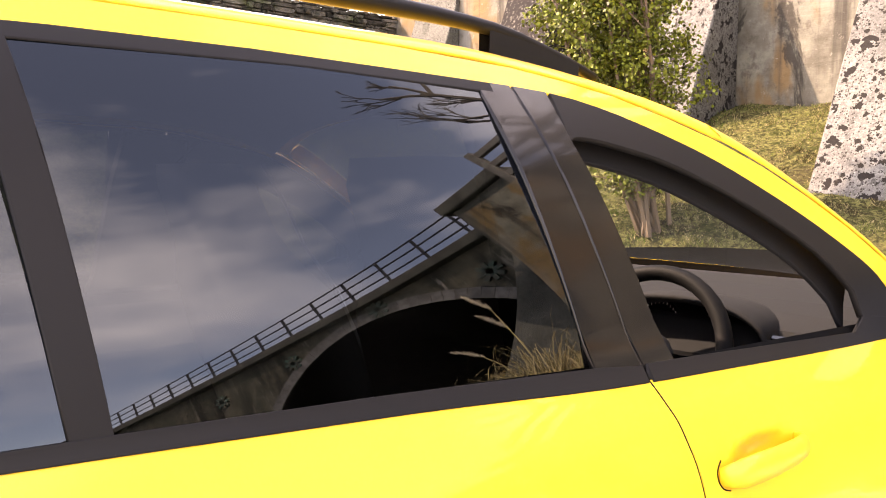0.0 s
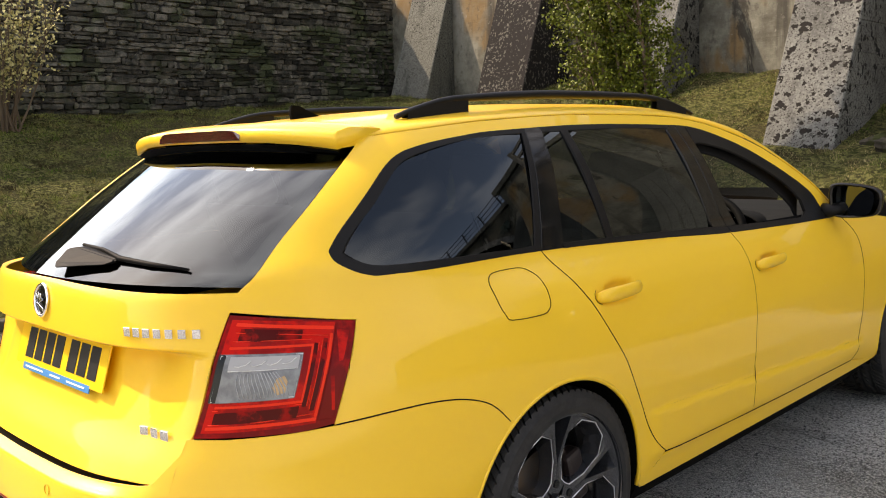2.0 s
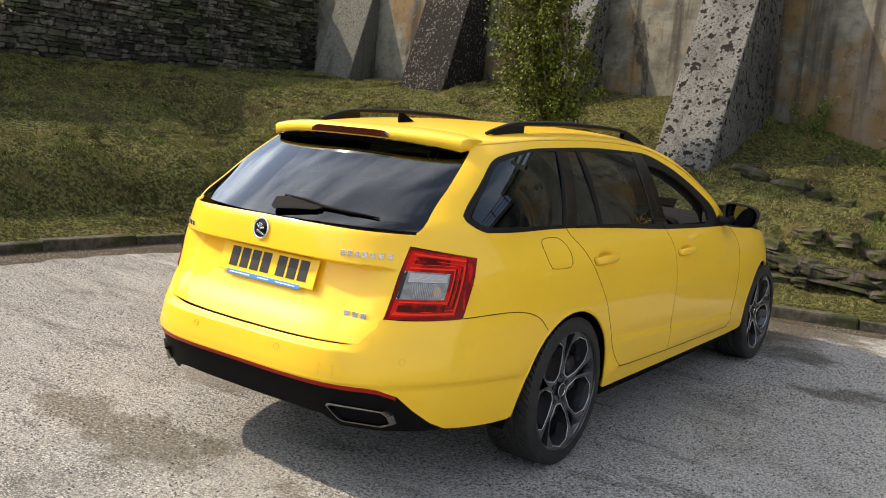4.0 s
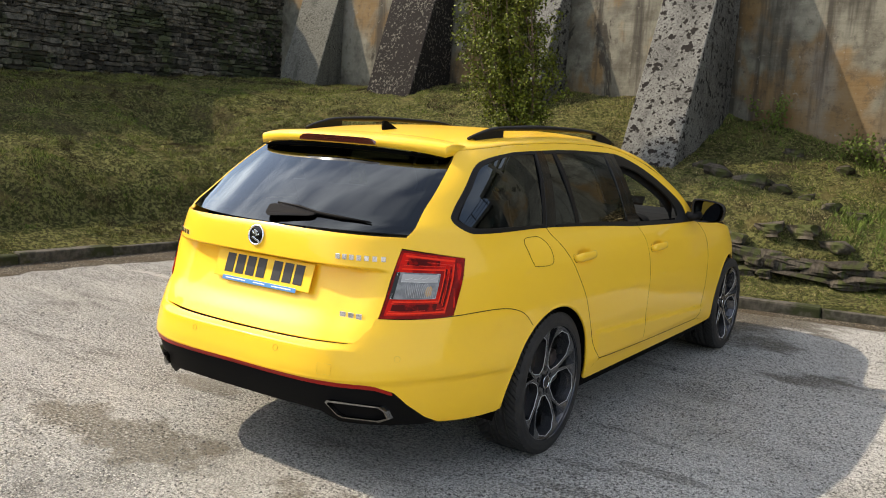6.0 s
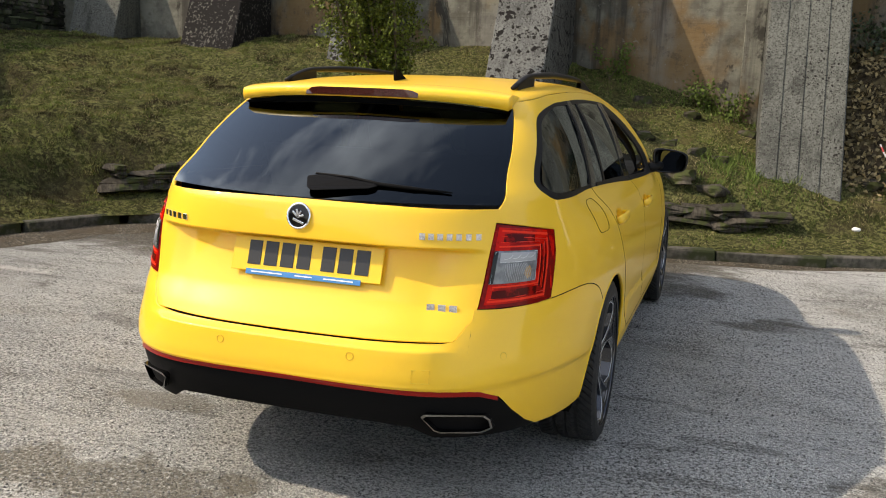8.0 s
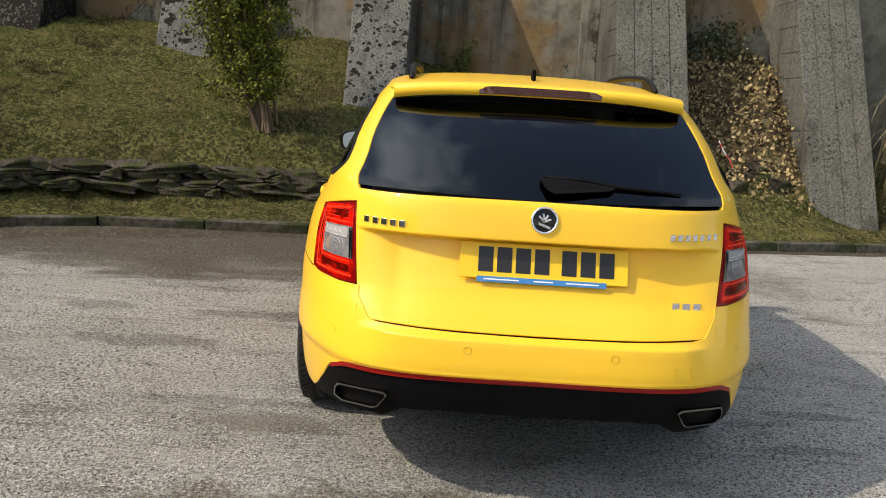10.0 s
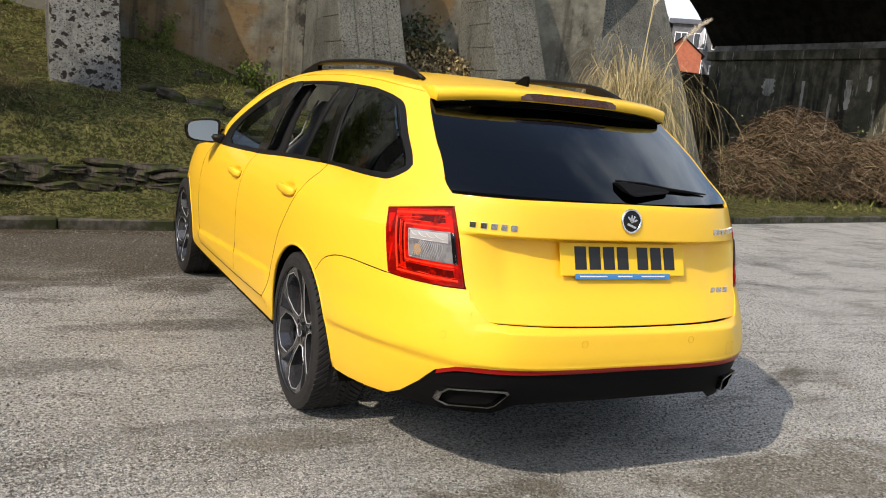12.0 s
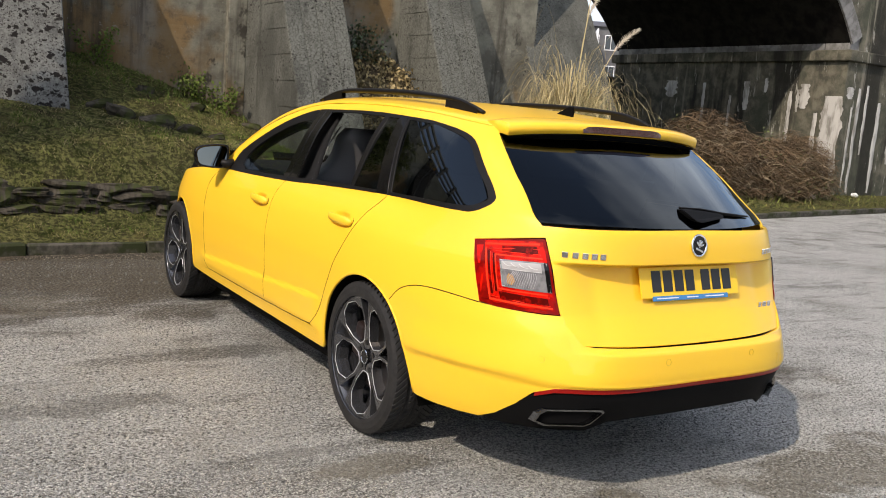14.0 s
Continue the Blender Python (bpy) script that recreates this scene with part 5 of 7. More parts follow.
for s in (1, -1):
    outer = [(s * x, z) for x, z in ((.625, .352), (.612, .372), (.455, .388), (.445, .378), (.475, .328), (.492, .318), (.60, .306), (.628, .318))]
    cx, cz = sum(p[0] for p in outer) / 8, sum(p[1] for p in outer) / 8
    bm = bmesh.new()
    at = tail_map(.008)
    loop_o = [at(*p) for p in outer]
    inn = [(cx + (x - cx) * .94, cz + (z - cz) * .82) for x, z in outer]
    ro = [bm.verts.new(p + Vector((0, .03, 0))) for p in loop_o]
    rf = [bm.verts.new(p + Vector((0, -.012, 0))) for p in loop_o]
    ri = [bm.verts.new(at(*p) + Vector((0, -.012, 0))) for p in inn]
    rd = [bm.verts.new(at(*p) + Vector((0, .09, 0))) for p in inn]
    for k in range(8):
        j = (k + 1) % 8
        bm.faces.new((ro[k], ro[j], rf[j], rf[k]))
        bm.faces.new((rf[k], rf[j], ri[j], ri[k]))
        bm.faces.new((ri[k], ri[j], rd[j], rd[k]))
    bmesh.ops.recalc_face_normals(bm, faces=bm.faces)
    tipe = part("exhaust_trim", bm, EXHAUST, bumper, "angular grey metal exhaust tip")
    bm = bmesh.new()
    bm.faces.new([bm.verts.new(at(*p) + Vector((0, .05, 0))) for p in inn])
    part("exhaust_bore", bm, DARK_VOID, tipe)
SEAM_PAINT = material("shadow_seam", (0.68, 0.42, 0.02), rough=0.6)
for x, z in ((-.635, .545), (-.21, .548), (.23, .55), (.65, .552)):
    bm = bmesh.new()
    p, e = bumper_map(x, z), .01
    n_ = (bumper_map(x + e, z) - bumper_map(x - e, z)).cross(bumper_map(x, z + e) - bumper_map(x, z - e)).normalized()
    m = Matrix.Translation(p + n_ * .0006) @ n_.to_track_quat("Z", "Y").to_matrix().to_4x4()
    tube_bm(bm, [m @ Vector((.0115 * math.cos(k * math.tau / 20), .0115 * math.sin(k * math.tau / 20), 0)) for k in range(20)], .0011, 5, closed=True)
    part("parking_sensor", bm, SEAM_PAINT, bumper)
bm = bmesh.new()
tube_bm(bm, [bumper_map(x, z) for x, z in ((.418, .525), (.468, .525), (.468, .485), (.418, .485))], .001, 4, closed=True)
part("towing_eye_cover", bm, SEAM_PAINT, bumper)

# rear lamps
LAMP_RIB = material("grey_lamp_rib", (0.36, 0.36, 0.365), rough=0.25, coat=0.4)
LAMP_WIRE = material("bright_lamp_edge", (0.62, 0.61, 0.60), rough=0.2, coat=0.5)
FROSTED = material("frosted_lamp_plate", (0.34, 0.335, 0.33), rough=0.25, coat=0.5)
SMOKED_RED = material("smoked_red_lens", (0.17, 0.003, 0.002), rough=0.2, spec=0.08, coat=0.08, color2=(0.34, 0.005, 0.003), scale=13.0, low=0.50, high=0.62)
for s in (1, -1):
    sm = side_map(s)
    fl = s < 0
    lo_in = lambda z: body_y(np.interp(z, [.69, .75, .8, .88, .95], [.566, .573, .578, .584, .588]), z)
    lamp_poly = [(-.580, .906), (-.600, .86), (-.668, .701), (-.73, .694)] + [(lo_in(z) + .003, z) for z in (.694, .75, .8, .85, .9, .940)] + [(-.72, .925)]
    lamp = panel("rear_lamp", lamp_poly, side_map(s, .002), SMOKED_RED, car, flip=fl, cell=(.03, .03), flange=.02, label="red wraparound rear lamp with clear indicator section")

    def yy(f, z):
        """Across the lamp: 0 at its outer edge, 1 at the tailgate."""
        o = np.interp(z, [.697, .86, .909], [-.665, -.598, -.578])
        return float(o + (lo_in(z) + .003 - o) * f)

    def strip_on(name, quad, mat, off, lab="", parent=lamp):
        pts = []
        for (f0, z0), (f1, z1) in zip(quad, quad[1:] + quad[:1]):
            pts += [(yy(f0 + (f1 - f0) * k / 6, z0 + (z1 - z0) * k / 6), z0 + (z1 - z0) * k / 6) for k in range(6)]
        return panel(name, pts, side_map(s, off), mat, parent, flip=fl, cell=(.03, .02), flange=.003, label=lab)

    def ribs(name, lines, radius, mat, parent, off=.0095):
        bm = bmesh.new()
        for line in lines:
            tube_bm(bm, [side_map(s, off)(yy(f, z), z) for f, z in line], radius, 5)
        ob = part(name, bm, mat, parent, smooth=True)
        ob["kind"] = "stuff"

    strip_on("outer_lens", [(.19, .708), (.975, .704), (.975, .931), (.19, .909)], RED_LENS, .0045)
    strip_on("edge_lens", [(.05, .714), (.172, .714), (.172, .897), (.05, .890)], SMOKED_RED, .0045)
    strip_on("edge_flare", [(.055, .73), (.075, .73), (.155, .80), (.125, .80)], RED_LENS, .0052)
    strip_on("edge_flare", [(.08, .83), (.11, .83), (.165, .893), (.06, .889)], RED_LENS, .0052)
    strip_on("light_guide", [(.20, .722), (.216, .722), (.216, .888), (.20, .886)], BRIGHT_RED, .0062)
    strip_on("light_guide", [(.20, .896), (.20, .901), (.94, .924), (.94, .919)], BRIGHT_RED, .0062)
    strip_on("light_guide", [(.20, .714), (.96, .710), (.96, .715), (.20, .719)], BRIGHT_RED, .0062)
    strip_on("inner_lens", [(.235, .735), (.265, .735), (.265, .880), (.235, .877)], DARK_RED, .0056)
    strip_on("inner_lens", [(.31, .745), (.335, .745), (.335, .872), (.31, .870)], DARK_RED, .0056)
    strip_on("inner_lens", [(.45, .900), (.90, .912), (.90, .887), (.45, .881)], DARK_RED, .0056)
    strip_on("inner_lens", [(.36, .724), (.93, .721), (.93, .743), (.36, .746)], DARK_RED, .0056)
    ribs("light_edge", [[(.275, .738), (.275, .80), (.275, .876)], [(.30, .745), (.30, .872)]], .0011, BRIGHT_RED, lamp, .0058)
    ribs("light_edge", [[(.24, .884), (.55, .894), (.93, .9045)], [(.36, .880), (.65, .884), (.93, .8875)], [(.24, .728), (.6, .722), (.95, .7195)], [(.345, .750), (.95, .7475)]], .0011, BRIGHT_RED, lamp, .0062)
    strip_on("light_guide", [(.345, .756), (.354, .756), (.354, .868), (.345, .868)], BRIGHT_RED, .0062)
    strip_on("light_guide", [(.345, .867), (.94, .873), (.94, .876), (.345, .870)], BRIGHT_RED, .0062)
    strip_on("light_guide", [(.345, .754), (.94, .753), (.94, .756), (.345, .757)], BRIGHT_RED, .0062)
    clear = strip_on("indicator", [(.42, .766), (.985, .765), (.985, .862), (.42, .855)], LAMP_SILVER, .008, "clear ribbed indicator window")
    strip_on("indicator_upper", [(.445, .826), (.92, .828), (.92, .857), (.445, .851)], FROSTED, .0088, parent=clear)
    ribs("scallop", [[(f, .848), (f + .03, .840), (f + .075, .8365), (f + .10, .838)] for f in (.47, .575, .68, .785)], .0010, LAMP_WIRE, clear)
    ribs("reflector_rib", [[(.47 + .028 * q, .771), (.50 + .028 * q, .789), (.545 + .026 * q, .806), (.60 + .021 * q, .822)] for q in range(13)], .0012, LAMP_RIB, clear, .0086)
    ribs("indicator_frame", [[(.425, .768), (.98, .767), (.98, .860), (.425, .853), (.425, .768)], [(.445, .826), (.70, .827), (.92, .828)]], .0012, LAMP_WIRE, clear, .0088)
    strip_on("bulb_reflector", [(.50, .778), (.56, .774), (.60, .790), (.58, .808), (.53, .812), (.50, .800)], AMBER, .0084, parent=clear)
    strip_on("clear_edge", [(.955, .766), (.992, .766), (.992, .862), (.955, .861)], BLACK_GLOSS, .0094, parent=clear)

# badge, lettering bars and plate on the tailgate
bm = bmesh.new()
hp = lambda x, z, o: hatch_map(x, z) + Vector((0, -o, 0))
tube_bm(bm, [hp(.038 * math.cos(k * math.tau / 28), .938 + .038 * math.sin(k * math.tau / 28), .004) for k in range(28)], .0042, 8, closed=True)
badge = part("round_badge", bm, CHROME, hatch, "round chrome badge", smooth=True)
bm = bmesh.new()
c = bm.verts.new(hp(0, .938, .006))
ringv = [bm.verts.new(hp(.036 * math.cos(k * math.tau / 28), .938 + .036 * math.sin(k * math.tau / 28), .003)) for k in range(28)]
for k in range(28):
    bm.faces.new((c, ringv[k], ringv[(k + 1) % 28]))
part("badge_disc", bm, BLACK_GLOSS, badge)
bm = bmesh.new()
for k in range(4):
    a = radians(20 + 38 * k)
    box_bm(bm, (.007, .003, .026), (.010 * math.cos(a) - .002, hp(0, .938, .008).y, .934 + .012 * math.sin(a)), (0, -(math.degrees(a) - 90), 0), bevel=.0015)
box_bm(bm, (.04, .003, .008), (0, hp(0, .938, .008).y, .922), (0, 20, 0), bevel=.0015)
part("badge_relief", bm, CHROME, badge)


def bars(names, x0, x1, z, h, count, mat, parent, slant=0.0, thin=0.0055):
    """Plain chrome bars in place of lettering."""
    step = (x1 - x0) / count
    for k in range(count):
        x = x0 + step * (k + .5)
        bm = bmesh.new()
        box_bm(bm, (step * .72, .005, h), hp(x, z, .0025), (0, 0, math.degrees(math.atan2(hp(x + .01, z, 0).y - hp(x - .01, z, 0).y, .02))), bevel=.0012)
        part(names, bm, mat, parent)


bars("lettering_bar", -.562, -.418, .897, .020, 5, CHROME, hatch)
bars("lettering_bar", .385, .562, .905, .020, 7, CHROME, hatch)
bars("lettering_bar", .413, .515, .690, .022, 3, CHROME, hatch)
plate = tagged(new("number_plate"), "", "")
plate.parent = hatch
pc = Vector((.012, (hatch_map(0, .85).y + hatch_map(0, .745).y) / 2 - .014, .800))
tilt = math.degrees(math.atan2(hatch_map(0, .745).y - hatch_map(0, .85).y, .105))
plate.matrix_local = Matrix.Translation(pc) @ pose(0, 0, 0, tilt, 0, 0)
bm = bmesh.new()
box_bm(bm, (.520, .004, .111), (0, 0, 0), bevel=.0015)
part("plate_sheet", bm, PLATE_YELLOW, plate, "plain yellow plate sheet")
x = -.205
for k in range(7):
    bm = bmesh.new()
    box_bm(bm, (.046, .002, .078), (x + .025, -.0030, .004), bevel=.0008)
    part("plate_bar", bm, PLATE_BLACK, plate)
    x += .058 + (.026 if k == 3 else 0)
bm = bmesh.new()
box_bm(bm, (.40, .003, .018), (-.005, -.001, -.058), bevel=.001)
part("dealer_strip", bm, PLATE_BLUE, plate, "blue dealer strip under the plate")
for x, w in ((-.13, .11), (0, .06), (.12, .10)):
    bm = bmesh.new()
    box_bm(bm, (w, .002, .004), (x, -.0030, -.058))
    part("printed_line", bm, WHITE_PRINT, plate)

# rear wiper
bm = bmesh.new()
wp = lambda x, z, o: rear_pane(x / (body_x(pillar_y(z), z) - .003), z) - Vector((0, o, 0))
arm = [(-.016, 1.056), (.03, 1.060), (.12, 1.053), (.215, 1.043), (.222, 1.036), (.20, 1.029), (.10, 1.022), (.03, 1.016), (.004, 1.026)]
lo_, hi_ = [bm.verts.new(wp(x, z, .004)) for x, z in arm], [bm.verts.new(wp(x, z, .036 - .06 * max(x, 0))) for x, z in arm]
bm.faces.new(hi_)
for k in range(len(arm)):
    j = (k + 1) % len(arm)
    bm.faces.new((lo_[k], lo_[j], hi_[j], hi_[k]))
bmesh.ops.recalc_face_normals(bm, faces=bm.faces)
bmesh.ops.bevel(bm, geom=[e for e in bm.edges if not e.is_boundary], offset=.004, segments=2, affect='EDGES')
wiper = part("rear_wiper", bm, BLACK_PLASTIC, hatch)
bm = bmesh.new()
tube_bm(bm, [wp(.0, 1.062, .010), wp(.12, 1.057, .012), wp(.22, 1.043, .014), wp(.33, 1.035, .012), wp(.445, 1.027, .010)], [.004, .005, .007, .006, .003], 6)
part("wiper_blade", bm, BLACK_PLASTIC, wiper, smooth=True)

# mirrors
MIRROR_SHAPE = curve([(-.088, -.055), (-.092, .045), (-.06, .068), (.05, .058), (.098, .034), (.100, -.016), (.072, -.058), (-.045, -.068), (-.088, -.055)], 4)[:-1]
for s in (1, -1):
    place = Matrix.Translation((s * .895, 1.875, 1.0)) @ pose(0, 0, 0, 0, 0, s * 4)
    bm = bmesh.new()
    rings = []
    for y, k in ((-.026, .86), (-.032, .90), (-.034, .97), (-.028, 1.02), (.0, 1.03), (.03, .93), (.055, .68), (.07, .36), (.075, .05)):
        rings.append([bm.verts.new(place @ Vector((s * x * k, y, z * k + .010 * max(y, 0) / .07))) for x, z in MIRROR_SHAPE])
    n = len(MIRROR_SHAPE)
    for a, b in zip(rings, rings[1:]):
        for k in range(n):
            bm.faces.new((a[k], a[(k + 1) % n], b[(k + 1) % n], b[k]))
    bm.faces.new(rings[-1])
    bmesh.ops.recalc_face_normals(bm, faces=bm.faces)
    mir = part("door_mirror", bm, BLACK_GLOSS, car, "gloss black door mirror", smooth=True)
    bm = bmesh.new()
    tube_bm(bm, [(s * .775, 1.83, .955), (s * .82, 1.85, .960), (s * .85, 1.88, .968)], [.035, .026, .03], 8)
    part("mirror_stalk", bm, BLACK_TRIM, mir, smooth=True)
    bm = bmesh.new()
    g = [bm.verts.new((s * x * .90, 0, z * .90)) for x, z in MIRROR_SHAPE]
    bm.faces.new(g)
    bmesh.ops.transform(bm, matrix=Matrix.Translation((s * .895, 1.852, 1.0)) @ pose(0, 0, 0, -4, 0, -6 if s < 0 else -20), verts=bm.verts)
    part("mirror_glass", bm, MIRROR, mir)

# inner shell, floor and cabin
bm = bmesh.new()
zs = [.2, .3, .45, .6, .75, .88, .955]
for s in (1, -1):
    ys = [-.62 + .09 * k for k in range(45)]
    rows = [[bm.verts.new((s * max(body_x(y, z) - .022, .02), y, z)) for y in ys] for z in zs]
    rows.append([bm.verts.new((s * (body_x(y, belt(y)) - .012), y, (belt(y) if y < 1.93 else edge_z(y)) + .002)) for y in ys])
    for a, b in zip(rows, rows[1:]):
        for k in range(len(ys) - 1):
            mid_y, mid_z = ys[k] + .045, (a[k].co.z + b[k].co.z) / 2
            if min(math.hypot(mid_y, mid_z - HUB_Z), math.hypot(mid_y - 2.68, mid_z - HUB_Z)) > .40 and not (mid_y < -.30 and mid_z < .40):
                bm.faces.new((a[k], a[k + 1], b[k + 1], b[k]))
box_bm(bm, (1.58, 1.9, .02), (0, 1.34, .245))
box_bm(bm, (1.2, 3.9, .02), (0, 1.45, .23))
box_bm(bm, (.9, .02, .5), (0, -.72, .60))
part("inner_shell", bm, DARK_VOID, body)

# ---- cabin ----
bm = bmesh.new()
fs = [-.985 + .1313 * k for k in range(16)]
ys = [-.34 + .1 * k for k in range(18)]
rows = [[bm.verts.new(top_map(roof_z)(f, y) - Vector((0, 0, .03))) for f in fs] for y in ys]
for a, b in zip(rows, rows[1:]):
    for k in range(len(fs) - 1):
        bm.faces.new((a[k], b[k], b[k + 1], a[k + 1]))
part("headliner", bm, HEADLINER, body)


def seat(name, x, y, wide, headrests, sporty):
    root = new(name)
    root.parent = car
    root.location = (x, y, .36)
    bm = bmesh.new()
    box_bm(bm, (wide, .52, .16), (0, .05, .18), (6, 0, 0), bevel=.05, segs=3)
    part("seat_cushion", bm, SEAT_CLOTH, root, smooth=True)
    bm = bmesh.new()
    tall = .71 if sporty else .58
    seat_half = table([(0, wide * .48), (.4, wide * .52), (.62, wide * .47), (.72, wide * .34), (.82, .145), (.95, .135), (1, .10)] if sporty else [(0, wide * .5), (1, wide * .485)])
    rows = []
    for k in range(17):
        t = k / 16
        half = seat_half(t)
        z, yb = .16 + tall * t, -.12 - .24 * t - .02 * t * t
        wing = .055 * smoothstep(.85, .5, t) if sporty else .015
        row = []
        for f, o in ((-.92, -.10), (-1, -.05), (-.98, wing), (-.8, wing + .012), (-.62, .004), (0, 0), (.62, .004), (.8, wing + .012), (.98, wing), (1, -.05), (.92, -.10)):
            row.append(bm.verts.new((f * half, yb + o, z)))
        rows.append(row)
    for a, b in zip(rows, rows[1:]):
        for k in range(10):
            bm.faces.new((a[k], a[k + 1], b[k + 1], b[k]))
        bm.faces.new((a[10], a[0], b[0], b[10]))
    bm.faces.new(rows[-1])
    bm.faces.new(rows[0][::-1])
    bmesh.ops.recalc_face_normals(bm, faces=bm.faces)
    part("backrest", bm, SEAT_CLOTH, root, smooth=True)
    for hx in headrests:
        bm = bmesh.new()
        box_bm(bm, (.26, .11, .16), (hx, -.42, .80), (24, 0, 0), bevel=.045, segs=3)
        part("headrest", bm, SEAT_CLOTH, root, smooth=True)
    for sx in (-1, 1):
        bm = bmesh.new()
        line = []
        for k in range(9):
            t = k / 8
            half = seat_half(t)
            line.append((sx * half * .985, -.12 - .24 * t - .02 * t * t + (.054 if sporty else .018), .16 + tall * t))
        tube_bm(bm, line, .0045, 5)
        part("seat_piping", bm, SEAT_STITCH, root)
    return root


seat("front_seat", .36, 1.44, .50, (), True)
seat("front_seat", -.36, 1.44, .50, (), True)
seat("rear_bench", 0.0, .30, 1.25, (-.40, 0, .40), False)
dash = new("dashboard")
dash.parent = car
bm = bmesh.new()
prof = [(2.22, .968), (2.05, .962), (1.93, .950), (1.86, .932), (1.80, .905), (1.76, .84), (1.78, .70), (1.86, .55), (2.2, .5)]
a = [bm.verts.new((-.70, y, z)) for y, z in prof]
b = [bm.verts.new((.70, y, z)) for y, z in prof]
for k in range(len(prof) - 1):
    bm.faces.new((a[k], b[k], b[k + 1], a[k + 1]))
bm.faces.new(a[::-1])
bm.faces.new(b)
bmesh.ops.recalc_face_normals(bm, faces=bm.faces)
part("dash_moulding", bm, DASH, dash)
bm = bmesh.new()
hood = []
for y, wide_, high, drop in ((1.735, .205, .088, .0), (1.745, .212, .095, .0), (1.80, .212, .098, .002), (1.88, .205, .095, .008), (1.98, .19, .085, .02)):
    hood.append([bm.verts.new((.36 + wide_ * math.cos(math.pi * k / 20), y, .868 - drop + high * math.sin(math.pi * k / 20) ** .7)) for k in range(21)])
for y, wide_, high in ((1.745, .198, .080), (1.83, .185, .068)):
    hood.insert(0, [bm.verts.new((.36 + wide_ * math.cos(math.pi * k / 20), y, .866 + high * math.sin(math.pi * k / 20) ** .7)) for k in range(21)])
for a, b in zip(hood, hood[1:]):
    for k in range(20):
        bm.faces.new((a[k], a[k + 1], b[k + 1], b[k]))
bmesh.ops.recalc_face_normals(bm, faces=bm.faces)
part("instrument_hood", bm, DASH, dash, smooth=True)
for dx in (-.085, .085):
    bm = bmesh.new()
    m = Matrix.Translation((.36 + dx, 1.805, .880)) @ pose(0, 0, 0, 72, 0, 0)
    tube_bm(bm, [m @ Vector((.062 * math.cos(k * math.tau / 24), .062 * math.sin(k * math.tau / 24), 0)) for k in range(24)], .0022, 6, closed=True)
    dial = part("dial_rim", bm, DASH, dash, smooth=True)
    bm = bmesh.new()
    for k in range(22):
        a = radians(-120 + 240 * k / 21)
        box_bm(bm, (.0015, .006, .001), m @ Vector((.052 * math.sin(a), .052 * math.cos(a), .002)), (72, 0, 0))
    part("dial_marks", bm, WHITE_PRINT, dial)
    bm = bmesh.new()
    bmesh.ops.create_circle(bm, cap_ends=True, segments=24, radius=.060, matrix=m)
    part("dial_face", bm, BLACK_GLOSS, dial)
for x in (.62, .10, -.10, -.62):
    bm = bmesh.new()
    for k in range(5):
        box_bm(bm, (.12, .012, .005), (x, 1.762, .835 + .015 * k), (20, 0, 0))
    part("air_vent", bm, BLACK_GLOSS, dash)
bm = bmesh.new()
box_bm(bm, (.008, .012, .075), (.69, 1.765, .868), bevel=.002)
part("vent_trim", bm, CHROME, dash)
wheel_m = Matrix.Translation((.36, 1.62, .842)) @ pose(0, 0, 0, 66, 0, 0)
bm = bmesh.new()
tube_bm(bm, [wheel_m @ Vector((.185 * math.cos(k * math.tau / 40), .185 * math.sin(k * math.tau / 40), 0)) for k in range(40)], .017, 10, closed=True)
steer = part("steering_wheel", bm, BLACK_PLASTIC, car, "black leather steering wheel", smooth=True)
bm = bmesh.new()
for a in (0, 180, 270):
    p = wheel_m @ Vector((.09 * math.cos(radians(a)), .09 * math.sin(radians(a)), -.012))
    bmesh.ops.create_cube(bm, size=1, matrix=wheel_m @ Matrix.Translation((.10 * math.cos(radians(a)), .10 * math.sin(radians(a)), -.012)) @ pose(0, 0, 0, 0, 0, a) @ Matrix.Diagonal((.15, .04, .018, 1)))
part("wheel_spokes", bm, BLACK_GLOSS, steer)
bm = bmesh.new()
bmesh.ops.create_uvsphere(bm, u_segments=16, v_segments=10, radius=1, matrix=wheel_m @ Matrix.Translation((0, 0, -.005)) @ Matrix.Diagonal((.075, .062, .028, 1)))
part("horn_pad", bm, DASH, steer, smooth=True)


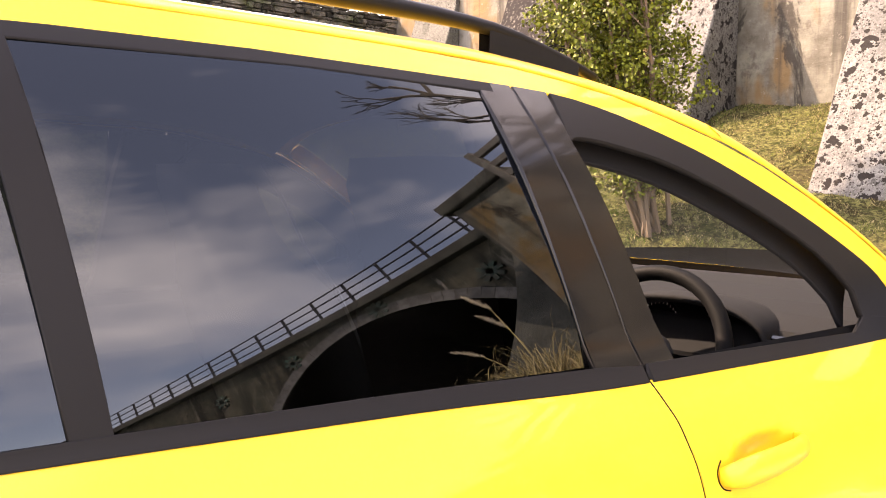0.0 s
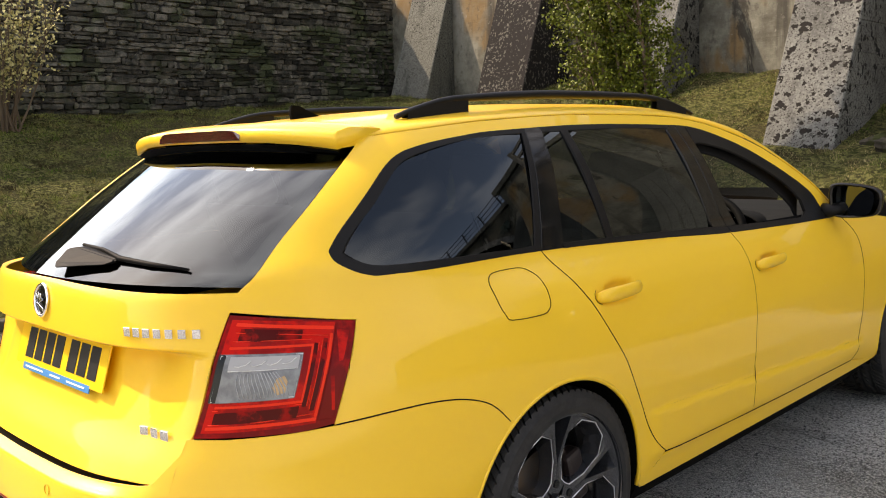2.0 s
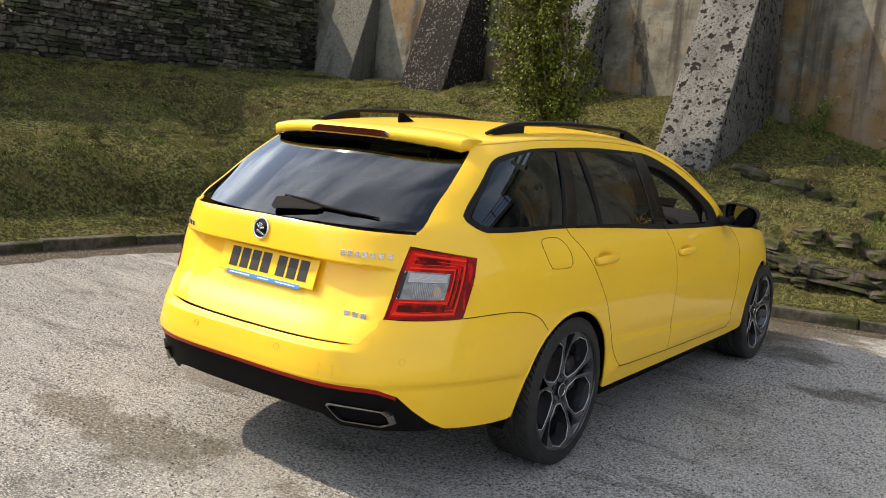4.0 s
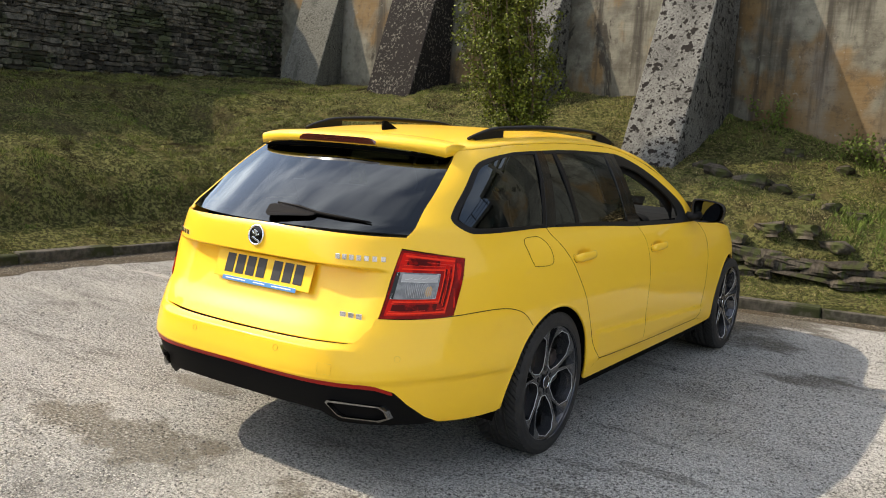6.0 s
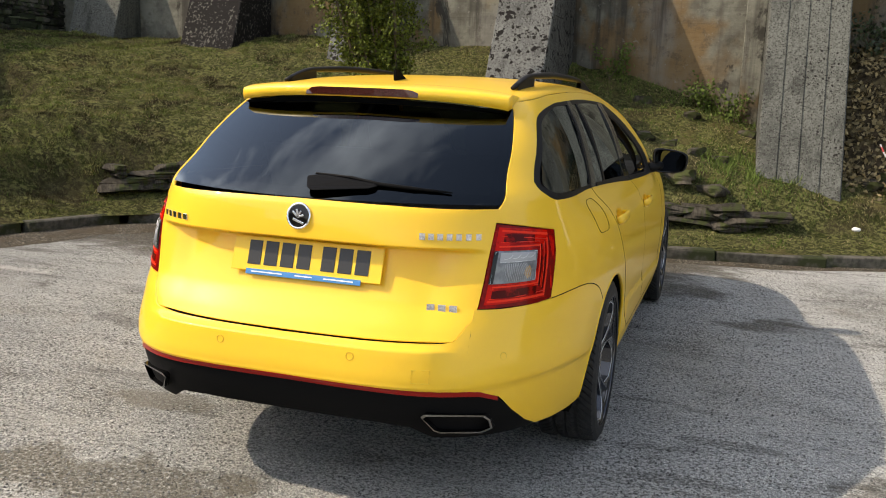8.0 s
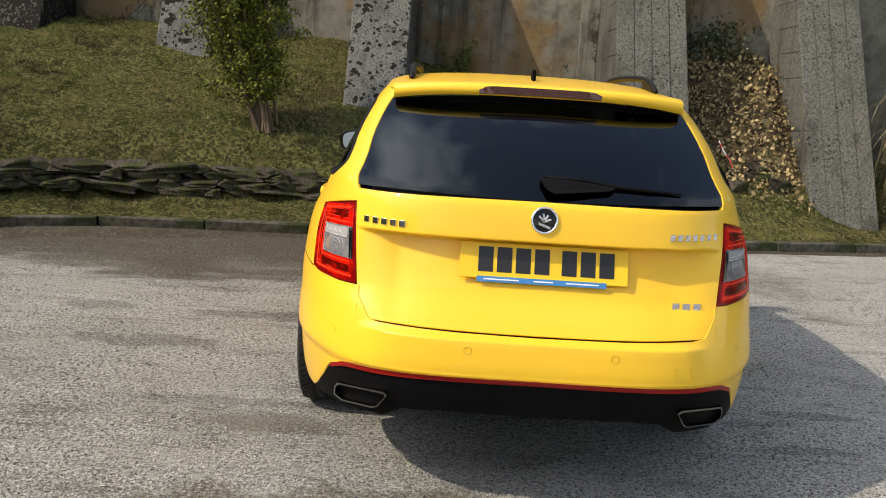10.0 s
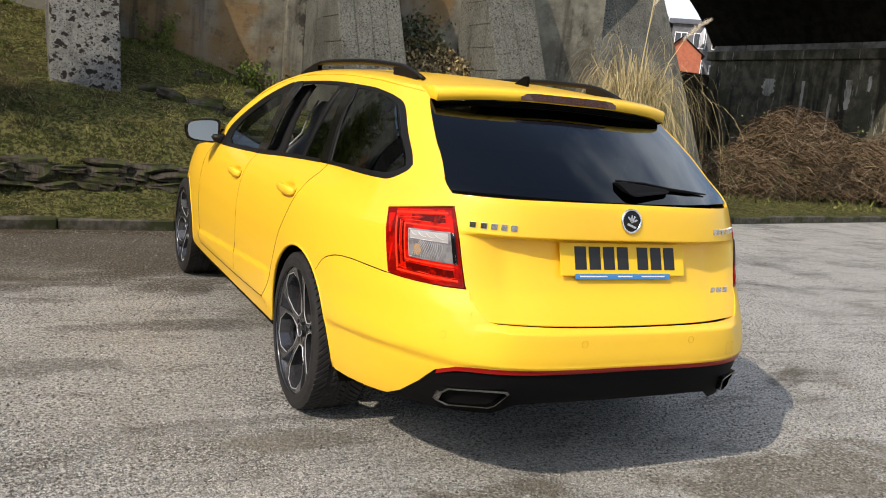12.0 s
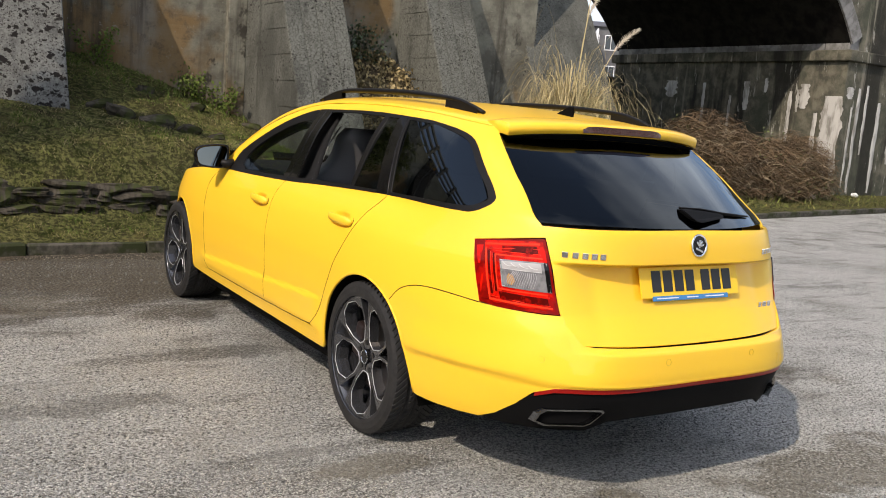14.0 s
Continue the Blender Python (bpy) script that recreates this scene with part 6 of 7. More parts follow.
# ---- wheels ----
def wheel(x, y, s):
    root = new("wheel")
    root.parent = car
    root.location = (x, y, HUB_Z)
    # local: axle along x, outside is +x times s
    bm = bmesh.new()
    nseg, half = 432, .1125
    cross = [(-half * s, .255), (-half * s * 1.02, .270), (-half * s * .99, .294), (-half * s * .92, .309)]
    tread = [(-half + 2 * half * k / 22) * .90 for k in range(23)]
    cross += [(s * t, None) for t in tread]
    cross += [(half * s * .92, .309), (half * s * .99, .294), (half * s * 1.02, .270), (half * s, .255)]
    rings = []
    for i in range(nseg):
        a = i / nseg * math.tau
        ring = []
        for x_, r in cross:
            if r is None:
                u = abs(x_) / half
                r = .3185 - .006 * u**4
                turn = a + u * 2.6 / 54 * math.tau
                if (i % 6 == 0 and u > .12) or abs(u - .36) < .05 or u < .05:
                    r -= .008
                ring.append(bm.verts.new((x_, r * math.cos(turn), r * math.sin(turn))))
            else:
                turn = a + 2.4 / 54 * math.tau
                ring.append(bm.verts.new((x_, r * math.cos(turn), r * math.sin(turn))))
        rings.append(ring)
    for i in range(nseg):
        a, b = rings[i], rings[(i + 1) % nseg]
        for k in range(len(cross) - 1):
            bm.faces.new((a[k], a[k + 1], b[k + 1], b[k]))
    bmesh.ops.recalc_face_normals(bm, faces=bm.faces)
    part("tyre", bm, RUBBER, root)
    rim = new("rim")
    rim.parent = root
    rim.scale = (1, 1.075, 1.075)
    bm = bmesh.new()
    prof = [(half * s, .240), (half * s * .96, .246), (half * s * .90, .236), (half * s * .80, .226), (-half * s * .6, .215), (-half * s, .235)]
    rr = [[bm.verts.new((x_, r * math.cos(k * math.tau / 60), r * math.sin(k * math.tau / 60))) for x_, r in prof] for k in range(60)]
    for k in range(60):
        a, b = rr[k], rr[(k + 1) % 60]
        for j in range(len(prof) - 1):
            bm.faces.new((a[j], a[j + 1], b[j + 1], b[j]))
    bmesh.ops.recalc_face_normals(bm, faces=bm.faces)
    part("barrel", bm, ALLOY_DARK, rim, smooth=True)

    def dish(r):
        return s * (half * .62 + .030 * (r / .23) ** 2)

    hole = [(.060, .0), (.063, .020), (.106, .058), (.166, .080), (.212, .054), (.227, .0)]
    for q in range(5):
        mid = radians(90 + 72 * q)
        # Y-shaped spoke from hub to rim
        hr = lambda rho, tau, ang: (rho * math.cos(ang) - tau * math.sin(ang), rho * math.sin(ang) + tau * math.cos(ang))
        inner = [(.018, 0), (.066, 0), (.115, .0012), (.170, .017), (.216, .030), (.238, .034)]
        bm = bmesh.new()
        for w in (-1, 1):
            edge_a = [hr(r, w * t * -1, mid + w * radians(36)) for r, t in hole]
            edge_b = [hr(r, w * t, mid) for r, t in inner]
            va = [bm.verts.new((dish(math.hypot(*p)), *p)) for p in edge_a]
            vm = [bm.verts.new((dish(math.hypot(*p)) + s * .0015, *p)) for p in [((a[0] + b[0]) / 2, (a[1] + b[1]) / 2) for a, b in zip(edge_a, edge_b)]]
            vb = [bm.verts.new((dish(math.hypot(*p)) + s * .001, *p)) for p in edge_b]
            for k in range(5):
                bm.faces.new((va[k], va[k + 1], vm[k + 1], vm[k])[::w])
                bm.faces.new((vm[k], vm[k + 1], vb[k + 1], vb[k])[::w])
        bmesh.ops.remove_doubles(bm, verts=bm.verts, dist=.0006)
        bmesh.ops.recalc_face_normals(bm, faces=bm.faces)
        rim_edges = [e for e in bm.edges if e.is_boundary]
        ext = bmesh.ops.extrude_edge_only(bm, edges=rim_edges)
        for v in ext["geom"]:
            if isinstance(v, bmesh.types.BMVert):
                v.co = Vector((v.co.x - s * .055, v.co.y * .95, v.co.z * .95))
        part("spoke", bm, ALLOY_DARK, rim)
        bm = bmesh.new()
        ring = [(r, t) for r, t in hole] + [(r, -t) for r, t in hole[-2:0:-1]]
        tube_bm(bm, [(dish(r) + s * .001, *hr(r, t, mid + radians(36))) for r, t in ring], .0016, 5, closed=True)
        part("machined_edge", bm, ALLOY_CUT, rim)
        bm = bmesh.new()
        a = mid
        bmesh.ops.create_cone(bm, cap_ends=True, segments=10, radius1=.010, radius2=.010, depth=.012,
                              matrix=Matrix.Translation((dish(.05) - s * .001, *hr(.056, 0, a))) @ pose(0, 0, 0, 0, 90, 0))
        part("wheel_bolt", bm, BLACK_GLOSS, rim)
    bm = bmesh.new()
    ring_prof = [(.226, -.004), (.229, .002), (.240, .004), (.243, -.004)]
    ra = [[bm.verts.new((dish(.23) + s * o, r * math.cos(k * math.tau / 60), r * math.sin(k * math.tau / 60))) for r, o in ring_prof] for k in range(60)]
    for k in range(60):
        for jj in range(3):
            bm.faces.new((ra[k][jj], ra[k][jj + 1], ra[(k + 1) % 60][jj + 1], ra[(k + 1) % 60][jj]))
    bmesh.ops.recalc_face_normals(bm, faces=bm.faces)
    part("outer_lip", bm, ALLOY_DARK, rim, smooth=True)
    bm = bmesh.new()
    bmesh.ops.create_cone(bm, cap_ends=True, segments=28, radius1=.030, radius2=.027, depth=.012, matrix=Matrix.Translation((dish(0) + s * .006, 0, 0)) @ pose(0, 0, 0, 0, 90 * s, 0))
    cap = part("centre_cap", bm, BLACK_GLOSS, rim)
    bm = bmesh.new()
    tube_bm(bm, [(dish(0) + s * .0125, .026 * math.cos(k * math.tau / 24), .026 * math.sin(k * math.tau / 24)) for k in range(24)], .002, 5, closed=True)
    part("cap_ring", bm, CHROME, cap)
    bm = bmesh.new()
    bmesh.ops.create_cone(bm, cap_ends=True, segments=40, radius1=.150, radius2=.150, depth=.02, matrix=Matrix.Translation((s * .02, 0, 0)) @ pose(0, 0, 0, 0, 90, 0))
    part("brake_disc", bm, DISC_STEEL, root)
    bm = bmesh.new()
    box_bm(bm, (.05, .07, .15), (s * .03, .125, .04), (15, 0, 0), bevel=.012)
    part("brake_caliper", bm, CALIPER_RED, root)


for s in (1, -1):
    for y in (0.0, 2.68):
        wheel(s * .742, y, s)

# ---- kerb stones, rocks, plants ----
def along(line, step, start=0.0):
    """Places and headings at even steps along a line."""
    out, left = [], start
    for (ax, ay), (bx, by) in zip(line, line[1:]):
        n = math.hypot(bx - ax, by - ay)
        while left <= n:
            out.append((ax + (bx - ax) * left / n, ay + (by - ay) * left / n, math.atan2(by - ay, bx - ax)))
            left += step
        left -= n
    return out


rng = random.Random(4)
kerb = tagged(new("kerb"), "weathered concrete kerb between asphalt and grass bank", "kerb", kind="structure")
kerb_meshes = []
for v in range(4):
    bm = bmesh.new()
    box_bm(bm, (.905, .13, .26), (0, .065, -.03), bevel=.014)
    for q in bm.verts:
        q.co += Vector((rng.uniform(-.003, .003), rng.uniform(-.004, .004), rng.uniform(-.004, .004)))
    me = bpy.data.meshes.new("kerb_stone")
    bm.to_mesh(me)
    bm.free()
    me.materials.append(KERB_STONE)
    kerb_meshes.append(me)
for x, y, a in along([(-4.62, -12.0)] + KERB[1:-1] + [(30, 10.6)], .915, .45):
    ob = new("kerb_stone", rng.choice(kerb_meshes))
    ob.parent = kerb
    ob.matrix_local = Matrix.Translation((x, y, rng.uniform(-.006, .006))) @ pose(0, 0, 0, 0, 0, math.degrees(a) + rng.uniform(-.5, .5))


def rock_mesh(name, size, seed, rough=.5):
    """A split stone: a rounded block cut by a few flat breaks, with layered sides."""
    r = random.Random(seed)
    bm = bmesh.new()
    bmesh.ops.create_cube(bm, size=1.0)
    bmesh.ops.subdivide_edges(bm, edges=bm.edges, cuts=4, use_grid_fill=True)
    cuts = [(Vector((r.uniform(-1, 1), r.uniform(-1, 1), r.uniform(-.5, .5))).normalized(), r.uniform(.34, .5)) for _ in range(7)]
    for v in bm.verts:
        p = v.co.copy()
        for n, d in cuts:
            over = p.dot(n) - d
            if over > 0:
                p -= n * over
        layer = .05 * noise.noise(Vector((seed, math.floor(p.z * 4.0), 0)) * 3.7) if max(abs(p.x), abs(p.y)) > .3 else 0
        q = p * (1 + layer) + Vector((noise.noise(p * 2.2 + Vector((seed, 0, 0))), noise.noise(p * 2.2 + Vector((0, seed, 0))), .6 * noise.noise(p * 2.6 + Vector((0, 0, seed))))) * .16 * rough * 2
        q += Vector((r.uniform(-1, 1), r.uniform(-1, 1), r.uniform(-1, 1))) * .014
        v.co = Vector((q.x * size[0], q.y * size[1], q.z * size[2]))
    me = bpy.data.meshes.new(name)
    bm.to_mesh(me)
    bm.free()
    me.materials.append(SLAB_STONE)
    return me


edging = tagged(new("dry_stone_edging"), "low dry-stone edging of dark flat slabs in the grass", "stone edging", kind="structure")
slab_meshes = [rock_mesh("slab", (1.0, .30, .088), 10 + k, .30) for k in range(12)]
EDGE_LINE = [(-4.75, 3.75), (-4.1, 4.40), (-3.3, 4.68), (-2.2, 4.85), (-1.33, 5.02), (.63, 5.10), (1.6, 5.25)]
edge_steps = along(EDGE_LINE, .01)
for lay in range(4):
    k = rng.randint(0, 20)
    while k < len(edge_steps) - 30:
        big = lay == 1 and rng.random() < .28
        long = rng.choice((30, 36, 42)) if big else rng.choice((14, 18, 22, 28, 34, 44))
        x, y, a = edge_steps[min(k + long // 2, len(edge_steps) - 1)]
        k += long + rng.randint(-2, 2)
        if lay == 3 and rng.random() < .45:
            continue
        ob = new("slab", rng.choice(slab_meshes))
        ob.parent = edging
        z = .095 + (.205 + lay * .060) * bank_share(x) + .018 * noise.noise(Vector((x * 2, y * 2, 7))) + (.03 if big else 0)
        back = lay * .030 - .055 + rng.uniform(-.03, .03)
        ob.matrix_local = (Matrix.Translation((x - math.sin(a) * back, y + math.cos(a) * back, z)) @ pose(0, 0, 0, rng.uniform(-5, 10), rng.uniform(-6, 6), math.degrees(a) + rng.uniform(-8, 8))
                           @ Matrix.Diagonal((long / 84, rng.uniform(.9, 1.2), 1.75 if big else rng.uniform(.65, 1.1), 1)))

rock_group = "loose rocks on the bank"
big_rocks = [rock_mesh("loose_rock", (.36, .26, .15), 40 + k, .45) for k in range(6)]
for x, y, sc in ((-.62, 6.55, .75), (-.38, 6.42, .9), (-.08, 6.42, 1.0), (.12, 6.5, .5), (.31, 6.37, .85), (.55, 6.3, .55), (.72, 7.55, .8), (.1, 7.6, .6), (.85, 6.1, .7), (1.1, 6.05, .5),
                 (.46, 5.34, .8), (.75, 5.4, .9), (1.1, 5.35, .8), (.2, 5.2, .7), (1.3, 5.15, .6), (2.55, 6.15, .8), (2.8, 6.05, .9), (3.05, 6.2, .75), (3.3, 6.1, .8), (2.65, 6.35, .7), (3.15, 6.4, .8), (2.9, 6.35, .6),
                 (5.0, 5.9, .35), (1.35, 7.4, .7)):
    ob = new("loose_rock", rng.choice(big_rocks))
    z = bank_height(x, y)
    ob.matrix_world = Matrix.Translation((x, y, z + .022 * sc)) @ pose(0, 0, 0, rng.uniform(-10, 10), rng.uniform(-10, 10), rng.uniform(-40, 40)) @ Matrix.Diagonal((sc, sc, sc, 1))
    tagged(ob, "flat grey-brown rock lying loose in the grass", "rock", group=rock_group)

# dirt and leaf litter washed against the kerb


def dirt_material():
    k = Mixer("wet_leaf_dirt", 0.9)
    d, r_, g_ = k.cells(95.0)
    c = k.mix(k.step(r_, 0.1, 0.9), (0.035, 0.029, 0.020), (0.16, 0.135, 0.095))
    c = k.mix(k.step(g_, 0.86, 0.9), c, (0.36, 0.32, 0.24))
    c = k.mix(k.step(d, 0.45, 0.65), c, (0.03, 0.025, 0.018))
    c = k.mix(k.step(k.noise(3.5, 5.0), 0.45, 0.62, 0.0, 0.7), c, (0.06, 0.043, 0.024))
    k.relief(k.step(d, 0.0, 0.75, 1.0, 0.0), 0.9, 0.008)
    return k.done(c)


DIRT = dirt_material()
verts, faces = [], []
for k, (x, y, a) in enumerate(along([(-4.62, -8.0)] + KERB[1:12], .06)):
    w = (.14 + .55 * max(0, .45 + noise.noise(Vector((x * .6, y * .6, 2)))) + .07 * noise.noise(Vector((x * 4, y * 4, 9)))) * (1 if x < .5 else .3)
    nx_, ny_ = math.sin(a), -math.cos(a)
    verts += [(x - nx_ * .01, y - ny_ * .01, .014), (x + nx_ * w * .5, y + ny_ * w * .5, .010), (x + nx_ * w, y + ny_ * w, .0015)]
    if k:
        i = 3 * k
        faces += [(i - 3, i - 2, i + 1, i), (i - 2, i - 1, i + 2, i + 1)]
tagged(mesh_part("gutter_dirt", verts, faces, DIRT), "dark damp dirt and leaf litter along the kerb", "dirt", kind="stuff")

# grass blades
GRASS = material("short_grass_blades", (0.130, 0.148, 0.040), rough=0.9, spec=0.1, island=0.7, color2=(0.19, 0.165, 0.066), scale=7.0, low=0.50, high=0.62, color3=(0.055, 0.045, 0.022), scale3=1.7, low3=0.48, high3=0.58)


def blades(name, count, area, mat, tall, wide, label, seed, keep, lean=.5):
    r = np.random.RandomState(seed)
    verts, faces = [], []
    tries = 0
    while len(faces) < count and tries < count * 4:
        tries += 1
        x, y = r.uniform(area[0], area[1]), r.uniform(area[2], area[3])
        if not keep(x, y, r):
            continue
        z = bank_height(x, y)
        clump = min(max(.55 + 1.5 * noise.noise(Vector((x * 8, y * 8, 1))), .1), 1.6)
        a, h, w = r.uniform(0, math.tau), tall * clump * r.uniform(.5, 1.3), wide * r.uniform(.6, 1.3)
        dx, dy = math.cos(a) * w, math.sin(a) * w
        lx, ly = r.uniform(-lean, lean) * h, r.uniform(-lean, lean) * h
        i = len(verts)
        verts += [(x - dx, y - dy, z - .01), (x + dx, y + dy, z - .01), (x + lx, y + ly, z + h)]
        faces.append((i, i + 1, i + 2))
    return tagged(mesh_part(name, verts, faces, mat), label, "grass", kind="stuff")


near_bank = lambda x, y, r: kerb_distance(x, y) > .16 and y < wall_y(x) and r.rand() < .25 + .75 * (noise.noise(Vector((x * .9, y * .9, 5))) > -.15)
blades("grass", 190000, (-6.5, 7.5, 2.0, 8.8), GRASS, .028, .0033, "short mossy grass on the bank", 3, near_bank, 1.1)
blades("grass", 170000, (-9.8, -4.5, -4.0, 8.8), GRASS, .036, .0052, "short mossy grass on the bank by the rubble wall", 4, near_bank, 1.2)
LUSH = material("lush_green_grass", (0.085, 0.125, 0.016), rough=0.85, island=0.35)
patch = lambda cx, cy, rr: (lambda x, y, r: math.hypot(x - cx, y - cy) < rr * r.rand() ** .5 and kerb_distance(x, y) > .16)
blades("grass_tuft", 2500, (.9, 2.1, 5.1, 6.6), LUSH, .075, .007, "lush green grass at the buttress foot", 5, patch(1.35, 5.9, .75), .8)
blades("grass_tuft", 2200, (-1.0, 1.5, 7.0, 8.3), LUSH, .06, .007, "green weeds along the wall foot", 6, lambda x, y, r: y > wall_y(x) - .9 * r.rand() - .1 and y < wall_y(x), .8)
blades("grass_tuft", 1500, (8, 19, 7.5, 10.5), GRASS, .11, .014, "rank grass by the bridge", 8, lambda x, y, r: kerb_distance(x, y) > .2, .8)
MOSS = material("bright_moss_tufts", (0.075, 0.120, 0.020), rough=0.9, spec=0.1, island=0.5)
mossy = lambda x, y, r: kerb_distance(x, y) > .16 and y < wall_y(x) and noise.noise(Vector((x * 1.6, y * 1.6, 11))) > .12 + .2 * r.rand()
blades("moss_tufts", 36000, (-9.6, 7.0, 1.0, 8.4), MOSS, .034, .0060, "bright green moss and grass tufts scattered over the bank", 15, mossy, 1.0)
STRAW = material("dead_straw_litter", (0.36, 0.30, 0.155), rough=0.95, island=0.4)
blades("straw_litter", 42000, (-6.5, 6, 4.3, 8.6), STRAW, .026, .0038, "dry straw and dead leaves on the bank", 9, near_bank, 1.6)

# shrub
BARK = material("brown_stems", (0.12, 0.085, 0.055), rough=0.9, bump=0.4, bump_scale=80.0)
LEAF = material("yellow_green_leaves", (0.092, 0.112, 0.011), rough=0.6, spec=0.25, island=0.7)


def leaf_cloud(r, centres, count, size, spread):
    verts, faces = [], []
    for _ in range(count):
        cx, cy, cz = centres[r.randint(len(centres))]
        p = np.array([cx, cy, cz]) + r.normal(0, spread, 3)
        a = r.normal(0, 1, 3)
        a /= np.linalg.norm(a)
        b = np.cross(a, r.normal(0, 1, 3))
        b /= np.linalg.norm(b) + 1e-9
        l, w = size * r.uniform(.6, 1.3), size * r.uniform(.28, .5)
        i = len(verts)
        verts += [tuple(p), tuple(p + a * l * .5 + b * w), tuple(p + a * l), tuple(p + a * l * .5 - b * w)]
        faces.append((i, i + 1, i + 2, i + 3))
    return verts, faces


def shrub(name, at, height, stems, leaf_mat, leaves, leaf_size, seed, label, lean=.22, spread=.1, bottom=.12, thick=.016, drift=(0, 0), twig=.09):
    r = np.random.RandomState(seed)
    root = tagged(new(name), label, "shrub")
    root.location = at
    bm = bmesh.new()
    centres = []
    for k in range(stems):
        a = r.uniform(0, math.tau)
        out = r.uniform(.2, 1.0) * lean * height
        base = Vector((r.normal(0, .06), r.normal(0, .06), -.05))
        tip = base + Vector((math.cos(a) * out, math.sin(a) * out, height * r.uniform(.75, 1.05))) + Vector((drift[0], drift[1], 0))
        bend = Vector((r.normal(0, .06), r.normal(0, .06), 0)) * height * .5
        pts = [base + (tip - base) * t + bend * math.sin(t * math.pi) for t in (0, .2, .4, .6, .8, 1.0)]
        tube_bm(bm, pts, [thick * (1 - .8 * t) for t in (0, .2, .4, .6, .8, 1.0)], 5)
        for t in np.arange(bottom, 1.0, .055):
            p = base + (tip - base) * float(t) + bend * math.sin(float(t) * math.pi)
            centres.append(tuple(p))
            if r.rand() < .6:
                tw = Vector((r.normal(0, 1), r.normal(0, 1), r.uniform(.2, 1))).normalized() * height * twig * r.uniform(.6, 1.5)
                tube_bm(bm, [p, p + tw], [thick * .3, thick * .12], 3)
                centres += [tuple(p + tw * q) for q in ((.55, .8, 1.0) if twig > .1 else (1.0,))]
    ob = part("stem", bm, BARK, root)
    ob["kind"] = "stuff"
    v, f = leaf_cloud(r, centres, leaves, leaf_size, spread)
    ob = mesh_part("foliage", v, f, leaf_mat, root)
    ob["kind"] = "stuff"
    return root


shrub("leafy_shrub", (-2.25, 5.40, bank_height(-2.25, 5.40)), 2.9, 26, LEAF, 42000, .034, 11, "tall multi-stemmed shrub with fresh yellow-green leaves", .13, .042, .14, .020, (-.55, -.12), .115)
verts, faces = [], []
for i in range(31):
    for j in range(25):
        x, y = 2.2 + 1.5 * i / 30, 5.95 + 2.0 * j / 24
        t = j / 24
        h = 1.15 * smoothstep(.05, .85, t) * (1 - .25 * abs(i / 15 - 1) ** 2) + .10 * noise.noise(Vector((x * 4, y * 4, 2))) * min(1, 6 * t) + .05 * noise.noise(Vector((x * 11, y * 11, 5))) * min(1, 6 * t)
        verts.append((x, y, bank_height(x, y) - .04 + max(h, 0)))
        if i and j:
            faces.append(((i - 1) * 25 + j - 1, i * 25 + j - 1, i * 25 + j, (i - 1) * 25 + j))
mound_at = list(verts)
SOIL = material("brown_crumbly_soil", (0.085, 0.062, 0.036), rough=1.0, spec=0.1, color2=(0.04, 0.032, 0.02), scale=14.0, color3=(0.15, 0.12, 0.06), scale3=5.0, bump=1.0, bump_scale=30.0, dist=0.03)
tagged(mesh_part("soil_heap", verts, faces, SOIL, smooth=True), "heap of brown soil and rubble between two buttresses", "soil", kind="structure")
DRY_LEAF = material("dry_cream_leaves", (0.26, 0.20, 0.095), rough=0.8, island=0.6)
r = np.random.RandomState(12)
v, f = leaf_cloud(r, [p for p in mound_at if 2.25 < p[0] < 3.65], 6500, .055, .045)
tagged(mesh_part("dead_leaves", v, f, DRY_LEAF), "cream and brown dead leaves strewn over the soil heap", "leaves", kind="stuff")
shrub("ivy_clump", (2.9, 7.75, bank_height(2.9, 7.75) + .5), 1.05, 22, material("dark_ivy", (0.035, 0.055, 0.018), rough=0.4, island=0.4), 3000, .05, 13, "dark ivy climbing over the soil heap at the wall", .5, .08, .05, .010)
shrub("pale_shrub", (-8.9, 2.15, bank_height(-8.9, 2.15)), 1.7, 26, material("pale_yellow_buds", (0.42, 0.38, 0.16), rough=0.8, island=0.4), 2600, .045, 14, "pale budding shrub beside the rubble wall", .5, .06, .35, .014)
for k, (x, y) in enumerate(((.85, 8.0), (1.15, 7.95), (-.3, 8.15), (5.2, 7.3))):
    shrub("wall_weed", (x, y, bank_height(x, y)), .4, 8, LUSH, 500, .04, 30 + k, "green weed growing at the wall foot", .7, .04, .1, .006)

# pampas grass
PAMPAS = material("straw_pampas_leaves", (0.37, 0.30, 0.15), rough=0.75, island=0.55)
PAMPAS_BROWN = material("brown_pampas_leaves", (0.15, 0.095, 0.04), rough=0.8, island=0.45)
PAMPAS_GREEN = material("green_pampas_leaves", (0.115, 0.135, 0.038), rough=0.75, island=0.4)
PLUME = material("silvery_plume", (0.60, 0.53, 0.42), rough=0.9)


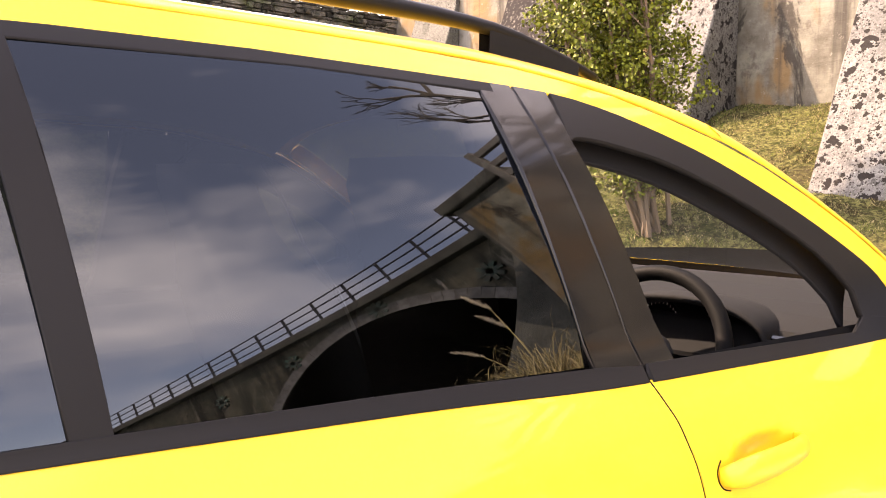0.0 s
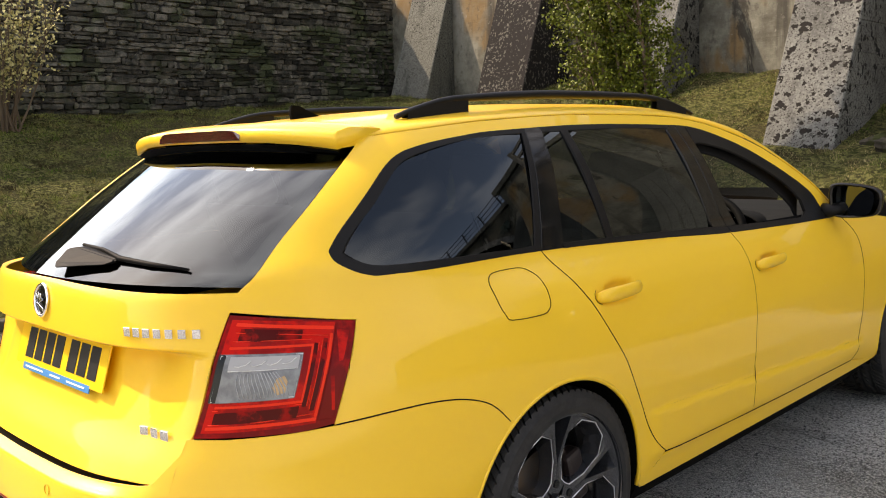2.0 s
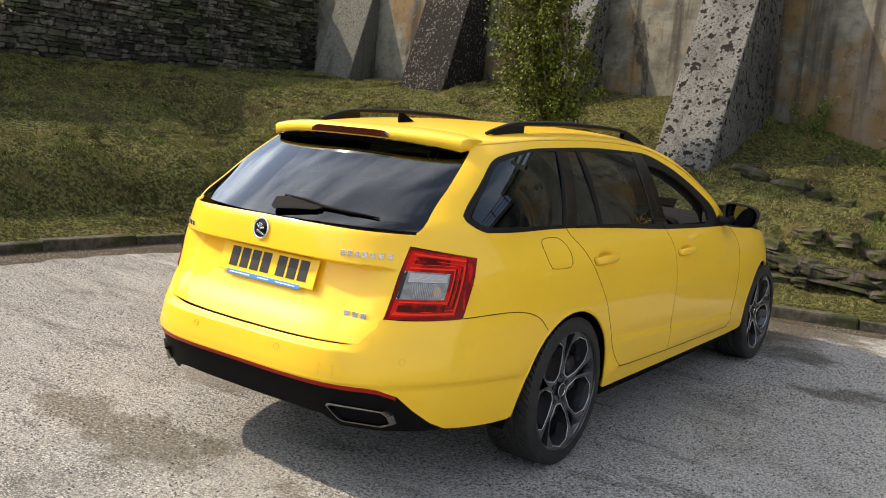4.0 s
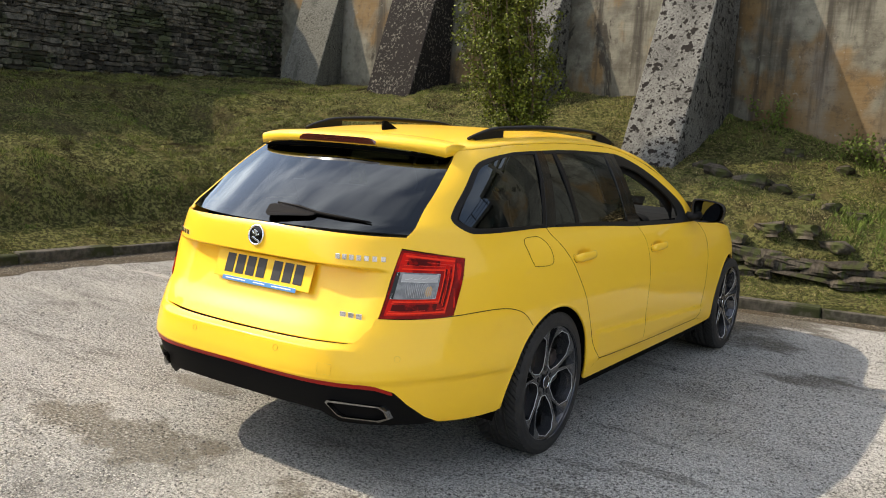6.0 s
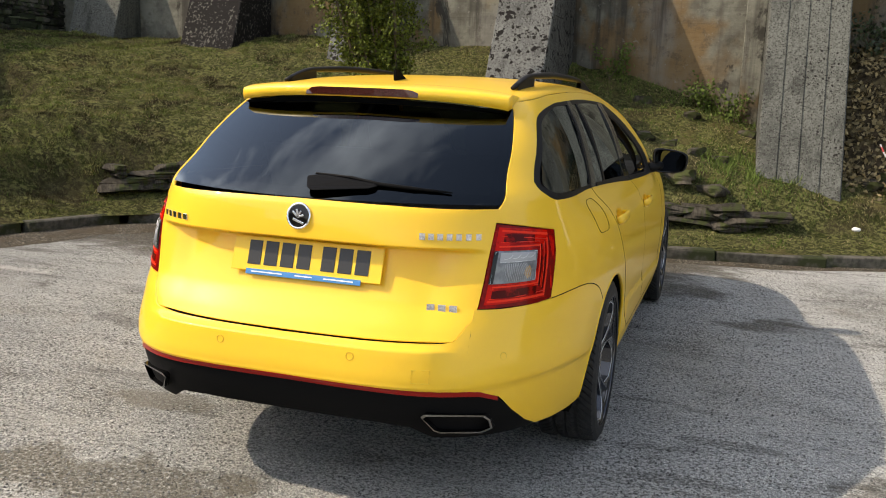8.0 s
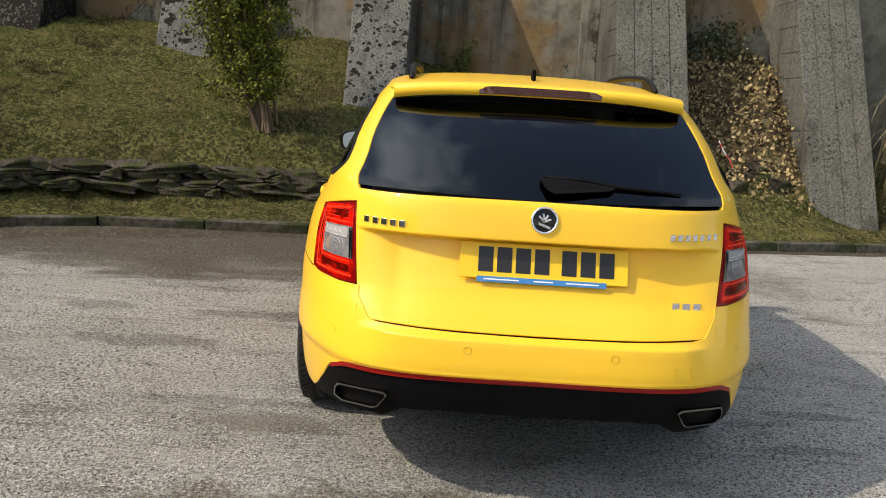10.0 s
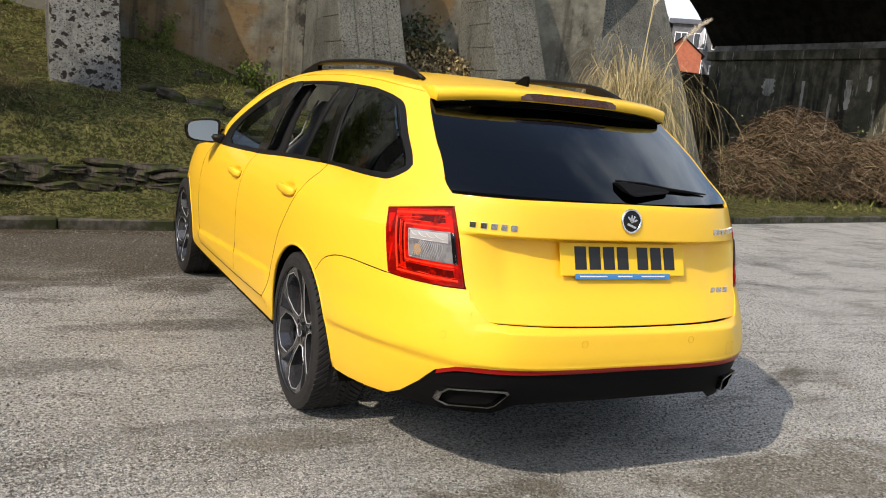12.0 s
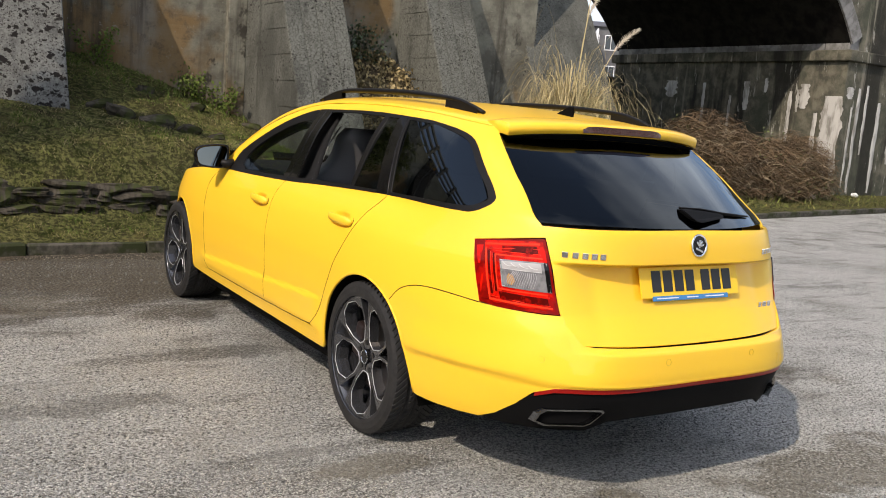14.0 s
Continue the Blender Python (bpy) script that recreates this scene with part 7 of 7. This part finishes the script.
def mop(r, n, height, radius, wide, wild=0.0):
    """Long leaves that rise from one root, arch over and hang down to the ground."""
    verts, faces = [], []
    for _ in range(n):
        a = r.uniform(0, math.tau)
        k = r.uniform(.25, 1.0) ** .7
        top = height * (1.05 - .22 * k * k) * r.uniform(.75, 1.08) * (1 + wild * r.rand())
        out = radius * k * (1 + .5 * wild * r.rand())
        p0 = np.array([r.normal(0, .13), r.normal(0, .13), -.05])
        p1 = np.array([math.cos(a) * out * .38, math.sin(a) * out * .38, top * 1.2])
        p2 = np.array([math.cos(a) * out * 1.0, math.sin(a) * out * 1.0, top * r.uniform(.75, 1.2)])
        end = r.uniform(.05, .95) * top * .85
        p3 = np.array([math.cos(a) * out * 1.1, math.sin(a) * out * 1.1, max(end, .02)]) + r.normal(0, .07, 3) * np.array([1, 1, 0])
        turn = a + r.normal(0, .7)
        sway, bend, ph = r.normal(0, .22), r.uniform(1.5, 4.0), r.uniform(0, 6.3)
        side = np.array([-math.sin(turn), math.cos(turn), 0]) * wide * r.uniform(.6, 1.3)
        prev = None
        for q in range(10):
            t = q / 9
            p = (1 - t) ** 3 * p0 + 3 * (1 - t) ** 2 * t * p1 + 3 * (1 - t) * t * t * p2 + t**3 * p3
            p = p + np.array([-math.sin(a), math.cos(a), 0]) * sway * math.sin(t * bend + ph) * t
            w = side * (1 - .8 * t)
            i = len(verts)
            verts += [tuple(p - w), tuple(p + w)]
            if prev is not None:
                faces.append((prev, prev + 1, i + 1, i))
            prev = i
    return verts, faces


def tangle(r, n, size, wide):
    """Canes that arch over one another inside a low mound."""
    verts, faces = [], []
    for _ in range(n):
        a, k = r.uniform(0, math.tau), r.rand() ** .5
        x, y = size[0] * k * math.cos(a), size[1] * k * math.sin(a)
        roof = size[2] * math.sqrt(max(1 - .75 * k * k, .05))
        way = r.uniform(0, math.tau)
        L = r.uniform(.2, .75)
        h = roof * r.uniform(.15, 1.06) * (1 + .12 * noise.noise(Vector((x * 2, y * 2, 1))))
        rise = r.uniform(-.25, .35) * L
        d = np.array([math.cos(way), math.sin(way), 0])
        s_ = np.array([-d[1] * .7, d[0] * .7, r.uniform(-.7, .7)]) * wide * r.uniform(.5, 1.2)
        bow = r.normal(0, .3) * L
        prev = None
        for q in range(6):
            t = q / 5 - .5
            p = np.array([x, y, max(h + rise * t - .9 * L * t * t * r.uniform(.9, 1.1), 0)]) + d * L * t + np.array([-d[1], d[0], 0]) * bow * (1 - 4 * t * t)
            i = len(verts)
            verts += [tuple(p - s_), tuple(p + s_)]
            if prev is not None:
                faces.append((prev, prev + 1, i + 1, i))
            prev = i
    return verts, faces


def pampas(at, seed, scale, label):
    r = np.random.RandomState(seed)
    root = tagged(new("pampas_grass"), label, "pampas grass")
    root.location = at
    for name, n, high, wid, mat, wild in (("dry_leaf_mass", 800, 1.75, .80, PAMPAS, .15), ("brown_leaf_mass", 900, 1.45, .70, PAMPAS_BROWN, .06), ("green_leaf_mass", 500, 1.6, .74, PAMPAS_GREEN, .1), ("stray_leaf_mass", 110, 1.9, 1.15, PAMPAS, .4)):
        v, f = mop(r, int(n * 1.6), high, wid, .0058, wild)
        ob = mesh_part(name, v, f, mat, root)
        ob["kind"] = "stuff"
    for dx, dy, h in ((.12, -.1, 2.35), (.22, .05, 2.05), (.75, .1, 1.75)):
        bm = bmesh.new()
        pts = [Vector((dx * .2, dy * .2, 0)), Vector((dx * .45, dy * .4, h * .5 * scale)), Vector((dx * .85, dy, h * .85 * scale)), Vector((dx * 1.15, dy, h * scale))]
        tube_bm(bm, pts, [.008, .007, .006, .004], 5)
        st = part("stalk", bm, PAMPAS, root)
        tip = pts[-1]
        way = Vector((.30 * dx + .1, 0, .32)).normalized()
        vv, ff = [], []
        for _ in range(420):
            t = r.uniform(-.1, 1)
            c = tip + way * (.42 * t) * scale + Vector((0, 0, -.10 * t * t))
            d = Vector(r.normal(0, 1, 3)).normalized() * .055 * (1.05 - abs(t - .35)) * scale + way * .05
            s_ = Vector(r.normal(0, 1, 3)).normalized() * .0035
            i = len(vv)
            vv += [tuple(c - s_), tuple(c + s_), tuple(c + d)]
            ff.append((i, i + 1, i + 2))
        ob = mesh_part("plume", vv, ff, PLUME, st, "feathery cream plume")
        ob["kind"] = "stuff"
    return root


pampas((5.35, 6.15, bank_height(5.35, 6.15)), 21, 1.3, "large clump of straw-coloured pampas grass with plumes")

# brambles beside the bridge
BRAMBLE = material("red_brown_bramble_canes", (0.12, 0.078, 0.04), rough=0.9, island=0.55)
BRAMBLE_DEAD = material("grey_dead_canes", (0.21, 0.17, 0.11), rough=0.9, island=0.5)
BRAMBLE_LEAF = material("bramble_leaves", (0.07, 0.085, 0.025), rough=0.8, island=0.5)


def bramble(at, size, seed, canes):
    r = np.random.RandomState(seed)
    root = tagged(new("bramble_thicket"), "tangled red-brown bramble thicket against the bridge abutment", "bramble")
    root.location = at
    v, f = tangle(r, int(canes * 1.7), size, .0055)
    ob = mesh_part("cane_tangle", v, f, BRAMBLE, root)
    ob["kind"] = "stuff"
    v, f = tangle(r, canes // 3, (size[0] * .95, size[1] * .95, size[2] * .9), .0065)
    ob = mesh_part("dead_cane_tangle", v, f, BRAMBLE_DEAD, root)
    ob["kind"] = "stuff"
    cs = [(r.normal(0, .4 * size[0]), r.normal(0, .4 * size[1]), abs(r.normal(.1, .25)) * size[2]) for _ in range(90)]
    v, f = leaf_cloud(r, cs, 1500, .06, .14)
    ob = mesh_part("foliage", v, f, BRAMBLE_LEAF, root)
    ob["kind"] = "stuff"


bramble((12.0, 9.5, .12), (1.35, .9, 1.75), 41, 3000)
bramble((13.7, 9.5, .12), (1.25, .9, 1.30), 42, 2600)
bramble((15.3, 9.8, .12), (1.25, .8, 1.45), 43, 2800)
bramble((10.3, 9.1, .12), (1.1, .7, .95), 44, 1600)

# litter and tape
bm = bmesh.new()
tape_pts = [(2.55, 6.0, 1.02), (2.60, 5.98, .92), (2.68, 5.97, .82), (2.72, 5.96, .74), (2.66, 5.9, .70)]
for a, b in zip(tape_pts, tape_pts[1:]):
    q = [bm.verts.new(p) for p in (a, b, (b[0] + .012, b[1], b[2] + .006), (a[0] + .012, a[1], a[2] + .012))]
    bm.faces.new(q)
tape = part("barrier_tape", bm, material("red_white_tape", (0.5, 0.48, 0.46), rough=0.5, color2=(0.4, 0.05, 0.04), scale=4.0, low=0.52, high=0.55))
tagged(tape, "torn strip of red and white barrier tape on the rocks", "tape")
for x, y in ((16.0, 9.6), (18.6, 10.2), (2.35, 5.35)):
    bm = bmesh.new()
    bmesh.ops.create_icosphere(bm, subdivisions=2, radius=.11 if x > 5 else .04)
    for v in bm.verts:
        v.co = Vector((v.co.x, v.co.y * .7, v.co.z * .55)) * (1 + .35 * noise.noise(v.co * 14))
    ob = part("litter", bm, material("white_litter", (0.7, 0.7, 0.68), rough=0.7))
    ob.location = (x, y, bank_height(x, y) + .05)
    tagged(ob, "crumpled white litter lying in the grass", "litter")

# loose grit on the asphalt
GRIT = material("loose_grey_grit", (0.16, 0.158, 0.145), rough=0.9, island=0.7)
r = np.random.RandomState(61)
verts, faces = [], []
for x0, x1, y0, y1, n, lo, hi in ((-4.4, 3.6, -3.2, 4.0, 70000, .0028, .0065), (-4.5, 9.0, -3.0, 5.0, 26000, .004, .008)):
    for _ in range(n):
        x, y = r.uniform(x0, x1), r.uniform(y0, y1)
        if kerb_distance(x, y) > -.03 or r.rand() > .55 + .9 * noise.noise(Vector((x * 1.1, y * 1.9, 8))):
            continue
        s_, a, i = r.uniform(lo, hi), r.uniform(0, math.tau), len(verts)
        for q in range(4):
            w = s_ * r.uniform(.7, 1.4)
            verts.append((x + w * math.cos(a + q * math.tau / 4), y + w * math.sin(a + q * math.tau / 4), -.0008))
        verts.append((x + r.uniform(-.3, .3) * s_, y + r.uniform(-.3, .3) * s_, s_ * r.uniform(.6, 1.2)))
        faces += [(i + q, i + (q + 1) % 4, i + 4) for q in range(4)]
tagged(mesh_part("loose_grit", verts, faces, GRIT), "loose pale and dark grit strewn over the asphalt", "grit", kind="stuff")

# painted line on the asphalt

LINE_PAINT = material("worn_white_paint", (0.44, 0.425, 0.39), rough=0.85, color2=(0.30, 0.29, 0.265), scale=60.0)
verts, faces = [], []
flake = random.Random(5)
for x0, x1, y0, fine in ((-4.4, -3.1, 1.42, 1.0), (-2.9, -.55, 1.68, .45)):
    for _ in range(int(420 / fine)):
        x, y = flake.uniform(x0, x1), y0 + flake.gauss(0, .03) + .02 * (x - x0) / (x1 - x0)
        if noise.noise(Vector((x * 2.5, y * 6, 4))) < .02:
            continue
        i, n = len(verts), 6
        sz = flake.uniform(.006, .022) * fine
        verts += [(x + sz * flake.uniform(.6, 1.5) * math.cos(q * math.tau / n), y + sz * .8 * flake.uniform(.5, 1.2) * math.sin(q * math.tau / n), .002 + .000006 * len(faces)) for q in range(n)]
        faces.append(tuple(range(i, i + n)))
line_ob = mesh_part("bay_line", verts, faces, LINE_PAINT)
tagged(line_ob, "flaked remains of a white bay line on the asphalt", "road marking", kind="stuff")

# fence of concrete posts and rails on the wall tops
FENCE = material("concrete_fence", (0.16, 0.155, 0.14), rough=0.9, color2=(0.09, 0.085, 0.075), scale=8.0, bump=0.3, bump_scale=50.0)


def fence(a, b, z, label, n):
    root = tagged(new("parapet_fence"), label, "fence")
    root.location = (a[0], a[1], z)
    d = Vector((b[0] - a[0], b[1] - a[1], 0))
    ang = math.degrees(math.atan2(d.y, d.x))
    for k in range(n + 1):
        bm = bmesh.new()
        box_bm(bm, (.16, .16, 1.35), d * (k / n) + Vector((0, 0, .675)), (0, 0, ang), bevel=.015)
        part("post", bm, FENCE, root)
    for h in (.45, .82, 1.2):
        bm = bmesh.new()
        box_bm(bm, (d.length, .10, .14), d * .5 + Vector((0, 0, h)), (0, 0, ang), bevel=.012)
        part("rail", bm, FENCE, root)


fence((-9.9, wall_y(-9.9) + .4), (4.8, wall_y(4.8) + .4), WALL_TOP, "concrete post and rail fence on the retaining wall", 10)

# bare tree over the wall
bm = bmesh.new()
rt = random.Random(9)


def limb(bm, p, d, length, rad, depth):
    q = p + d * length
    mid = p + d * length * .5 + Vector((rt.uniform(-1, 1), rt.uniform(-1, 1), rt.uniform(-1, 1))) * length * .06
    tube_bm(bm, [p, mid, q], [rad, rad * .82, rad * .66], 6 if depth < 3 else 4)
    if depth >= 5:
        return
    for _ in range(3 if depth else 4):
        nd = (d + Vector((rt.uniform(-1, 1), rt.uniform(-1, 1), rt.uniform(-.35, .7))) * .75).normalized()
        limb(bm, p + d * length * rt.uniform(.65, 1.0), nd, length * rt.uniform(.42, .62) * (.5 if depth == 0 else 1.0), rad * .58, depth + 1)


tree = tagged(new("bare_tree"), "bare leafless tree standing above the wall", "tree")
tree.location = (3.45, 10.9, 0.0)
limb(bm, Vector((0, 0, 0)), Vector((.02, 0, 1)).normalized(), 9.8, .15, 0)
part("trunk", bm, material("grey_bark", (0.10, 0.085, 0.07), rough=0.9), tree)

# rising ground beyond the arch
verts, faces = [], []
for i in range(31):
    for j in range(31):
        x, y = 20 + 70 * i / 30, 34 + 70 * j / 30
        verts.append((x, y, -.3 + 5.3 * smoothstep(52, 72, math.hypot(x, y))))
        if i and j:
            faces.append(((i - 1) * 31 + j - 1, i * 31 + j - 1, i * 31 + j, (i - 1) * 31 + j))
tagged(mesh_part("hillside", verts, faces, BANK, smooth=True), "grassy slope under the houses beyond the arch", "hillside", kind="structure")

# house beyond the arch
WHITE_RENDER = material("white_render", (0.72, 0.72, 0.70), rough=0.8, color2=(0.6, 0.6, 0.58), scale=1.5)
RED_BRICK = material("red_brick", (0.42, 0.13, 0.07), rough=0.9, color2=(0.33, 0.1, 0.06), scale=6.0)
SLATE = material("slate_roof", (0.10, 0.105, 0.12), rough=0.7, color2=(0.06, 0.062, 0.07), scale=3.0)
PANE = material("house_window_glass", (0.03, 0.04, 0.05), rough=0.05)


def house(at, size, turn, wall_mat, label, pitch):
    w, d, h = size
    root = tagged(new("house"), label, "house")
    root.matrix_world = Matrix.Translation(at) @ pose(0, 0, 0, 0, 0, turn)
    bm = bmesh.new()
    box_bm(bm, (w, d, h), (0, 0, h / 2))
    a = [bm.verts.new(p) for p in ((-w / 2, -d / 2, h), (-w / 2, d / 2, h), (-w / 2, 0, h + d * pitch))]
    bm.faces.new(a)
    b = [bm.verts.new(p) for p in ((w / 2, -d / 2, h), (w / 2, d / 2, h), (w / 2, 0, h + d * pitch))]
    bm.faces.new(b)
    part("wall", bm, wall_mat, root)
    bm = bmesh.new()
    for sy in (-1, 1):
        q = [bm.verts.new(p) for p in ((-w / 2 - .3, sy * (d / 2 + .3), h - .12), (w / 2 + .3, sy * (d / 2 + .3), h - .12), (w / 2 + .3, 0, h + d * pitch + .08), (-w / 2 - .3, 0, h + d * pitch + .08))]
        bm.faces.new(q)
    part("roof", bm, SLATE, root)
    for floor in range(2):
        for k in range(4):
            x = -w / 2 + w * (k + .5) / 4
            win = new("window")
            win.parent = root
            win.location = (x, -d / 2, 1.5 + floor * 2.7)
            bm = bmesh.new()
            box_bm(bm, (1.1, .1, 1.35), (0, -.02, 0))
            part("window_frame", bm, WHITE_PRINT, win)
            for sx in (-.26, .26):
                bm = bmesh.new()
                box_bm(bm, (.46, .06, 1.18), (sx, -.06, 0))
                part("pane", bm, PANE, win)


house((49.0, 65.2, 4.9), (6.5, 6, 5.8), -38, WHITE_RENDER, "white rendered house with low roof beyond the arch", .10)
house((54.7, 60.8, 4.9), (6.5, 6, 5.7), -38, material("dark_grey_render", (0.12, 0.125, 0.135), rough=0.85, color2=(0.09, 0.093, 0.10), scale=2.0), "dark grey house with white windows beyond the arch", .10)
house((49.2, 57.6, 4.9), (4.5, 3.2, 2.6), 52, RED_BRICK, "small red brick gable with slate roof beyond the arch", .42)

# rubble stones of the west wall
RUB_TOP, RUB_Z0 = RW_TOP, 1.0
stone_rng = random.Random(77)
near_meshes = []


def stone_geo(r, w, h, deep):
    pts = []
    for x, z in ((-.5, -.5), (-.1, -.54), (.3, -.5), (.5, -.3), (.52, .2), (.46, .48), (.1, .54), (-.4, .5), (-.52, .1)):
        pts.append((x * w + r.uniform(-.012, .012), z * h + r.uniform(-.008, .008)))
    n = len(pts)
    front = [(deep + r.uniform(-.012, .016), px * .88, pz * .84) for px, pz in pts]
    mid = [(deep - .022, px, pz) for px, pz in pts]
    rear_ = [(-.05, px, pz) for px, pz in pts]
    vs = front + mid + rear_
    fs = [tuple(range(n))]
    for k in range(n):
        j = (k + 1) % n
        fs += [(k, n + k, n + j, j), (n + k, 2 * n + k, 2 * n + j, n + j)]
    return vs, [f[::-1] for f in fs]


for k in range(14):
    v, f = stone_geo(stone_rng, .34, .12, .03)
    me = bpy.data.meshes.new("stone")
    me.from_pydata(v, [], f)
    me.materials.append(RUBBLE)
    near_meshes.append(me)
rest_v, rest_f, count = [], [], 0
z = RUB_Z0
while z < RUB_TOP:
    h = stone_rng.choice((.035, .045, .055, .065, .08, .10))
    y = -14.0
    while y < 9.25:
        w = stone_rng.uniform(.05, .16) if stone_rng.random() < .5 else stone_rng.uniform(.16, .42)
        if bank_height(RW_X + .1, y) < z + h + .1:
            if 7.4 < y < 9.2 and 2.3 < z < 3.0 and count < 300:
                ob = new("stone", stone_rng.choice(near_meshes))
                ob.parent = wall_west
                ob.matrix_local = Matrix.Translation((RW_X - .02, y + w / 2, z + h / 2)) @ Matrix.Diagonal((1, w / .35, h / .125, 1))
                count += 1
            else:
                v, f = stone_geo(stone_rng, w * .97, h * .93, .02 + .03 * stone_rng.random())
                i = len(rest_v)
                rest_v += [(RW_X - .02 + p[0], y + w / 2 + p[1], z + h / 2 + p[2] + .09 * noise.noise(Vector((y * .7, z * .6, 3))) + .02 * noise.noise(Vector((y * 4, z * 2, 8)))) for p in v]
                rest_f += [tuple(i + q for q in fc) for fc in f]
        y += w + .006
    z += h + .003
rest = mesh_part("stone_courses", rest_v, rest_f, RUBBLE, wall_west)
rest["kind"] = "stuff"
